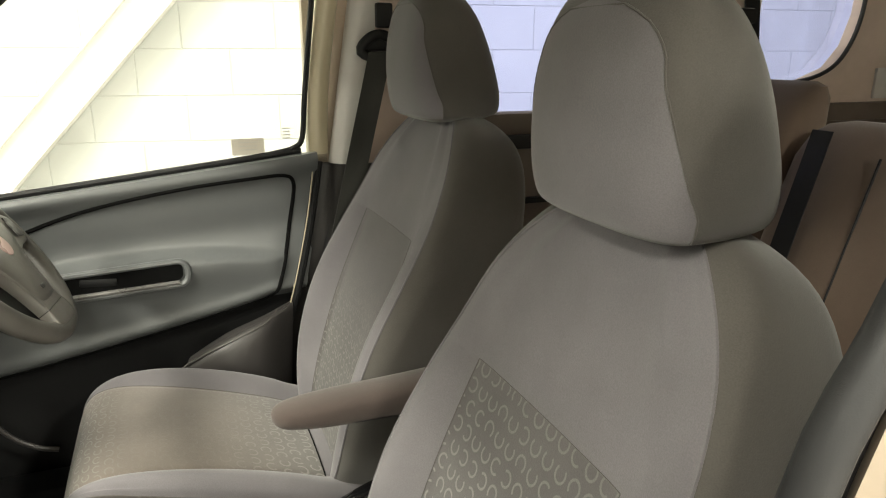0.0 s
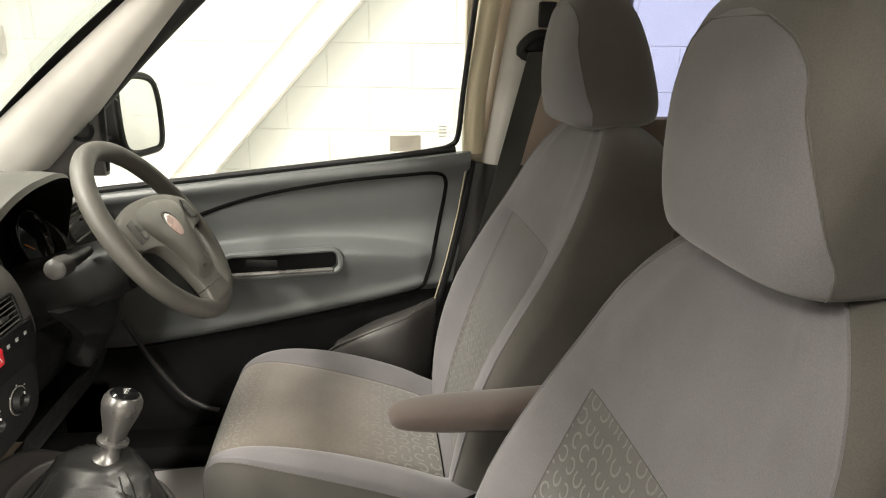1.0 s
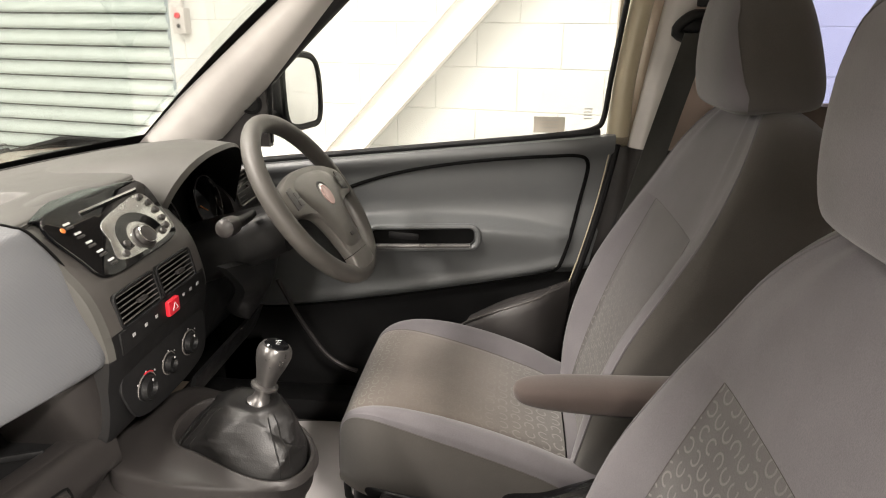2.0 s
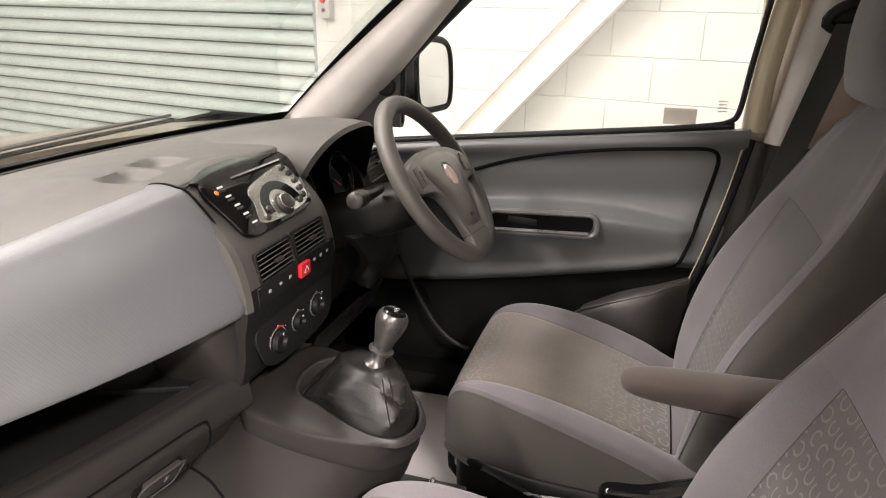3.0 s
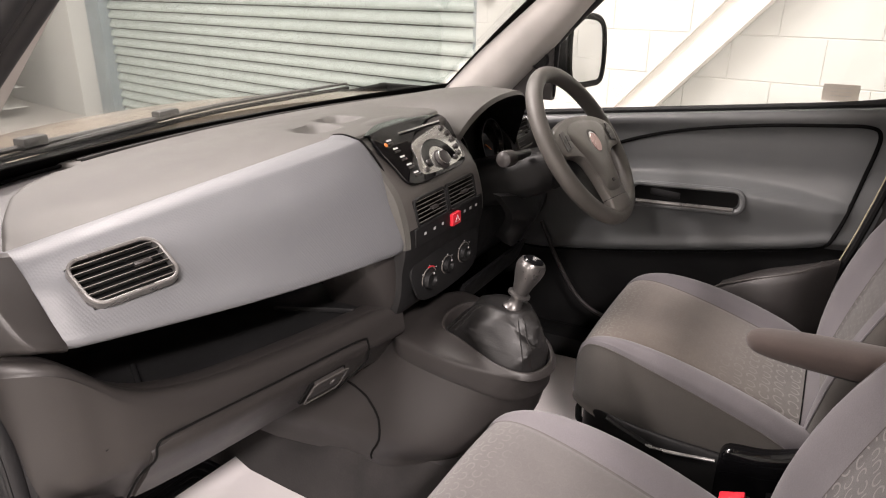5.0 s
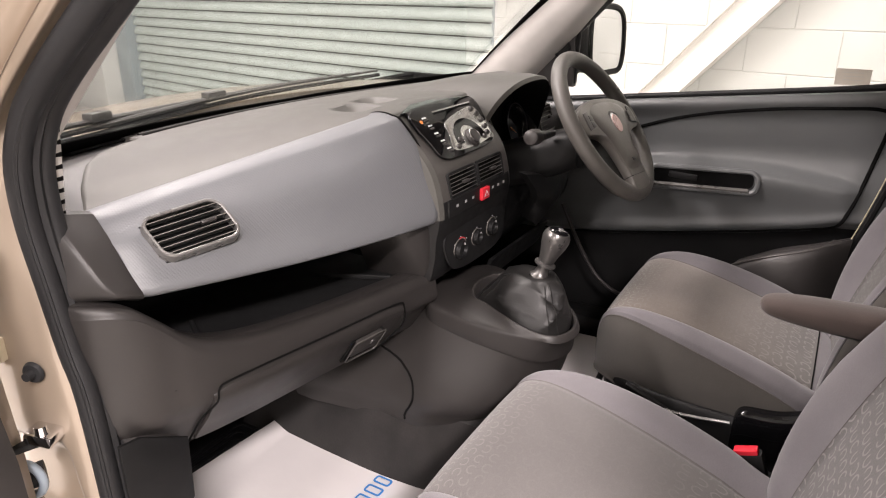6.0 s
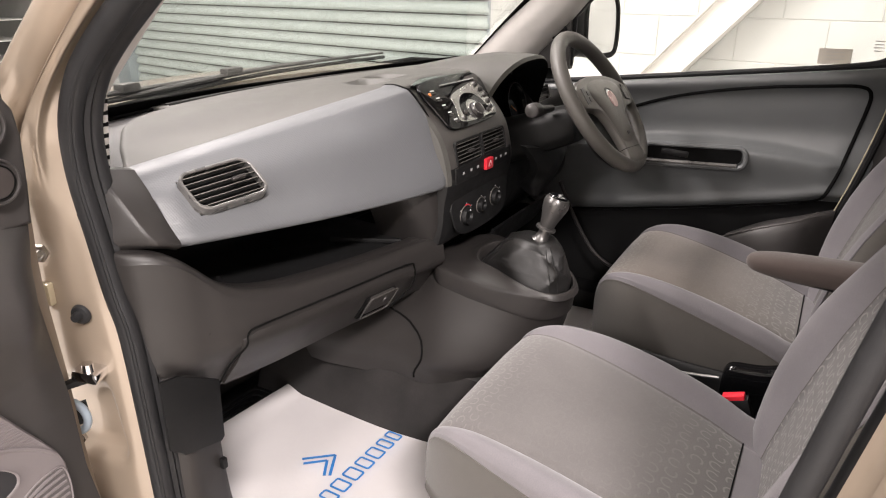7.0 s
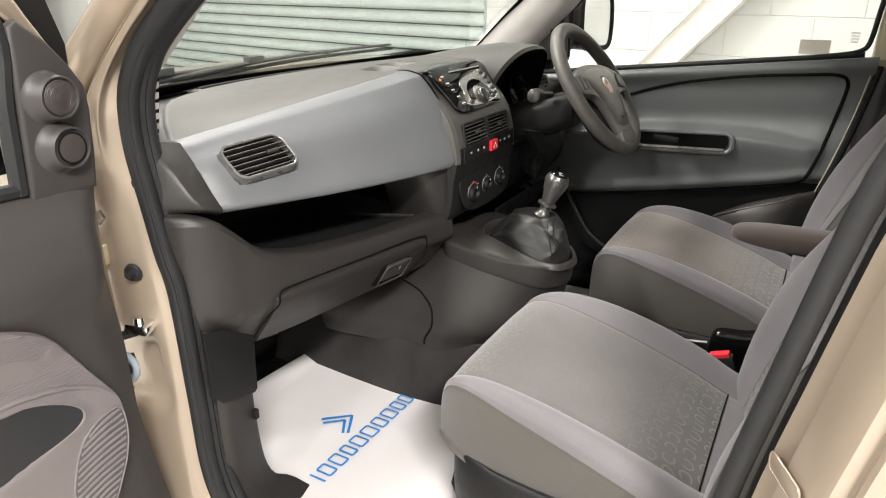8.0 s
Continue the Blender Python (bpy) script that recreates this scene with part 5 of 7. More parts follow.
def centre_stack(dash):
    s = thing("centre_console_stack", "black radio and heater stack with red hazard button", "centre stack", (0, 0.65, 1.05))
    # housing
    rows = []
    for x in (-0.142, -0.137, -0.125, -0.05, 0.05, 0.125, 0.137, 0.142):
        k = 0.024 if abs(x) > 0.139 else (0.010 if abs(x) > 0.13 else 0)
        q = 0.020 if abs(x) > 0.12 else 0.004
        rows.append([(x, 0.79, 1.205 - q), (x, 0.745 + k, 1.222 - q), (x, 0.692 + k, 1.220 - q * 0.4), (x, 0.645 + k, 1.172), (x, 0.606 + k, 1.127), (x, 0.588 + k, 1.078), (x, 0.582 + k, 1.03), (x, 0.590 + k, 0.985), (x, 0.594 + k, 0.94), (x, 0.61 + k, 0.895), (x, 0.66 + k, 0.87)])
    vw = Vector((0, -0.98, 0.2)).normalized()
    vv = Vector((0, 0.2, 0.98)).normalized()
    hbm = sheet(spline_grid(rows, 2, 4), 0.02, (0, 0.9, 0.1))
    for x in (-0.052, 0.052):
        hbm = opened(hbm, (x, 0.590, 1.086), (1, 0, 0), vv, 0.094, 0.048)
    hbm.normal_update()
    # shoulder faces split off for a paler colour that carries the light on them
    shoulder, hbm = split(hbm, lambda c, nn: c.z > 1.195 or (abs(c.x) > 0.1255 and c.z > 1.03))
    hbm.normal_update()
    hbm, lower = split(hbm, lambda c, nn: c.z > 1.060)
    part("housing", hbm, SURROUND, s, "mid grey stack housing")
    part("heater_housing", lower, BLACK, s, "black lower stack housing")
    part("shoulder", shoulder, DASH_TOP, s, "stack shoulder round the radio, painted paler where light falls")
    # radio plane
    ru = Vector((1, 0, 0))
    rv = Vector((0, 0.0775, 0.093)).normalized()
    rw = rv.cross(ru).normalized()
    if rw.y > 0:
        rw = -rw
    rc = Vector((0.0, 0.640, 1.168)) + rw * 0.004
    rm = Matrix((ru, rv, rw)).transposed().to_4x4()

    def on(a, b, k=0.0):
        return rc + ru * a + rv * b + rw * k
    out = smooth_curve([(-0.108, 0.060), (0.0, 0.066), (0.108, 0.060), (0.104, -0.01), (0.086, -0.046), (0.0, -0.052), (-0.086, -0.048), (-0.104, -0.01)], 6, True)
    r = part("radio", slab([(a, b) for a, b in out], rc, ru, rv, rw, 0.006, 0.002), GLOSS, s, "gloss black radio front")
    sil = smooth_curve([(-0.030, 0.022), (0.030, 0.036), (0.084, 0.040), (0.096, 0.010), (0.086, -0.034), (0.02, -0.044), (-0.050, -0.038), (-0.040, -0.005)], 6, True)
    part("trim_plate", slab([(a, b) for a, b in sil], rc + rw * 0.006, ru, rv, rw, 0.0015, 0.0005), SILVER, r, "bright silver plate")
    arc = [(0.050 * math.cos(t) + 0.020, 0.046 * math.sin(t) - 0.026) for t in np.linspace(-0.15, 3.3, 18)]
    arc += [(0.030 * math.cos(t) + 0.020, 0.030 * math.sin(t) - 0.026) for t in np.linspace(3.3, -0.15, 18)]
    part("display", slab(arc, rc + rw * 0.0072, ru, rv, rw, 0.001), GLOSS, r, "black arched display")
    part("disc_slot", box(on(0.020, 0.050, 0.0065), (0.135, 0.0035, 0.002), 0.0005, rm), CHROME, r, "bright line of the disc slot")
    part("slot_gap", box(on(0.020, 0.0465, 0.0062), (0.130, 0.003, 0.0015), 0, rm), DEEP, r)
    part("volume_knob", lathe([(0.0, 0.011), (0.013, 0.0115), (0.016, 0.0095), (0.017, 0.004), (0.020, 0.003), (0.021, 0.0)], on(0.020, -0.026, 0.006), rw, 28), STACK, r, "round volume knob")
    part("knob_ring", tube([tuple(on(0.020 + 0.0150 * math.cos(t), -0.026 + 0.0150 * math.sin(t), 0.0172)) for t in np.linspace(0, 6.283, 22, endpoint=False)], 0.0012, 6, True, n=1), CHROME, r)
    for i in range(5):
        part("key", box(on(-0.080 + 0.004 * i, 0.036 - 0.018 * i, 0.007), (0.013, 0.004, 0.003), 0.001, rm), STACK, r)
        part("key_mark", box(on(-0.080 + 0.004 * i, 0.0425 - 0.018 * i, 0.0066), (0.012, 0.0032, 0.0008), 0, rm), WHITEMARK, r)
    for a, b in ((0.078, 0.034), (0.086, 0.020), (0.088, 0.004), (0.086, -0.012), (0.080, -0.026), (0.064, -0.032), (-0.035, -0.034), (-0.020, -0.022)):
        part("key", lathe([(0.0, 0.004), (0.005, 0.0035), (0.006, 0.0)], on(a, b, 0.0075), rw, 14), STACK, r)
    cap = []
    for x in np.linspace(-0.110, 0.110, 17):
        e = 0.003 * (abs(x) / 0.110) ** 6
        f = 1 - (abs(x) / 0.110) ** 2.5
        cap.append(smooth_curve([on(x, 0.056, 0.0045 - e), on(x, 0.064, 0.0045 - e), on(x, 0.066 + 0.006 * f, 0.002 - e), (x, 0.690 + 0.016 * f, 1.2205 + 0.004 * f - e), (x, 0.698 + 0.036 * f, 1.2130 + 0.0095 * f - e)], 5))
    part("radio_cap", sheet(cap, 0.004, (0, 0.5, -0.8)), GLOSS, s, "gloss black cap over the radio")
    part("orange_dot", lathe([(0.0, 0.0012), (0.0035, 0.001), (0.0042, 0.0)], on(-0.093, 0.036, 0.0064), rw, 14), ORANGE, r, "small orange dot beside the radio")
    # centre vents
    for x in (-0.052, 0.052):
        air_vent(s, Vector((x, 0.590, 1.086)) + vw * 0.002, (1, 0, 0), vv, vw, 0.096, 0.050, 6, BLACK, 0.0, 0.34, HUBGREY)
    # button row
    def face(x, z, k):
        y = float(np.interp(z, (0.90, 0.94, 0.985, 1.03, 1.08), (0.61, 0.594, 0.590, 0.582, 0.588)))
        return Vector((x, y - k, z))
    part("button_strip", box(face(0, 1.045, 0.001), (0.225, 0.006, 0.034), 0.003), BLACK, s)
    hz = part("hazard_button", box(face(0.012, 1.045, 0.006), (0.030, 0.010, 0.025), 0.003), RED, s, "red hazard warning button")
    tri = [(0.008 * math.cos(t), 0.008 * math.sin(t)) for t in (math.pi / 2, math.pi * 7 / 6, math.pi * 11 / 6)]
    part("triangle", tube([tuple(face(0.012, 1.044, 0.0115) + Vector((a, 0, b))) for a, b in tri], 0.0008, 5, True, n=1), WHITEMARK, hz)
    for x in (-0.085, -0.055, -0.028, 0.05, 0.072, 0.095):
        part("switch_mark", box(face(x, 1.047, 0.0045), (0.006, 0.001, 0.005), 0), GREYMARK, s)
    # heater panel and knobs
    part("heater_panel", slab(smooth_curve([(-0.108, 0.035), (0.0, 0.045), (0.108, 0.035), (0.112, -0.01), (0.085, -0.042), (0.0, -0.050), (-0.085, -0.042), (-0.112, -0.01)], 5, True).tolist(), face(0, 0.955, 0.004), (1, 0, 0), (0, 0.1, 1), (0, -1, 0.1), 0.004, 0.002), BLACK, s)
    for x, z, rr in ((-0.066, 0.948, 0.0215), (-0.006, 0.954, 0.0165), (0.056, 0.956, 0.0195)):
        c = face(x, z, 0.008)
        kb = part("heater_knob", lathe([(0.0, 0.005), (rr * 0.42, 0.005), (rr * 0.55, 0.011), (rr * 0.80, 0.0115), (rr * 0.88, 0.003), (rr, 0.003), (rr, 0.0)], c, (0, -1, 0.05), 28), BLACK, s, "round black heater knob")
        part("pointer", box(c + Vector((0, -0.0120, rr * 0.66)), (0.0016, 0.0016, rr * 0.2), 0, None), GREYMARK, kb)
        part("ring", tube([tuple(c + Vector((rr * 1.08 * math.cos(t), -0.001, rr * 1.08 * math.sin(t)))) for t in np.linspace(0, 6.283, 24, endpoint=False)], 0.0011, 5, True, n=1), HUBGREY, kb)
        for t in (-0.9, 0, 0.9):
            part("dial_mark", box(c + Vector((rr * 1.28 * math.sin(t), -0.002, rr * 1.28 * math.cos(t))), (0.0018, 0.001, 0.0018), 0), GREYMARK, kb)
    part("heat_scale", tube([tuple(face(-0.066, 0.948, 0.0095) + Vector((0.0245 * math.cos(t), 0, 0.0245 * math.sin(t)))) for t in np.linspace(0.8, 1.7, 8)], 0.0012, 5, n=1), RED, s)
    s.matrix_basis = Matrix.Translation((0, 0.65, 1.046)) @ Matrix.Diagonal((1.14, 1, 1, 1))
    return s


# ---------------------------------------------------------------- driver's side of the dash
def instruments():
    b = thing("instrument_binnacle", "dark hooded instrument binnacle behind the steering wheel", "instruments", (0.32, 0.68, 1.15))
    cx = 0.315
    squared = lambda q: math.copysign(abs(q) ** 0.78, q)
    rings = []
    for y, a, h, zc in ((0.93, 0.225, 0.03, 1.20), (0.82, 0.215, 0.075, 1.18), (0.72, 0.20, 0.115, 1.155), (0.645, 0.187, 0.130, 1.140), (0.612, 0.180, 0.130, 1.137), (0.605, 0.172, 0.122, 1.137)):
        rings.append([(cx + a * squared(math.cos(t)), y + (0.05 if y < 0.7 else 0.0) * (1 - math.sin(t)), zc + h * squared(math.sin(t))) for t in np.linspace(-0.25, math.pi + 0.25, 40)])
    for y, a, h, zc in ((0.615, 0.166, 0.116, 1.137), (0.70, 0.150, 0.10, 1.135)):
        rings.append([(cx + a * squared(math.cos(t)), y + 0.05 * (1 - math.sin(t)), zc + h * squared(math.sin(t))) for t in np.linspace(-0.25, math.pi + 0.25, 40)])
    part("hood", loft(rings[:6], closed=False), DASH_TOP, b, "grey moulded hood over the dials")
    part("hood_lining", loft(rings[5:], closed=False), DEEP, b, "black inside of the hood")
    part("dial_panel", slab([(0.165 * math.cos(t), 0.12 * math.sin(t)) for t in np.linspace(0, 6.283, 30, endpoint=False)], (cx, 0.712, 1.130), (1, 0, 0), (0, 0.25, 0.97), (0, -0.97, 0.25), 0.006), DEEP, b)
    for x in (-0.094, 0.094):
        c = Vector((cx + x, 0.698, 1.130))
        part("dial", lathe([(0.0, 0.004), (0.05, 0.004), (0.052, 0.008), (0.057, 0.012), (0.060, 0.0)], c, (0, -0.97, 0.25), 32), GLOSS, b, "round dark dial")
        part("dial_ring", tube([tuple(c + Vector((0.056 * math.cos(t), -0.013 + 0.013 * math.sin(t), 0.056 * math.sin(t)))) for t in np.linspace(0, 6.283, 30, endpoint=False)], 0.0012, 6, True, n=1), KNOB, b)
        part("needle", box(c + Vector((-0.015, -0.008, -0.01)), (0.04, 0.002, 0.002), 0, (0, 30, 0)), ORANGE, b)
    # panel round the dials and lower dash
    g = spline_grid([[(x, 0.70, 1.10), (x, 0.64 + 0.0, 1.06), (x, 0.635, 0.98), (x, 0.66, 0.88), (x, 0.74, 0.80)] for x in (0.142, 0.25, 0.45, 0.60, 0.735)], 3, 4)
    part("lower_panel", sheet(g, 0.02, (0, 0.9, 0)), BLACK, b, "dark panel below the wheel")
    g = spline_grid([[(x, 0.86 - 0.0, 1.20 - 0.06 * k), (x, 0.73, 1.185 - 0.06 * k), (x, 0.665, 1.12), (x, 0.66, 1.05)] for x, k in ((0.47, 0.2), (0.55, 0.3), (0.65, 0.6), (0.735, 1))], 3, 4)
    part("side_panel", sheet(g, 0.02, (0, 0.9, 0)), DASH, b)
    air_vent(b, (0.555, 0.668, 1.128), (1, 0.05, 0), (0, 0.3, 0.95), (0, -0.95, 0.3), 0.10, 0.070, 6, HUBGREY)
    part("knee_panel", sheet(spline_grid([[(x, 0.62, 0.86), (x, 0.66, 0.78), (x, 0.74, 0.72)] for x in (0.15, 0.3, 0.5)], 3, 4), 0.012, (0, 0.8, 0)), BLACK, b)
    b.matrix_basis = Matrix.Translation((0, 0, -0.024)) @ b.matrix_basis
    return b


BADGE = plain("badge_enamel", (0.50, 0.32, 0.30), 0.3, metal=0.4, depth=0)


def steering_wheel():
    C = Vector((0.320, 0.430, 1.146))
    tilt = radians(35)
    n = Vector((0, -math.cos(tilt), math.sin(tilt)))
    u = Vector((1, 0, 0))
    v = n.cross(u).normalized()
    if v.z < 0:
        v = -v
    m = Matrix((u, v, n)).transposed().to_4x4()
    w = thing("steering_wheel", "dark grey steering wheel with three-spoke pad and red badge", "steering wheel", tuple(C))
    R = 0.190

    def on(a, b, k=0.0):
        return C + (u * a + v * b) * 0.9 + n * k
    rim = [tuple(on(R * math.cos(t), R * math.sin(t))) for t in np.linspace(0, 2 * math.pi, 72, endpoint=False)]
    part("rim", tube(rim, 0.0178, 16, True, n=1), WHEEL, w, "thick dark grey rim")
    # the wheel stands turned a little
    turn = radians(-6)
    u, v = u * math.cos(turn) + v * math.sin(turn), v * math.cos(turn) - u * math.sin(turn)
    m = Matrix((u, v, n)).transposed().to_4x4()

    def hub(a, b, k=0.0):
        return on(a, b - 0.028, k + 0.014)
    # frame of the three spokes
    arms = [(0.0, 0.096), (0.060, 0.094), (0.120, 0.084), (0.178, 0.062), (0.184, 0.022), (0.168, 0.004), (0.125, 0.000), (0.088, -0.016), (0.066, -0.060), (0.055, -0.118), (0.055, -0.155)]
    arms = arms + [(0.0, -0.163)] + [(-a, b) for a, b in arms[:0:-1]]
    arms = smooth_curve(arms, 4, True)
    rings = []
    for k, s in ((-0.014, 0.95), (-0.011, 0.99), (-0.006, 1.0), (0.000, 0.99), (0.004, 0.965), (0.006, 0.90), (0.006, 0.5), (0.006, 0.1)):
        rings.append([tuple(hub(a * s, b * s - 0.008 * (1 - s), k)) for a, b in arms])
    def band(bm, low, high):
        """Keep what lies between two levels of the wheel's own height."""
        for level, way in ((low, -v), (high, v)):
            if level is not None:
                bmesh.ops.bisect_plane(bm, geom=bm.verts[:] + bm.edges[:] + bm.faces[:], plane_co=hub(0, level), plane_no=way, clear_outer=True)
        return bm
    frame_part = part("spoke_frame", band(loft(rings, caps=False), -0.118, None), HUBGREY, w, "grey cross arm of the wheel")
    part("back_shell", lathe([(0.0, 0.0), (0.080, 0.0), (0.098, 0.008), (0.104, 0.022), (0.100, 0.010), (0.080, -0.004)], hub(0, -0.045, -0.058), n, 36), SHROUD, w, "black shell behind the spokes")
    part("lower_spoke", band(loft(rings, caps=False), None, -0.1195), HUBGREY, w, "satin grey lower spoke")
    # pad
    out = smooth_curve([(-0.126, 0.060), (-0.085, 0.083), (0.0, 0.090), (0.085, 0.083), (0.126, 0.060), (0.108, 0.018), (0.082, -0.014), (0.062, -0.066), (0.050, -0.104), (0.0, -0.113), (-0.050, -0.104), (-0.062, -0.066), (-0.082, -0.014), (-0.108, 0.018)], 5, True)
    rings = []
    for k, s in ((-0.012, 0.90), (-0.008, 0.97), (-0.004, 1.0), (0.001, 0.985), (0.005, 0.94), (0.010, 0.80), (0.013, 0.5), (0.014, 0.15)):
        rings.append([tuple(hub(a * s, b * s - 0.012 * (1 - s), k)) for a, b in out])
    pad = part("pad", loft(rings), HUBGREY, w, "grey padded wheel centre")
    part("badge_rim", tube([tuple(hub(0.033 * math.cos(t), 0.018 + 0.033 * math.sin(t), 0.010)) for t in np.linspace(0, 6.283, 28, endpoint=False)], 0.0035, 8, True, n=1), STACK, pad)
    bd = part("badge", lathe([(0.0, 0.005), (0.022, 0.004), (0.029, 0.001), (0.030, -0.004)], hub(0, 0.018, 0.010), n, 28), CHROME, pad, "round chrome badge")
    part("badge_field", lathe([(0.0, 0.002), (0.021, 0.0015), (0.022, 0.0)], hub(0, 0.018, 0.0138), n, 24), BADGE, bd, "pale reddish enamel field")
    part("pad_emblem", box(hub(0, -0.080, 0.0120), (0.016, 0.008, 0.002), 0.001, m), STACK, pad)
    for s in (-1, 1):
        sw = part("switch", slab([(q[0] * s, q[1]) for q in ((0.121, 0.056), (0.144, 0.051), (0.144, 0.012), (0.112, 0.016))][::s], hub(0, 0, 0.0055), u, v, n, 0.003, 0.001), STACK, frame_part)
        part("switch_key", box(hub(s * 0.130, 0.043, 0.0085), (0.018, 0.013, 0.002), 0.002, m), STACK, sw)
        part("switch_key", box(hub(s * 0.130, 0.026, 0.0085), (0.018, 0.013, 0.002), 0.002, m), STACK, sw)
    return w


def steering_column():
    c = thing("steering_column", "black steering column shroud with stalk switches", "steering column", (0.333, 0.55, 1.1))
    rings = []
    for f, hw, hh in ((0, 0.056, 0.046), (0.12, 0.070, 0.050), (0.4, 0.078, 0.055), (0.75, 0.084, 0.058), (1, 0.09, 0.06)):
        y, z = 0.475 + 0.22 * f, 1.108 - 0.075 * f
        rings.append([(0.333 + hw * np.sign(math.cos(t)) * abs(math.cos(t)) ** 0.6, y, z + hh * np.sign(math.sin(t)) * abs(math.sin(t)) ** 0.6) for t in np.linspace(0, 6.283, 28, endpoint=False)])
    part("shroud", loft(rings), SHROUD, c, "black column shroud")
    st = part("stalk", tube([(0.27, 0.53, 1.145), (0.20, 0.522, 1.152), (0.145, 0.518, 1.160)], (0.008, 0.010, 0.012), 12), SHROUD, c, "black stalk switch")
    part("stalk_end", lathe([(0.0, 0.042), (0.010, 0.042), (0.0155, 0.038), (0.017, 0.02), (0.016, 0.0)], (0.150, 0.518, 1.159), (-1, -0.05, 0.12), 20), STACK, st, "ribbed grey stalk end")
    part("stalk", tube([(0.39, 0.53, 1.145), (0.46, 0.522, 1.152), (0.52, 0.518, 1.160)], (0.008, 0.010, 0.012), 12), SHROUD, c)
    part("column_lower", sheet(spline_grid([[(0.20, 0.56, 1.06), (0.24, 0.545, 1.0), (0.30, 0.60, 0.93)], [(0.333, 0.54, 1.04), (0.333, 0.53, 0.98), (0.333, 0.58, 0.90)], [(0.46, 0.56, 1.06), (0.43, 0.545, 1.0), (0.37, 0.60, 0.93)]], 5, 5), 0.02, (0, 0.9, 0.2)), SHROUD, c)
    c.matrix_basis = Matrix.Translation((-0.030, -0.006, -0.012)) @ c.matrix_basis
    return c


# ---------------------------------------------------------------- gear console
def gear_console():
    g = thing("gear_console", "dark grey gear console with leather boot and silver lever", "gear console", (-0.05, 0.45, 0.6))

    def ring(z, left, right, front, rear, tilt=0.0, inset=0.0):
        pts = left + [rear] + right[::-1] + [front]
        c = (-0.02, 0.52)
        out = []
        for a, b in smooth_curve(pts, 5, True):
            r = math.hypot(a - c[0], b - c[1])
            k = (r - inset) / r
            a, b = c[0] + (a - c[0]) * k, c[1] + (b - c[1]) * k
            out.append((a, b, z + tilt * (b - 0.42)))
        return out
    upper = ([(-0.086, 0.552), (-0.102, 0.50), (-0.127, 0.405), (-0.108, 0.352)], [(0.045, 0.558), (0.072, 0.505), (0.055, 0.43), (0.018, 0.37)], (-0.025, 0.575), (-0.046, 0.337))
    lower = ([(-0.128, 0.632), (-0.147, 0.57), (-0.142, 0.47), (-0.120, 0.385)], [(0.100, 0.62), (0.105, 0.55), (0.085, 0.45), (0.035, 0.375)], (-0.02, 0.668), (-0.048, 0.350))
    flank = ([(-0.200, 0.69), (-0.205, 0.575), (-0.165, 0.46), (-0.088, 0.40)], [(0.15, 0.69), (0.16, 0.58), (0.14, 0.47), (0.09, 0.41)], (-0.20, 0.96), (0.0, 0.385))
    waist = ([(-0.190, 0.72), (-0.195, 0.62), (-0.15, 0.52), (-0.08, 0.47)], [(0.14, 0.72), (0.15, 0.62), (0.13, 0.53), (0.08, 0.47)], (-0.195, 0.96), (0.0, 0.46))
    lo, hi = np.array(ring(0.772, *lower, 0.16)), np.array(ring(0.822, *upper, 0.16, -0.004))
    rings = [ring(0.772, *lower, 0.16, 0.010), ring(0.768, *lower, 0.16, 0.002)]
    ahead = np.clip((lo[:, 1:2] - 0.40) / 0.12, 0, 1)
    for p in (0.0, 0.08, 0.2, 0.36, 0.54, 0.72, 0.86, 0.96):
        k, q = p ** (1.3 + 2.9 * ahead), 1 - (1 - p) ** (1.5 + 3.5 * ahead)
        rings.append(np.concatenate((lo[:, :2] + (hi[:, :2] - lo[:, :2]) * k, lo[:, 2:] + (hi[:, 2:] - lo[:, 2:]) * q), axis=1))
    rings += [ring(0.830, *upper, 0.16, 0.000), ring(0.833, *upper, 0.16, 0.004), ring(0.832, *upper, 0.16, 0.009), ring(0.824, *upper, 0.16, 0.013), ring(0.80, *upper, 0.16, 0.016)]
    part("console_body", loft(rings, caps=False), DASH, g, "dark grey moulded surround of the lever")
    rings = [ring(0.565, *waist, 0.0, 0.012), ring(0.60, *waist), ring(0.665, *flank, 0.03, 0.006), ring(0.776, *lower, 0.16, 0.004)]
    dense = [np.array(q) for q in zip(*[smooth_curve(q, 4) for q in zip(*rings)])]
    part("side_cover", loft(dense, caps=False), DASH, g, "dark grey console sides")
    cover = []
    for r, c in smooth_curve([(9.8, -5), (9.8, -3.5), (9.6, -1.8), (9.2, 0.2), (8.4, 2.0), (7.0, 3.0), (5.0, 3.4), (3.0, 3.5)], 4):
        i, j = int(r), math.floor(c)
        fr, fc = r - i, c - j
        n0 = len(dense[0])
        q = sum(w * dense[a][b % n0] for w, a, b in (((1 - fr) * (1 - fc), i, j), (fr * (1 - fc), i + 1, j), ((1 - fr) * fc, i, j + 1), (fr * fc, i + 1, j + 1)))
        cover.append(tuple(q))
    part("cover_seam", tube(cover, 0.0026, 6, n=1), DEEP, g)
    part("carpet_hump", loft([[(-0.245 - b, y, 0.40), (-0.222 - b, y, 0.47), (-0.204 - b, y, 0.53), (-0.190 - b, y, 0.575), (-0.160, y, 0.600), (0.0, y, 0.605), (0.12, y, 0.57), (0.17, y, 0.40)] for b, y in ((-0.03, 0.30), (-0.01, 0.45), (0.0, 0.6), (0.0, 0.8), (0.0, 1.1))]), CARPET, g, "black carpet over the tunnel")
    # boot with folds, from the rim up to the lever
    rings = []
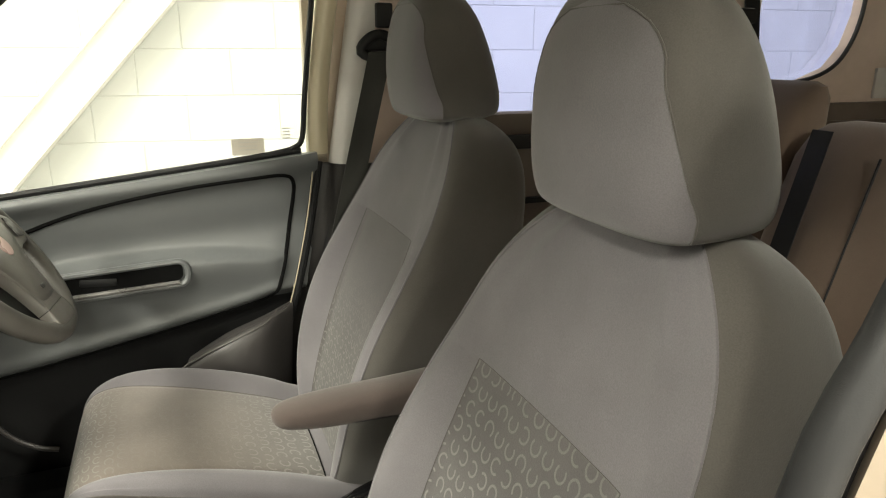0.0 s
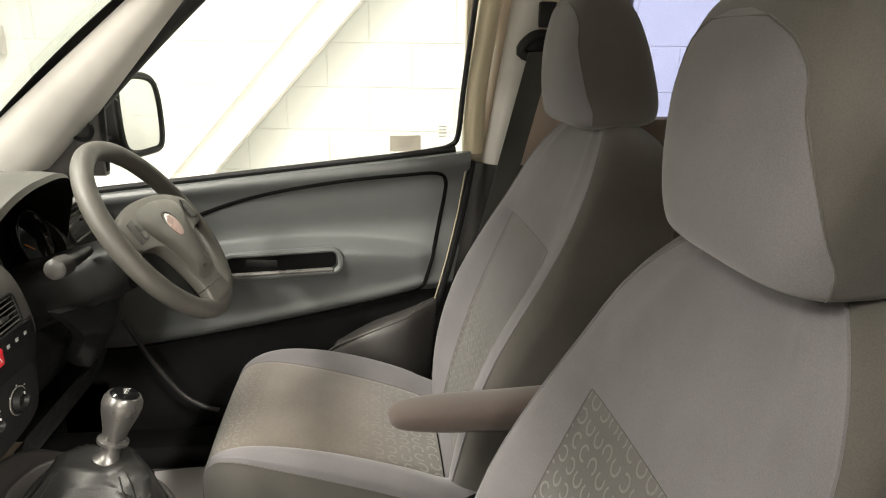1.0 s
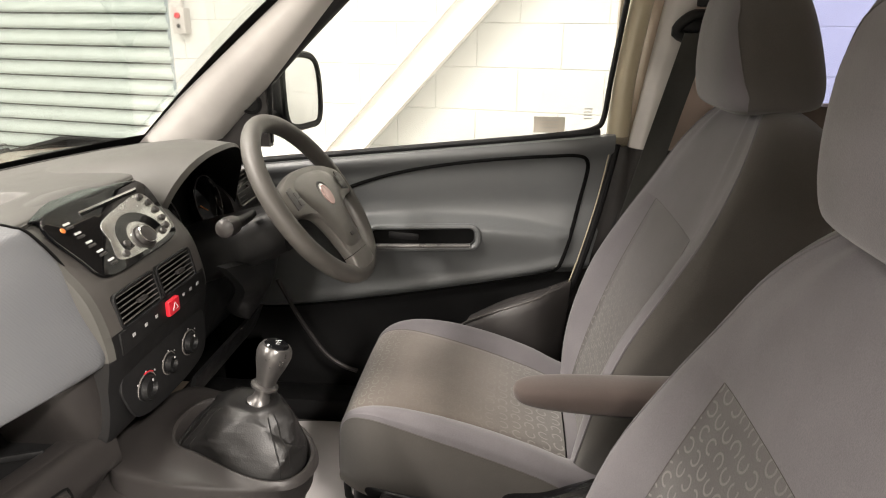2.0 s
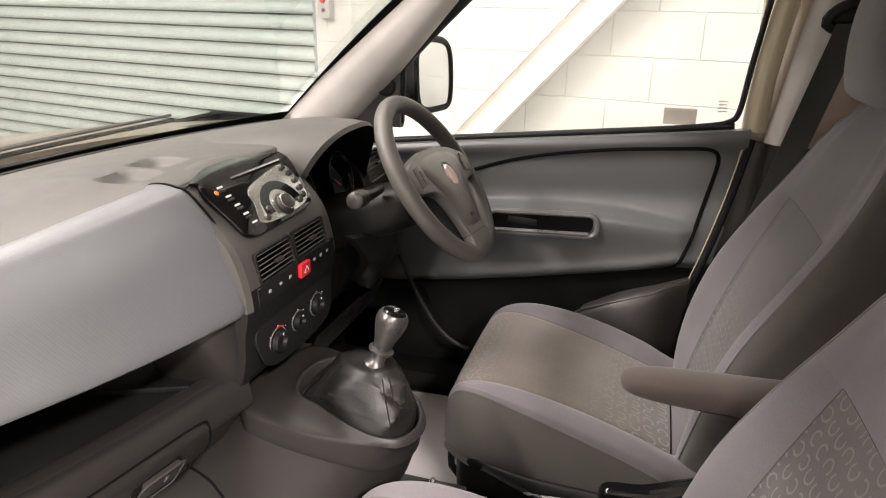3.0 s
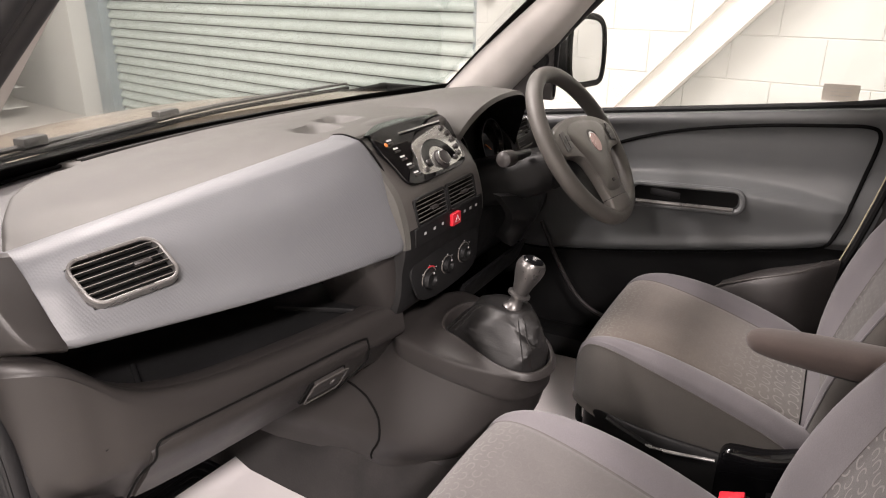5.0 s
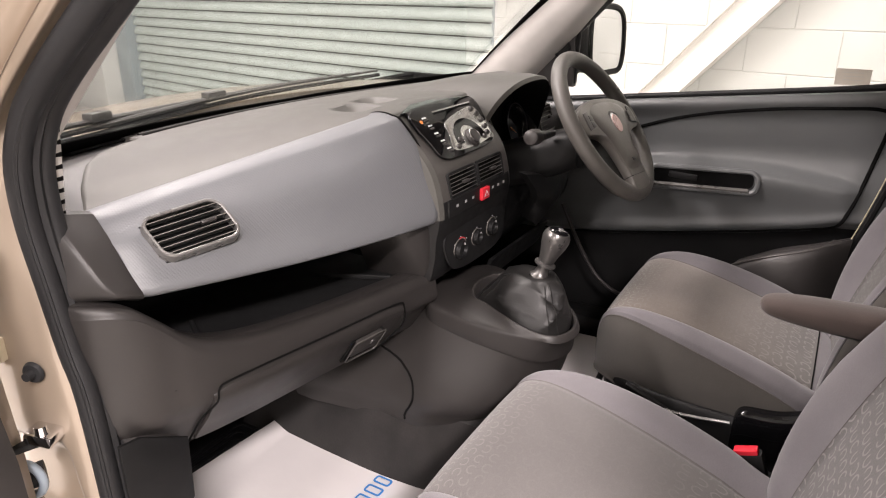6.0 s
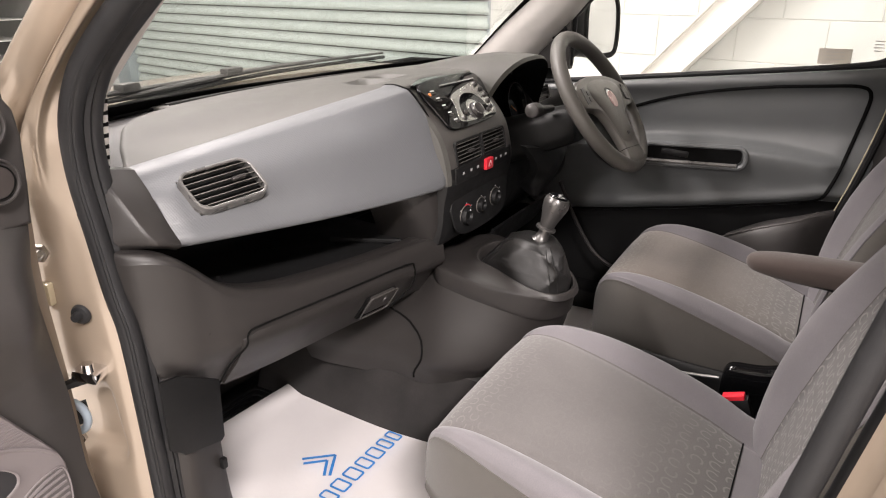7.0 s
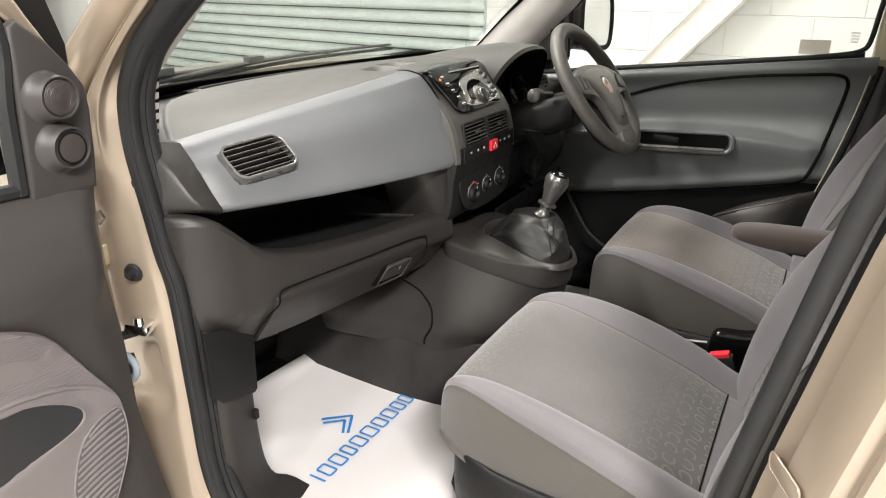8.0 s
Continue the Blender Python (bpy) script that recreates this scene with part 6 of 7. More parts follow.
    base_ring = [(a, min(b, 0.552 + 0.15 * (b - 0.552)), c) for a, b, c in ring(0.822, *upper, 0.16, 0.015)]
    n = len(base_ring)
    neck = Vector((-0.026, 0.432, 0.905))
    for f in np.linspace(0, 1, 44):
        mid = math.sin(f * 3.14)
        r = []
        for k, q in enumerate(base_ring):
            d = Vector((q[0] - neck.x, q[1] - neck.y, 0))
            t = math.atan2(d.y, d.x)
            lim = min(d.length, 0.125)
            w = float(np.interp(f, (0, 0.06, 0.30, 0.55, 0.78, 0.90, 1), (0.97, 1.0, 0.90, 0.72, 0.52, 0.34, 0.0)))
            rad = 0.019 + (lim - 0.019) * w
            fold = lambda v: 1 - 2 * abs((v / math.pi) % 1.0 - 0.5)
            crease = 0.17 * fold(1.5 * t + 1.2 * f + 0.3) ** 2 + 0.13 * fold(2.0 * t - 2.6 * f + 1.0) ** 3 + 0.03 * fold(3.5 * t + 5.0 * f) ** 2 - 0.09
            rad *= 1 + crease * min(1, 1.3 * mid)
            up = float(np.interp(f, (0, 0.78, 0.92, 1), (0, 0.90, 1.03, 0.97)))
            z = q[2] + (neck.z - q[2]) * up - 0.020 * fold(1.0 * t - 0.6 + 2 * f) ** 6 * mid
            r.append((neck.x + rad * math.cos(t), neck.y + rad * math.sin(t), z))
        rings.append(r)
    boot = part("boot", loft(rings, caps=False), LEATHER, g, "creased black leather gear boot")
    for k in (2, 15, 24, 37):
        for dk in (-1, 1):
            part("stitch_seam", tube([(r[(k + dk) % n][0], r[(k + dk) % n][1], r[(k + dk) % n][2] + 0.0008) for r in rings[:38]], 0.0011, 5, n=1), LEATHER, boot)
    ax = Vector((0.022, -0.050, 0.16)).normalized()
    base = Vector((-0.026, 0.432, 0.895))
    lv = part("lever", lathe([(0.0, 0.0), (0.019, 0.0), (0.021, 0.006), (0.015, 0.012), (0.012, 0.022), (0.012, 0.030), (0.0215, 0.033), (0.0215, 0.037), (0.012, 0.040), (0.012, 0.046)], base, ax, 24), KNOB, g, "satin silver lever collar")
    part("knob", lathe([(0.0, 0.036), (0.013, 0.036), (0.0158, 0.042), (0.0185, 0.056), (0.0252, 0.078), (0.0275, 0.090), (0.0265, 0.099), (0.0225, 0.106), (0.0, 0.108)], base, ax, 28), KNOB, lv, "pear-shaped satin grey gear knob")
    cap = part("knob_cap", lathe([(0.0, 0.1105), (0.017, 0.110), (0.0195, 0.107)], base, ax, 24), GLOSS, lv, "black cap with shift pattern")
    top = base + ax * 0.111
    part("shift_mark", box(top, (0.013, 0.0007, 0.0006), 0, None), GREYMARK, cap)
    for dx in (-0.006, 0, 0.006):
        part("shift_mark", box(top + Vector((dx, 0, 0)), (0.0007, 0.010, 0.0006), 0, None), GREYMARK, cap)
    return g


def handbrake():
    h = thing("handbrake", "dark grey handbrake lever behind the gear console", "handbrake", (-0.05, 0.20, 0.62))
    axis = [(-0.050, 0.06, 0.605), (-0.052, 0.16, 0.640), (-0.056, 0.26, 0.676), (-0.060, 0.318, 0.698)]
    part("base", box((-0.050, 0.03, 0.588), (0.075, 0.16, 0.05), 0.015), BLACK, h, "black lever gaiter")
    lever = part("lever", tube(axis[:3], (0.010, 0.012, 0.013), 12), STACK, h)
    part("grip", tube([axis[1], axis[2], axis[3]], (0.014, 0.019, 0.018), 16), NEARSKIN, lever, "ribbed grey grip")
    part("collar", lathe([(0.0165, 0.0), (0.0195, 0.002), (0.0195, 0.006), (0.0165, 0.008)], axis[3], (-0.07, 0.93, 0.36), 20), SILVER, lever, "bright collar")
    part("button", lathe([(0.010, 0.006), (0.010, 0.016), (0.008, 0.019), (0.0, 0.020)], axis[3], (-0.07, 0.93, 0.36), 16), BLACK, lever, "release button")
    return h


# ---------------------------------------------------------------- seats
def seat(at, label, fade_back, armrest=False, drop=0.0):
    s = thing("front_seat", label, "car seat", at, "front seats")
    front_cloth, side_cloth = CLOTH, CLOTH_SIDE
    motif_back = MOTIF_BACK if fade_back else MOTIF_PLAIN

    def local(ob):
        ob.matrix_parent_inverse = Matrix.Identity(4)
        return ob

    # cushion: the insert widens to the full width where it rolls over the front
    def section(h, hw, zb, bol, fi, sd):
        half = [(0, h + 0.005), (hw * fi * 0.55, h + 0.004), (hw * fi * 0.90, h), (hw * fi, h - 0.003), (hw * (fi + (1 - fi) * 0.36), h + bol * 0.75), (hw * (fi + (1 - fi) * 0.72), h + bol), (hw * 0.985, h + bol - (bol + sd) * 0.42), (hw, h - sd), (hw * 1.012, (h - sd + zb) / 2), (hw * 0.99, zb + 0.014), (hw * 0.94, zb), (0, zb)]
        ring = half + [(-a, b) for a, b in half[-2:0:-1]]
        return smooth_curve(ring, 4, True)
    rings = []
    for y, h, hw, zb, bol, fi, sd in ((-0.09, -0.012, 0.225, -0.07, 0.012, 0.66, 0.020), (0.0, 0.010, 0.232, -0.045, 0.018, 0.66, 0.020), (0.06, 0.034, 0.236, -0.048, 0.022, 0.67, 0.016), (0.15, 0.064, 0.236, -0.052, 0.024, 0.69, 0.014), (0.24, 0.089, 0.232, -0.052, 0.022, 0.72, 0.013), (0.31, 0.104, 0.224, -0.050, 0.017, 0.76, 0.012), (0.355, 0.110, 0.215, -0.047, 0.011, 0.80, 0.011), (0.39, 0.108, 0.204, -0.044, 0.006, 0.85, 0.010), (0.416, 0.098, 0.192, -0.041, 0.002, 0.90, 0.010), (0.433, 0.078, 0.182, -0.038, 0.0, 0.93, 0.012), (0.443, 0.046, 0.175, -0.036, 0.0, 0.95, 0.012), (0.446, 0.006, 0.170, -0.034, 0.0, 0.95, 0.010)):
        rings.append([(a, y, b - drop) for a, b in section(h, hw, zb - 0.7 * drop, bol, fi, sd)])
    dense = np.array([smooth_curve([r[i] for r in rings], 3) for i in range(len(rings[0]))]).transpose(1, 0, 2)
    n = dense.shape[1]
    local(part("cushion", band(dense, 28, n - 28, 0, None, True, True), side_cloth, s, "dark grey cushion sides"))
    local(part("bolster", band(dense, 12, 28), CLOTH, s, "lighter grey cushion bolster"))
    local(part("bolster", band(dense, n - 28, n - 12), CLOTH, s, "lighter grey cushion bolster"))
    local(part("cushion_rear", band(dense, -12, 12, 0, 4), CLOTH, s, "lighter grey strip behind the insert"))
    local(part("cushion_insert", band(dense, -12, 12, 3), MOTIF_WORN_LIT if armrest else MOTIF_SEAT, s, "dark grey insert with pale horseshoe motifs"))
    for k in (12, n - 12):
        local(part("seam", tube([tuple(q + np.array((0, 0, -0.0004))) for q in dense[3:27, k]], 0.0010, 5, n=1), side_cloth, s))
    for k in (28, n - 28):
        local(part("seam", tube([tuple(q) for q in dense[1:28, k]], 0.0015, 5, n=1), side_cloth, s))
    local(part("seam", tube([tuple(q) for q in [dense[3, i % n] for i in range(-12, 13)]], 0.0016, 5, n=1), DEEP, s))

    # backrest, built upright and leaned back
    lean = pose(0, -0.040, 0.012, 20, 0, 0)

    def bsec(hw, bol, th, sf):
        half = [(0, 0), (hw * 0.42 * sf, 0.002), (hw * 0.60 * sf, 0.006), (hw * 0.74 * sf, bol * 0.8), (hw * 0.86 * sf, bol), (hw * 0.965 * (0.35 + 0.65 * sf), bol * 0.55), (hw, -0.02), (hw * 0.985, -th * 0.6), (hw * 0.90, -th * 0.97), (hw * 0.6, -th), (0, -th)]
        ring = half + [(-a, b) for a, b in half[-2:0:-1]]
        return smooth_curve(ring, 4, True)
    rings = []
    for z, hw, bol, th, n0, sf in ((-0.06, 0.19, 0.02, 0.12, -0.006, 1), (0.02, 0.234, 0.036, 0.145, 0.002, 1), (0.12, 0.252, 0.046, 0.172, 0.009, 1), (0.24, 0.260, 0.046, 0.188, 0.011, 1), (0.36, 0.258, 0.031, 0.190, 0.006, 1), (0.46, 0.245, 0.015, 0.184, 0.001, 1), (0.54, 0.226, 0.008, 0.170, -0.002, 0.98), (0.59, 0.206, 0.005, 0.158, -0.006, 0.92), (0.630, 0.181, 0.003, 0.142, -0.011, 0.83), (0.660, 0.150, 0.002, 0.118, -0.017, 0.75), (0.680, 0.110, 0.001, 0.086, -0.022, 0.70), (0.690, 0.065, 0.0, 0.048, -0.027, 0.70)):
        rings.append([(a, b + n0, z) for a, b in bsec(hw, bol, th, sf)])
    dense = np.array([smooth_curve([r[i] for r in rings], 3) for i in range(len(rings[0]))]).transpose(1, 0, 2)
    n = dense.shape[1]
    top = 14
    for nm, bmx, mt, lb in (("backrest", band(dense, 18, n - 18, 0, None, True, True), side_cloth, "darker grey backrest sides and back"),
                            ("backrest_bolster", band(dense, 8, 18, 0, top + 1), front_cloth, "lighter grey backrest bolster"),
                            ("backrest_bolster", band(dense, n - 18, n - 8, 0, top + 1), front_cloth, "lighter grey backrest bolster"),
                            ("backrest_front", band(dense, -18, 18, top), front_cloth, "lighter grey upper backrest"),
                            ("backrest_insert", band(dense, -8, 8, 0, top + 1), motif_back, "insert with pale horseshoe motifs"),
                            ("seam", tube([tuple(q) for q in dense[0:29, 18]], 0.0022, 6, n=1), front_cloth, ""),
                            ("seam", tube([tuple(q) for q in dense[0:29, n - 18]], 0.0022, 6, n=1), front_cloth, ""),
                            ("seam", tube([tuple(q) for q in dense[0:top + 1, 8]], 0.0008, 5, n=1), side_cloth, ""),
                            ("seam", tube([tuple(q) for q in dense[0:top + 1, n - 8]], 0.0008, 5, n=1), side_cloth, ""),
                            ("seam", tube([tuple(dense[top, i % n]) for i in range(-8, 9)], 0.0008, 5, n=1), side_cloth, "")):
        o = local(part(nm, bmx, mt, s, lb))
        o.matrix_basis = lean
    # head restraint
    hl = pose(0, -0.266, 0.621, -1, 0, 0)
    prof = smooth_curve([(0.004, 0.092, 0.024, 0.085), (0.011, 0.120, 0.040, 0.117), (0.023, 0.132, 0.050, 0.128), (0.055, 0.137, 0.057, 0.128), (0.10, 0.135, 0.060, 0.117), (0.148, 0.128, 0.058, 0.102), (0.192, 0.113, 0.050, 0.084), (0.224, 0.092, 0.038, 0.062), (0.242, 0.063, 0.023, 0.038), (0.249, 0.026, 0.009, 0.013)], 4)
    rows = []
    for z, hw, f, bk in prof:
        half = min(0.985 * hw, 0.136 - 0.030 * min(1, max(0, z / 0.155)) ** 2) * (1 if z < 0.155 else math.sqrt(max(0.0, 1 - ((z - 0.155) / 0.070) ** 2)))
        ts = math.acos(min(1, (max(half, 0.004) / hw) ** (1 / 0.62)))
        angles = list(np.linspace(ts, math.pi - ts, 25)) + list(np.linspace(math.pi - ts, 2 * math.pi + ts, 49))[1:-1]
        r = []
        for t in angles:
            c, sn = math.cos(t), math.sin(t)
            a = math.copysign(abs(c) ** 0.62, c) * hw
            b = math.copysign(abs(sn) ** 0.75, sn) * (f if sn > 0 else bk)
            r.append((a, b, z))
        rows.append(r)
    dense = np.array(rows)
    m = dense.shape[1]
    top = next(i for i, q in enumerate(prof) if q[0] > 0.222)
    low = next(i for i, q in enumerate(prof) if q[0] > 0.012)
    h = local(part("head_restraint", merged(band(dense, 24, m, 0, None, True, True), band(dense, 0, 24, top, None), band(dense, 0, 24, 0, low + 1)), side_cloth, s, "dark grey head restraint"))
    h.matrix_basis = hl
    o = part("front_cover", band(dense, 0, 24, low, top + 1), front_cloth, h, "lighter grey front cloth")
    o.matrix_parent_inverse = Matrix.Identity(4)
    line = [tuple(q) for q in dense[low:top, 0]] + [tuple(q) for q in dense[low:top, 24][::-1]]
    o = part("seam", tube(line, 0.0013, 6, n=1), side_cloth, h)
    o.matrix_parent_inverse = Matrix.Identity(4)
    for k in (-0.055, 0.055):
        p = part("post", tube([(k, -0.030, 0.02), (k, -0.034, -0.03), (k, -0.04, -0.10)], 0.006, 10), BLACK, h, "dark post")
        p.matrix_parent_inverse = Matrix.Identity(4)
    # base
    local(part("seat_base", box((0, 0.14, -0.185), (0.40, 0.44, 0.10), 0.02), BLACK, s, "black seat frame"))
    for k in (-1, 1):
        local(part("slide_rail", box((k * 0.17, 0.16, -0.235), (0.04, 0.56, 0.025), 0.004), STEEL, s))
        rows = []
        for y, x in ((-0.14, 0.238), (0.02, 0.246), (0.16, 0.248), (0.28, 0.240), (0.36, 0.218), (0.405, 0.185), (0.425, 0.14)):
            top = -0.030 - drop * 1.5 - 0.02 * max(0, y - 0.25)
            rows.append([(k * (x - 0.016), y, top - 0.006), (k * (x - 0.008), y, top + 0.002), (k * x, y, top - 0.004), (k * (x + 0.007), y, top - 0.03), (k * (x + 0.006), y, top - 0.09), (k * (x - 0.01), y, top - 0.17)])
        gg = spline_grid(rows, 5, 4)
        local(part("side_valance", sheet(gg, 0.010, (-k, 0, 0)), BLACK, s, "black plastic side valance"))
    local(part("lift_bar", tube([(-0.14, 0.20, -0.20), (-0.14, 0.42, -0.19), (0.0, 0.46, -0.185), (0.14, 0.42, -0.19), (0.14, 0.20, -0.20)], 0.008, 8), BLACK, s, "black seat adjuster bar"))
    # buckle on the inner side
    k = 1 if at[0] < 0 else -1
    bz = -0.108 if armrest else -0.010
    bk = local(part("belt_buckle", box((k * 0.258, 0.018, bz), (0.024, 0.050, 0.085), 0.006, (-20, 0, 0)), BLACK, s, "black seat belt buckle"))
    rb = part("release_button", box((k * 0.258, 0.034, bz + 0.041), (0.020, 0.040, 0.012), 0.003, (-20, 0, 0)), RED, bk, "red release button")
    rb.matrix_parent_inverse = Matrix.Identity(4)
    if armrest:
        # recliner cover and slide trim on the inner side
        rows = []
        for y, zt in ((0.125, -0.075), (0.11, -0.056), (0.05, -0.048), (0.0, -0.030), (-0.06, -0.006), (-0.13, 0.012)):
            rows.append([(-0.238, y, zt - 0.004), (-0.252, y, zt), (-0.266, y, zt - 0.008), (-0.272, y, zt - 0.04), (-0.268, y, zt - 0.10)])
        local(part("recliner_cover", sheet(spline_grid(rows, 4, 4), 0.008, (1, 0, 0)), GLOSS, s, "glossy black recliner cover"))
        local(part("slide_strip", tube([(-0.262, 0.335, -0.070), (-0.264, 0.27, -0.098), (-0.266, 0.22, -0.100), (-0.266, 0.13, -0.088)], 0.0035, 8), STEEL, s, "bright edge of the seat slide"))
        local(part("slide_lever", tube([(-0.262, 0.345, -0.066), (-0.262, 0.30, -0.085), (-0.262, 0.25, -0.105)], 0.006, 8), BLACK, s))
        rings = []
        for f, w, hh in ((0, 0.006, 0.005), (0.02, 0.020, 0.012), (0.08, 0.031, 0.018), (0.25, 0.036, 0.024), (0.6, 0.036, 0.030), (0.9, 0.036, 0.036), (1, 0.030, 0.03)):
            y, z, x = 0.112 - 0.37 * f, 0.216 - 0.016 * f, -0.335 + 0.03 * f
            rings.append([(x + w * math.copysign(abs(math.cos(t)) ** 0.7, math.cos(t)), y, z + hh * math.copysign(abs(math.sin(t)) ** 0.7, math.sin(t))) for t in np.linspace(0, 6.283, 24, endpoint=False)])
        dense = np.array([smooth_curve([r[i] for r in rings], 4) for i in range(24)]).transpose(1, 0, 2)
        bm = loft(dense)
        bm.normal_update()
        low, up = split(bm, lambda c, nn: c.z < 0.197 + 0.06 * (c.y - 0.06))
        a = local(part("armrest", up, CLOTH_ARM, s, "padded brown-grey armrest"))
        q = part("armrest_base", low, BLACK, a, "black plastic armrest base")
        q.matrix_parent_inverse = Matrix.Identity(4)
    return s


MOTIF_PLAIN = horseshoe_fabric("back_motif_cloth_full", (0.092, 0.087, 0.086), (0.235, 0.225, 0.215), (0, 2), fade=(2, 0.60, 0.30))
CLOTH_ARM = fabric("armrest_cloth", (0.072, 0.055, 0.049))


def rear_bench():
    r = thing("rear_bench", "dark brown-grey rear bench seat behind the front seats", "rear seat", (0, -1.2, 0.5))
    for x0, x1, top, dy in ((-0.56, 0.245, 1.315, 0.03), (0.262, 0.585, 1.392, 0.0)):
        rings = []
        cx, hw = (x0 + x1) / 2, (x1 - x0) / 2
        for f, d, k in ((0, 0.12, 0.96), (0.3, 0.15, 1), (0.7, 0.15, 1), (0.88, 0.135, 0.99), (0.95, 0.11, 0.95), (0.985, 0.075, 0.88), (1, 0.03, 0.75)):
            z = 0.62 + (top - 0.62) * f
            y = -1.10 - 0.32 * (z - 0.7) + dy
            rings.append([(cx + hw * k * math.copysign(abs(math.cos(t)) ** 0.35, math.cos(t)), y + d * 0.5 * math.copysign(abs(math.sin(t)) ** 0.6, math.sin(t)), z) for t in np.linspace(0, 6.283, 48, endpoint=False)])
        bk = part("backrest", loft(rings), REARCLOTH, r, "brown-grey folding backrest")
        for q in (0.35, 0.7):
            xs = x0 + (x1 - x0) * q
            part("seam", tube([(xs, -1.10 - 0.32 * (z - 0.7) + dy + 0.074, z) for z in np.linspace(0.70, top - 0.06, 6)], 0.003, 6, n=1), BLACK, bk)
    part("belt_strap", sheet([[(xx, -1.03 - 0.30 * (z - 0.9), z) for z in np.linspace(0.85, 1.30, 6)] for xx in (0.10, 0.15)], 0.003, (0, -1, 0)), BLACK, r, "black rear belt strap")
    rings = []
    for y, h in ((-1.14, 0.78), (-0.95, 0.80), (-0.72, 0.82), (-0.66, 0.79), (-0.64, 0.74)):
        rings.append([(0.02 + 0.58 * math.copysign(abs(math.cos(t)) ** 0.3, math.cos(t)), y, (h + 0.60) / 2 + (h - 0.60) / 2 * math.copysign(abs(math.sin(t)) ** 0.5, math.sin(t))) for t in np.linspace(0, 6.283, 40, endpoint=False)])
    part("cushion", loft(rings), REARCLOTH, r)
    part("base", box((0.02, -0.90, 0.52), (1.05, 0.40, 0.20), 0.02), BLACK, r)
    return r


REARCLOTH = fabric("rear_seat_cloth", (0.150, 0.108, 0.083))


# ---------------------------------------------------------------- loose things
def paper_mat(label, right, back, front, left, z, print_on):
    """A loose sheet of paper on the floor; right: the wavy edge towards the tunnel as (y, x) pairs."""
    m = thing("paper_floor_mat", label, "paper mat", (left + 0.2, (back + front[1]) / 2, z), "paper mats")
    ys, xr = [q[0] for q in right], [q[1] for q in right]
    g = []
    nx, ny = 34, 48
    for j in range(ny):
        f = j / (ny - 1)
        r = []
        for i in range(nx):
            e = i / (nx - 1)
            y1 = front[0] + (front[1] - front[0]) * e
            y = back + (y1 - back) * f
            x1 = float(np.interp(y, ys, xr))
            x = left + (x1 - left) * e
            zz = z + 0.30 * max(0, y - 0.96) + 0.005 * noise.noise((x * 6, y * 6, 1)) + 0.010 * max(0, e - 0.8) * math.sin(y * 14) + 0.004 * math.sin(y * 9 + x * 5)
            r.append((x, y, zz))
        g.append(r)
    sh = part("sheet", sheet(g, 0.0012), PAPER, m, "white paper sheet")
    if print_on:
        c0 = Vector((-0.585, 0.668, z + 0.0075))
        along = Vector((1, -0.012, 0.0)).normalized()
        across = Vector((-along.y, along.x, 0))
        # ten marks in a row, the first a single bar, the rest plain open frames
        x = 0.0
        for k, w in enumerate((0.004, 0.027, 0.029, 0.024, 0.030, 0.032, 0.028, 0.030, 0.024, 0.022)):
            c = c0 + along * (x + w / 2)
            if k == 0:
                bar = slab(rounded(0.0042, 0.040, 0.001, 2), c, along, across, (0, 0, 1), 0.0006)
            else:
                o, q = rounded(w, 0.040, 0.006, 3), rounded(w - 0.0084, 0.0316, 0.003, 3)
                bar = loft([[tuple(c + along * a + across * b) for a, b in o], [tuple(c + along * a + across * b + Vector((0, 0, 0.0006))) for a, b in o], [tuple(c + along * a + across * b + Vector((0, 0, 0.0006))) for a, b in q], [tuple(c + along * a + across * b) for a, b in q]], caps=False)
            part("letter_bar", bar, BLUE, sh, smooth=False)
            x += w + (0.014 if k == 0 else 0.0095)
        for (ax, ay), tip, (bx, by) in (((-0.420, 0.788), (-0.374, 0.735), (-0.432, 0.704)), ((-0.430, 0.776), (-0.397, 0.739), (-0.438, 0.714))):
            for px, py in ((ax, ay), (bx, by)):
                p0, p1 = Vector((*tip, z + 0.0075)), Vector((px, py, z + 0.0075))
                d = (p1 - p0).normalized()
                part("chevron_bar", slab([(0, -0.003), ((p1 - p0).length, -0.003), ((p1 - p0).length, 0.003), (0, 0.003)], p0, d, Vector((0, 0, 1)).cross(d), (0, 0, 1), 0.0006), BLUE, sh)
    return m


def rubber_mat():
    m = thing("rubber_floor_mat", "black ribbed rubber mat under the paper mat", "floor mat", (-0.42, 0.85, 0.43))
    part("sheet", slab(rounded(0.44, 0.62, 0.06, 5), (-0.42, 0.84, 0.432), (1, 0, 0), (0, 1, 0), (0, 0, 1), 0.008, 0.003), RUBBER, m)
    for k in range(7):
        part("ridge", tube([(-0.42 + a, 0.98 + b, 0.440) for a, b in rounded(0.36 - 0.045 * k, 0.24 - 0.03 * k, 0.02, 5)], 0.0035, 6, True, n=1), RUBBER, m)
    return m


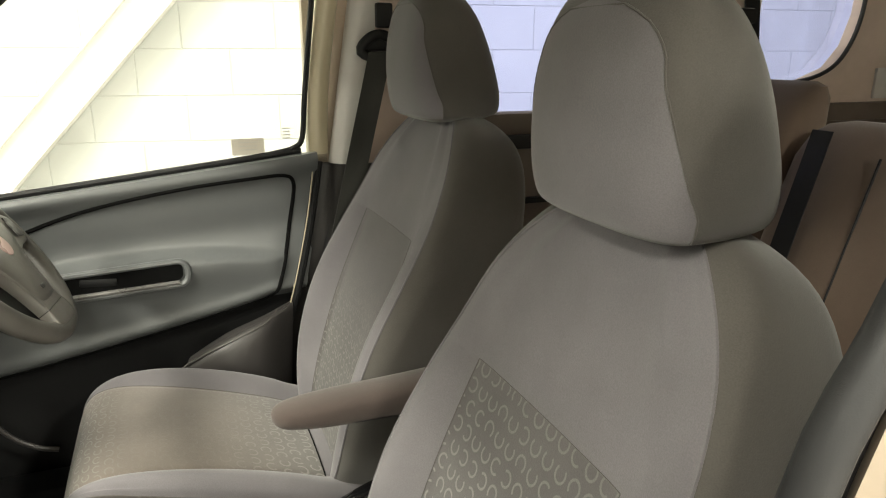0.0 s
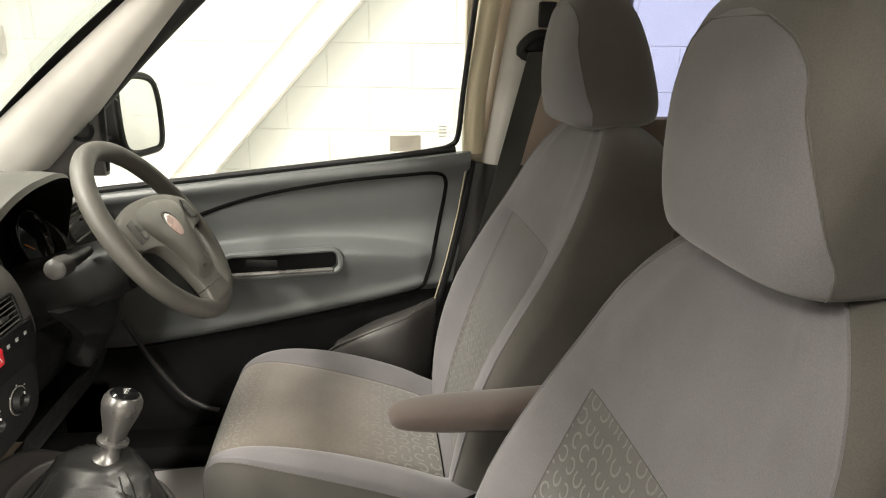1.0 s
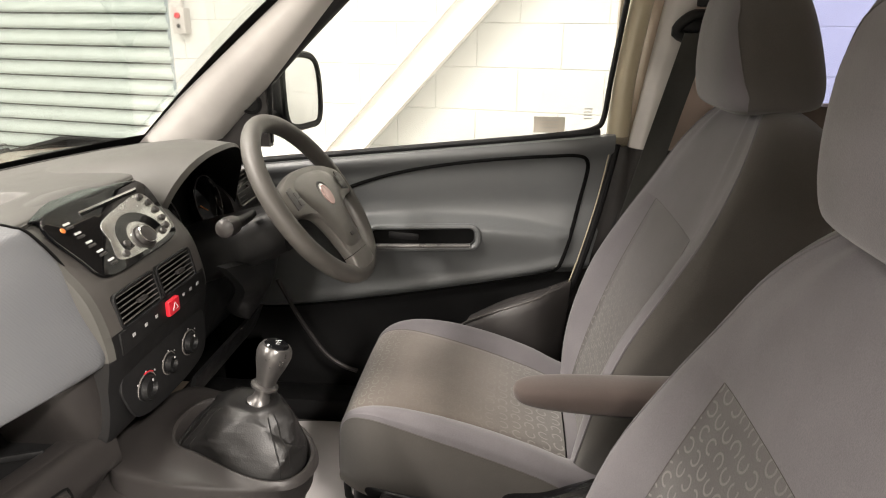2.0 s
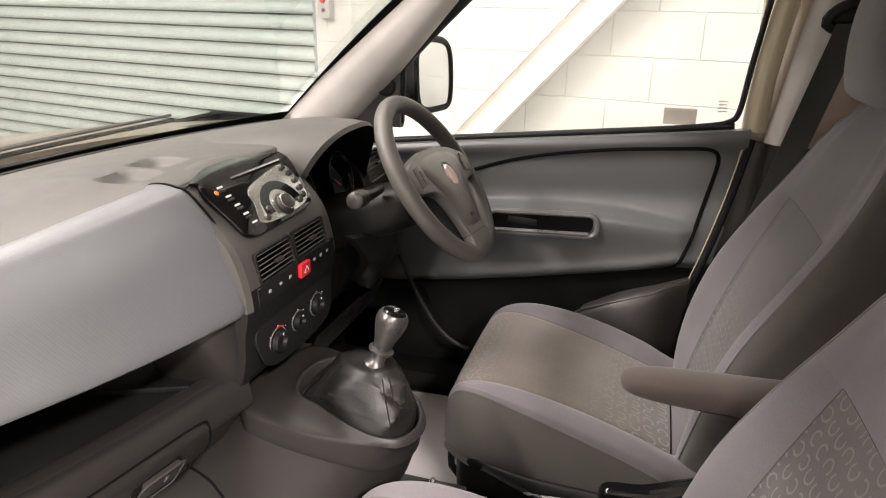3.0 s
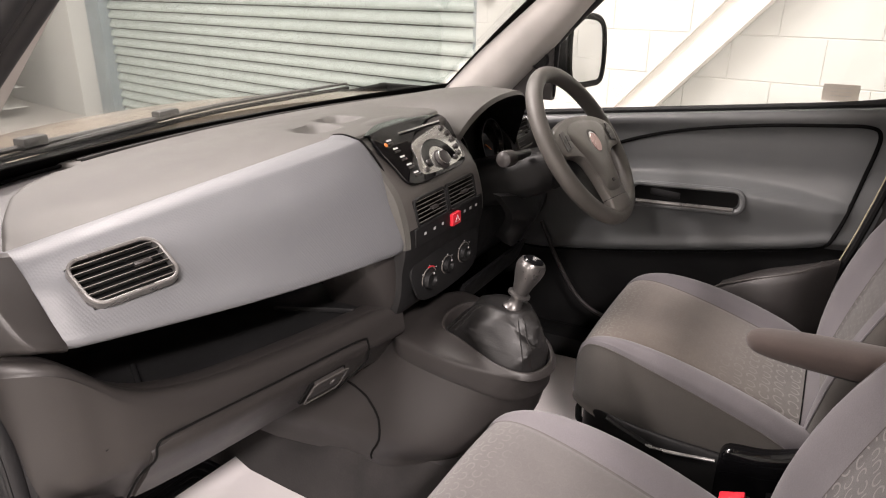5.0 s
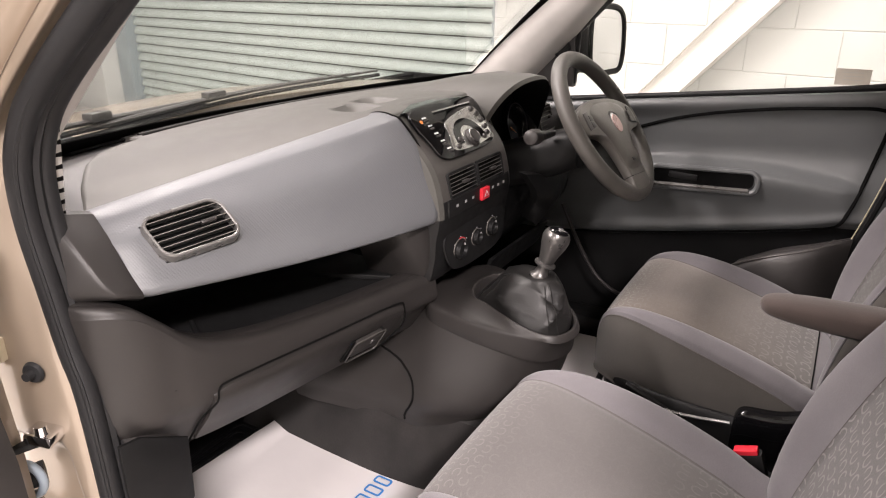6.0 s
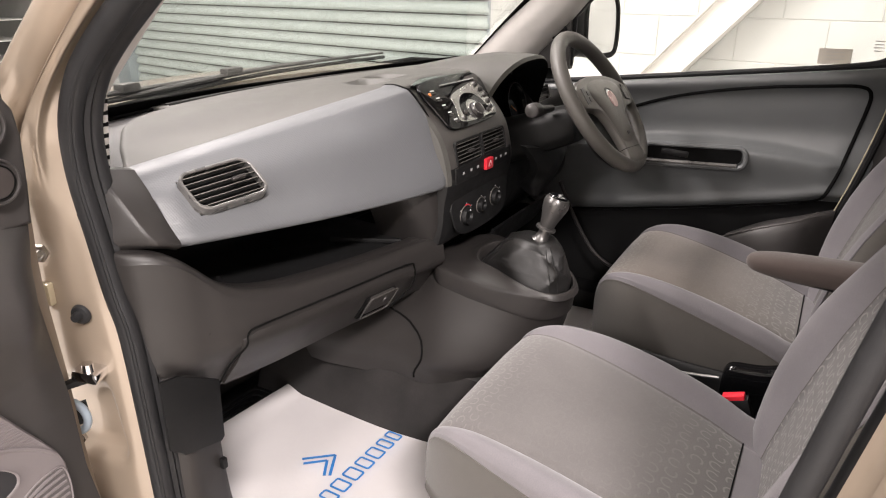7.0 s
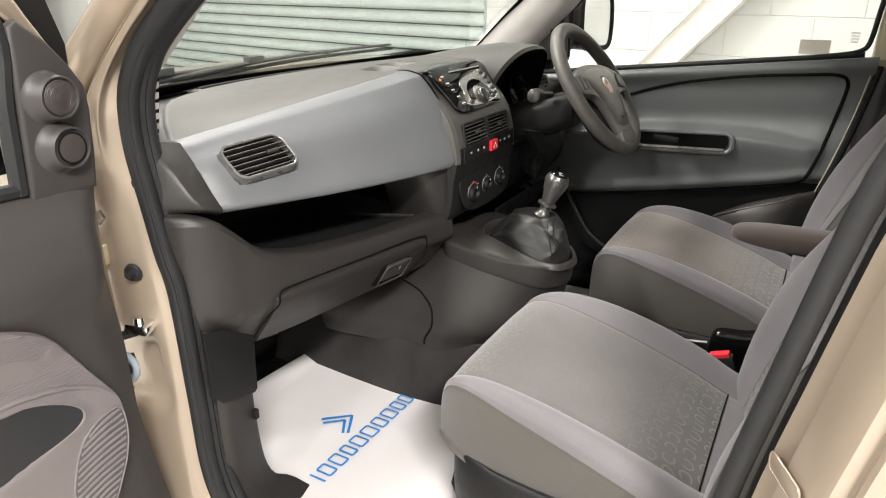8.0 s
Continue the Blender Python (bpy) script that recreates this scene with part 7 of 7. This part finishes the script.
def wiper(pts, name_label, joint=0.55):
    w = thing("windscreen_wiper", name_label, "wiper", pts[0], "windscreen wipers")
    part("arm", tube(pts, (0.007, 0.009, 0.009, 0.008, 0.005), 8, flat=0.6), WIPER, w, "dark grey arm")
    part("blade", tube([(a, b - 0.006, c - 0.011) for a, b, c in pts], 0.0045, 6), RUBBER, w, "black rubber blade")
    p = smooth_curve(pts, 8)
    mid = Vector(p[int(joint * (len(p) - 1))])
    t = Vector(p[-1] - p[0]).normalized()
    m = Matrix((t, Vector((0, 0, 1)).cross(t).normalized(), t.cross(Vector((0, 0, 1)).cross(t).normalized()))).transposed().to_4x4()
    part("joint", box(mid + Vector((0, -0.004, 0.008)), (0.050, 0.024, 0.016), 0.005, m), WIPER, w)
    return w


WIPER = plain("wiper_grey", (0.060, 0.058, 0.056), 0.45)


# ---------------------------------------------------------------- build
hall()
pier()
van = van_shell()
before = set(bpy.data.objects)
side_glass(van)
pillar_far(van)
for ob in set(bpy.data.objects) - before:
    if ob.parent == van:
        ob.location += Vector((0, 0.035, -0.038))
rear_bench()
a_pillar_trims(van)
near_pillar(van)
far_door(van)
near_door()
dash = dashboard(van)
dash_details(dash)
centre_stack(dash)
instruments()
steering_column()
steering_wheel()
gear_console()
handbrake()
seat((-0.353, -0.03, 0.66), "grey cloth passenger seat with horseshoe motif inserts", False)
seat((0.36, -0.08, 0.705), "grey cloth driver seat with armrest", True, True, 0.038)
wing_mirror()
near_mirror()
roller_shutter()
diagonal_brace()
wall_switch()
wiper([(-0.62, 1.075, 1.203), (-0.40, 1.10, 1.211), (-0.05, 1.125, 1.221), (0.38, 1.105, 1.222)], "black wiper resting at the windscreen foot")
wiper([(-0.20, 1.14, 1.215), (-0.35, 1.12, 1.215), (-0.55, 1.075, 1.22), (-0.70, 1.0, 1.225)], "black wiper arm near the pillar")
rubber_mat()
paper_mat("white paper floor mat with blue printed chevron and bars", ((0.2, -0.19), (0.56, -0.195), (0.75, -0.205), (0.853, -0.208), (0.93, -0.168), (1.02, -0.115)), 0.28, (1.03, 0.998), -0.665, 0.455, True)
paper_mat("plain white paper floor mat under the driver seat", ((0.0, 0.66), (0.5, 0.64), (0.9, 0.60)), 0.20, (0.62, 0.64), 0.16, 0.43, False)

# ---------------------------------------------------------------- blocks of the far wall
wall = part("wall_east", box((WALL_X + 0.1045, -2.66, 2.05), (0.2, 10.64, 4.1), 0), JOINT, None, "", False)
wall.matrix_basis = HALL
tagged(wall, "white painted blockwork wall with shallow joints", "wall", kind="structure")
lintel = part("lintel", box((WALL_X + 0.14, 5.3, 3.85), (0.2, 5.3, 0.5), 0), WALLPAINT, wall)
bmk = box((0, 0, 0), (0.012, 0.4475, 0.2205), 0.0025, None, 1)
block_mesh = bpy.data.meshes.new("block")
bmk.to_mesh(block_mesh)
bmk.free()
block_mesh.materials.append(WALLPAINT)
Z0 = 1.244 - 0.225 * 5
for r in range(15):
    z = Z0 + 0.225 * r + 0.1125
    if z > 3.6:
        break
    for k in range(19):
        y = 0.765 + 0.225 + 0.45 * 4 - 0.45 * k - (0 if r % 2 else 0.225)
        if y + 0.22 > 2.67:
            continue
        o = new("block", block_mesh)
        o.parent = wall
        o.location = (WALL_X + 0.0065 + 0.0008 * noise.noise((y * 3, z * 5, 0)), y, z)
    end = 2.565 if r % 2 else 2.340
    bmk = box((0, 0, 0), (0.012, 2.655 - end - 0.005, 0.2205), 0.0025, None, 1)
    cut_mesh = bpy.data.meshes.new("block")
    bmk.to_mesh(cut_mesh)
    bmk.free()
    cut_mesh.materials.append(WALLPAINT)
    o = new("block", cut_mesh)
    o.parent = wall
    o.location = (WALL_X + 0.0065, (2.655 + end) / 2, z)
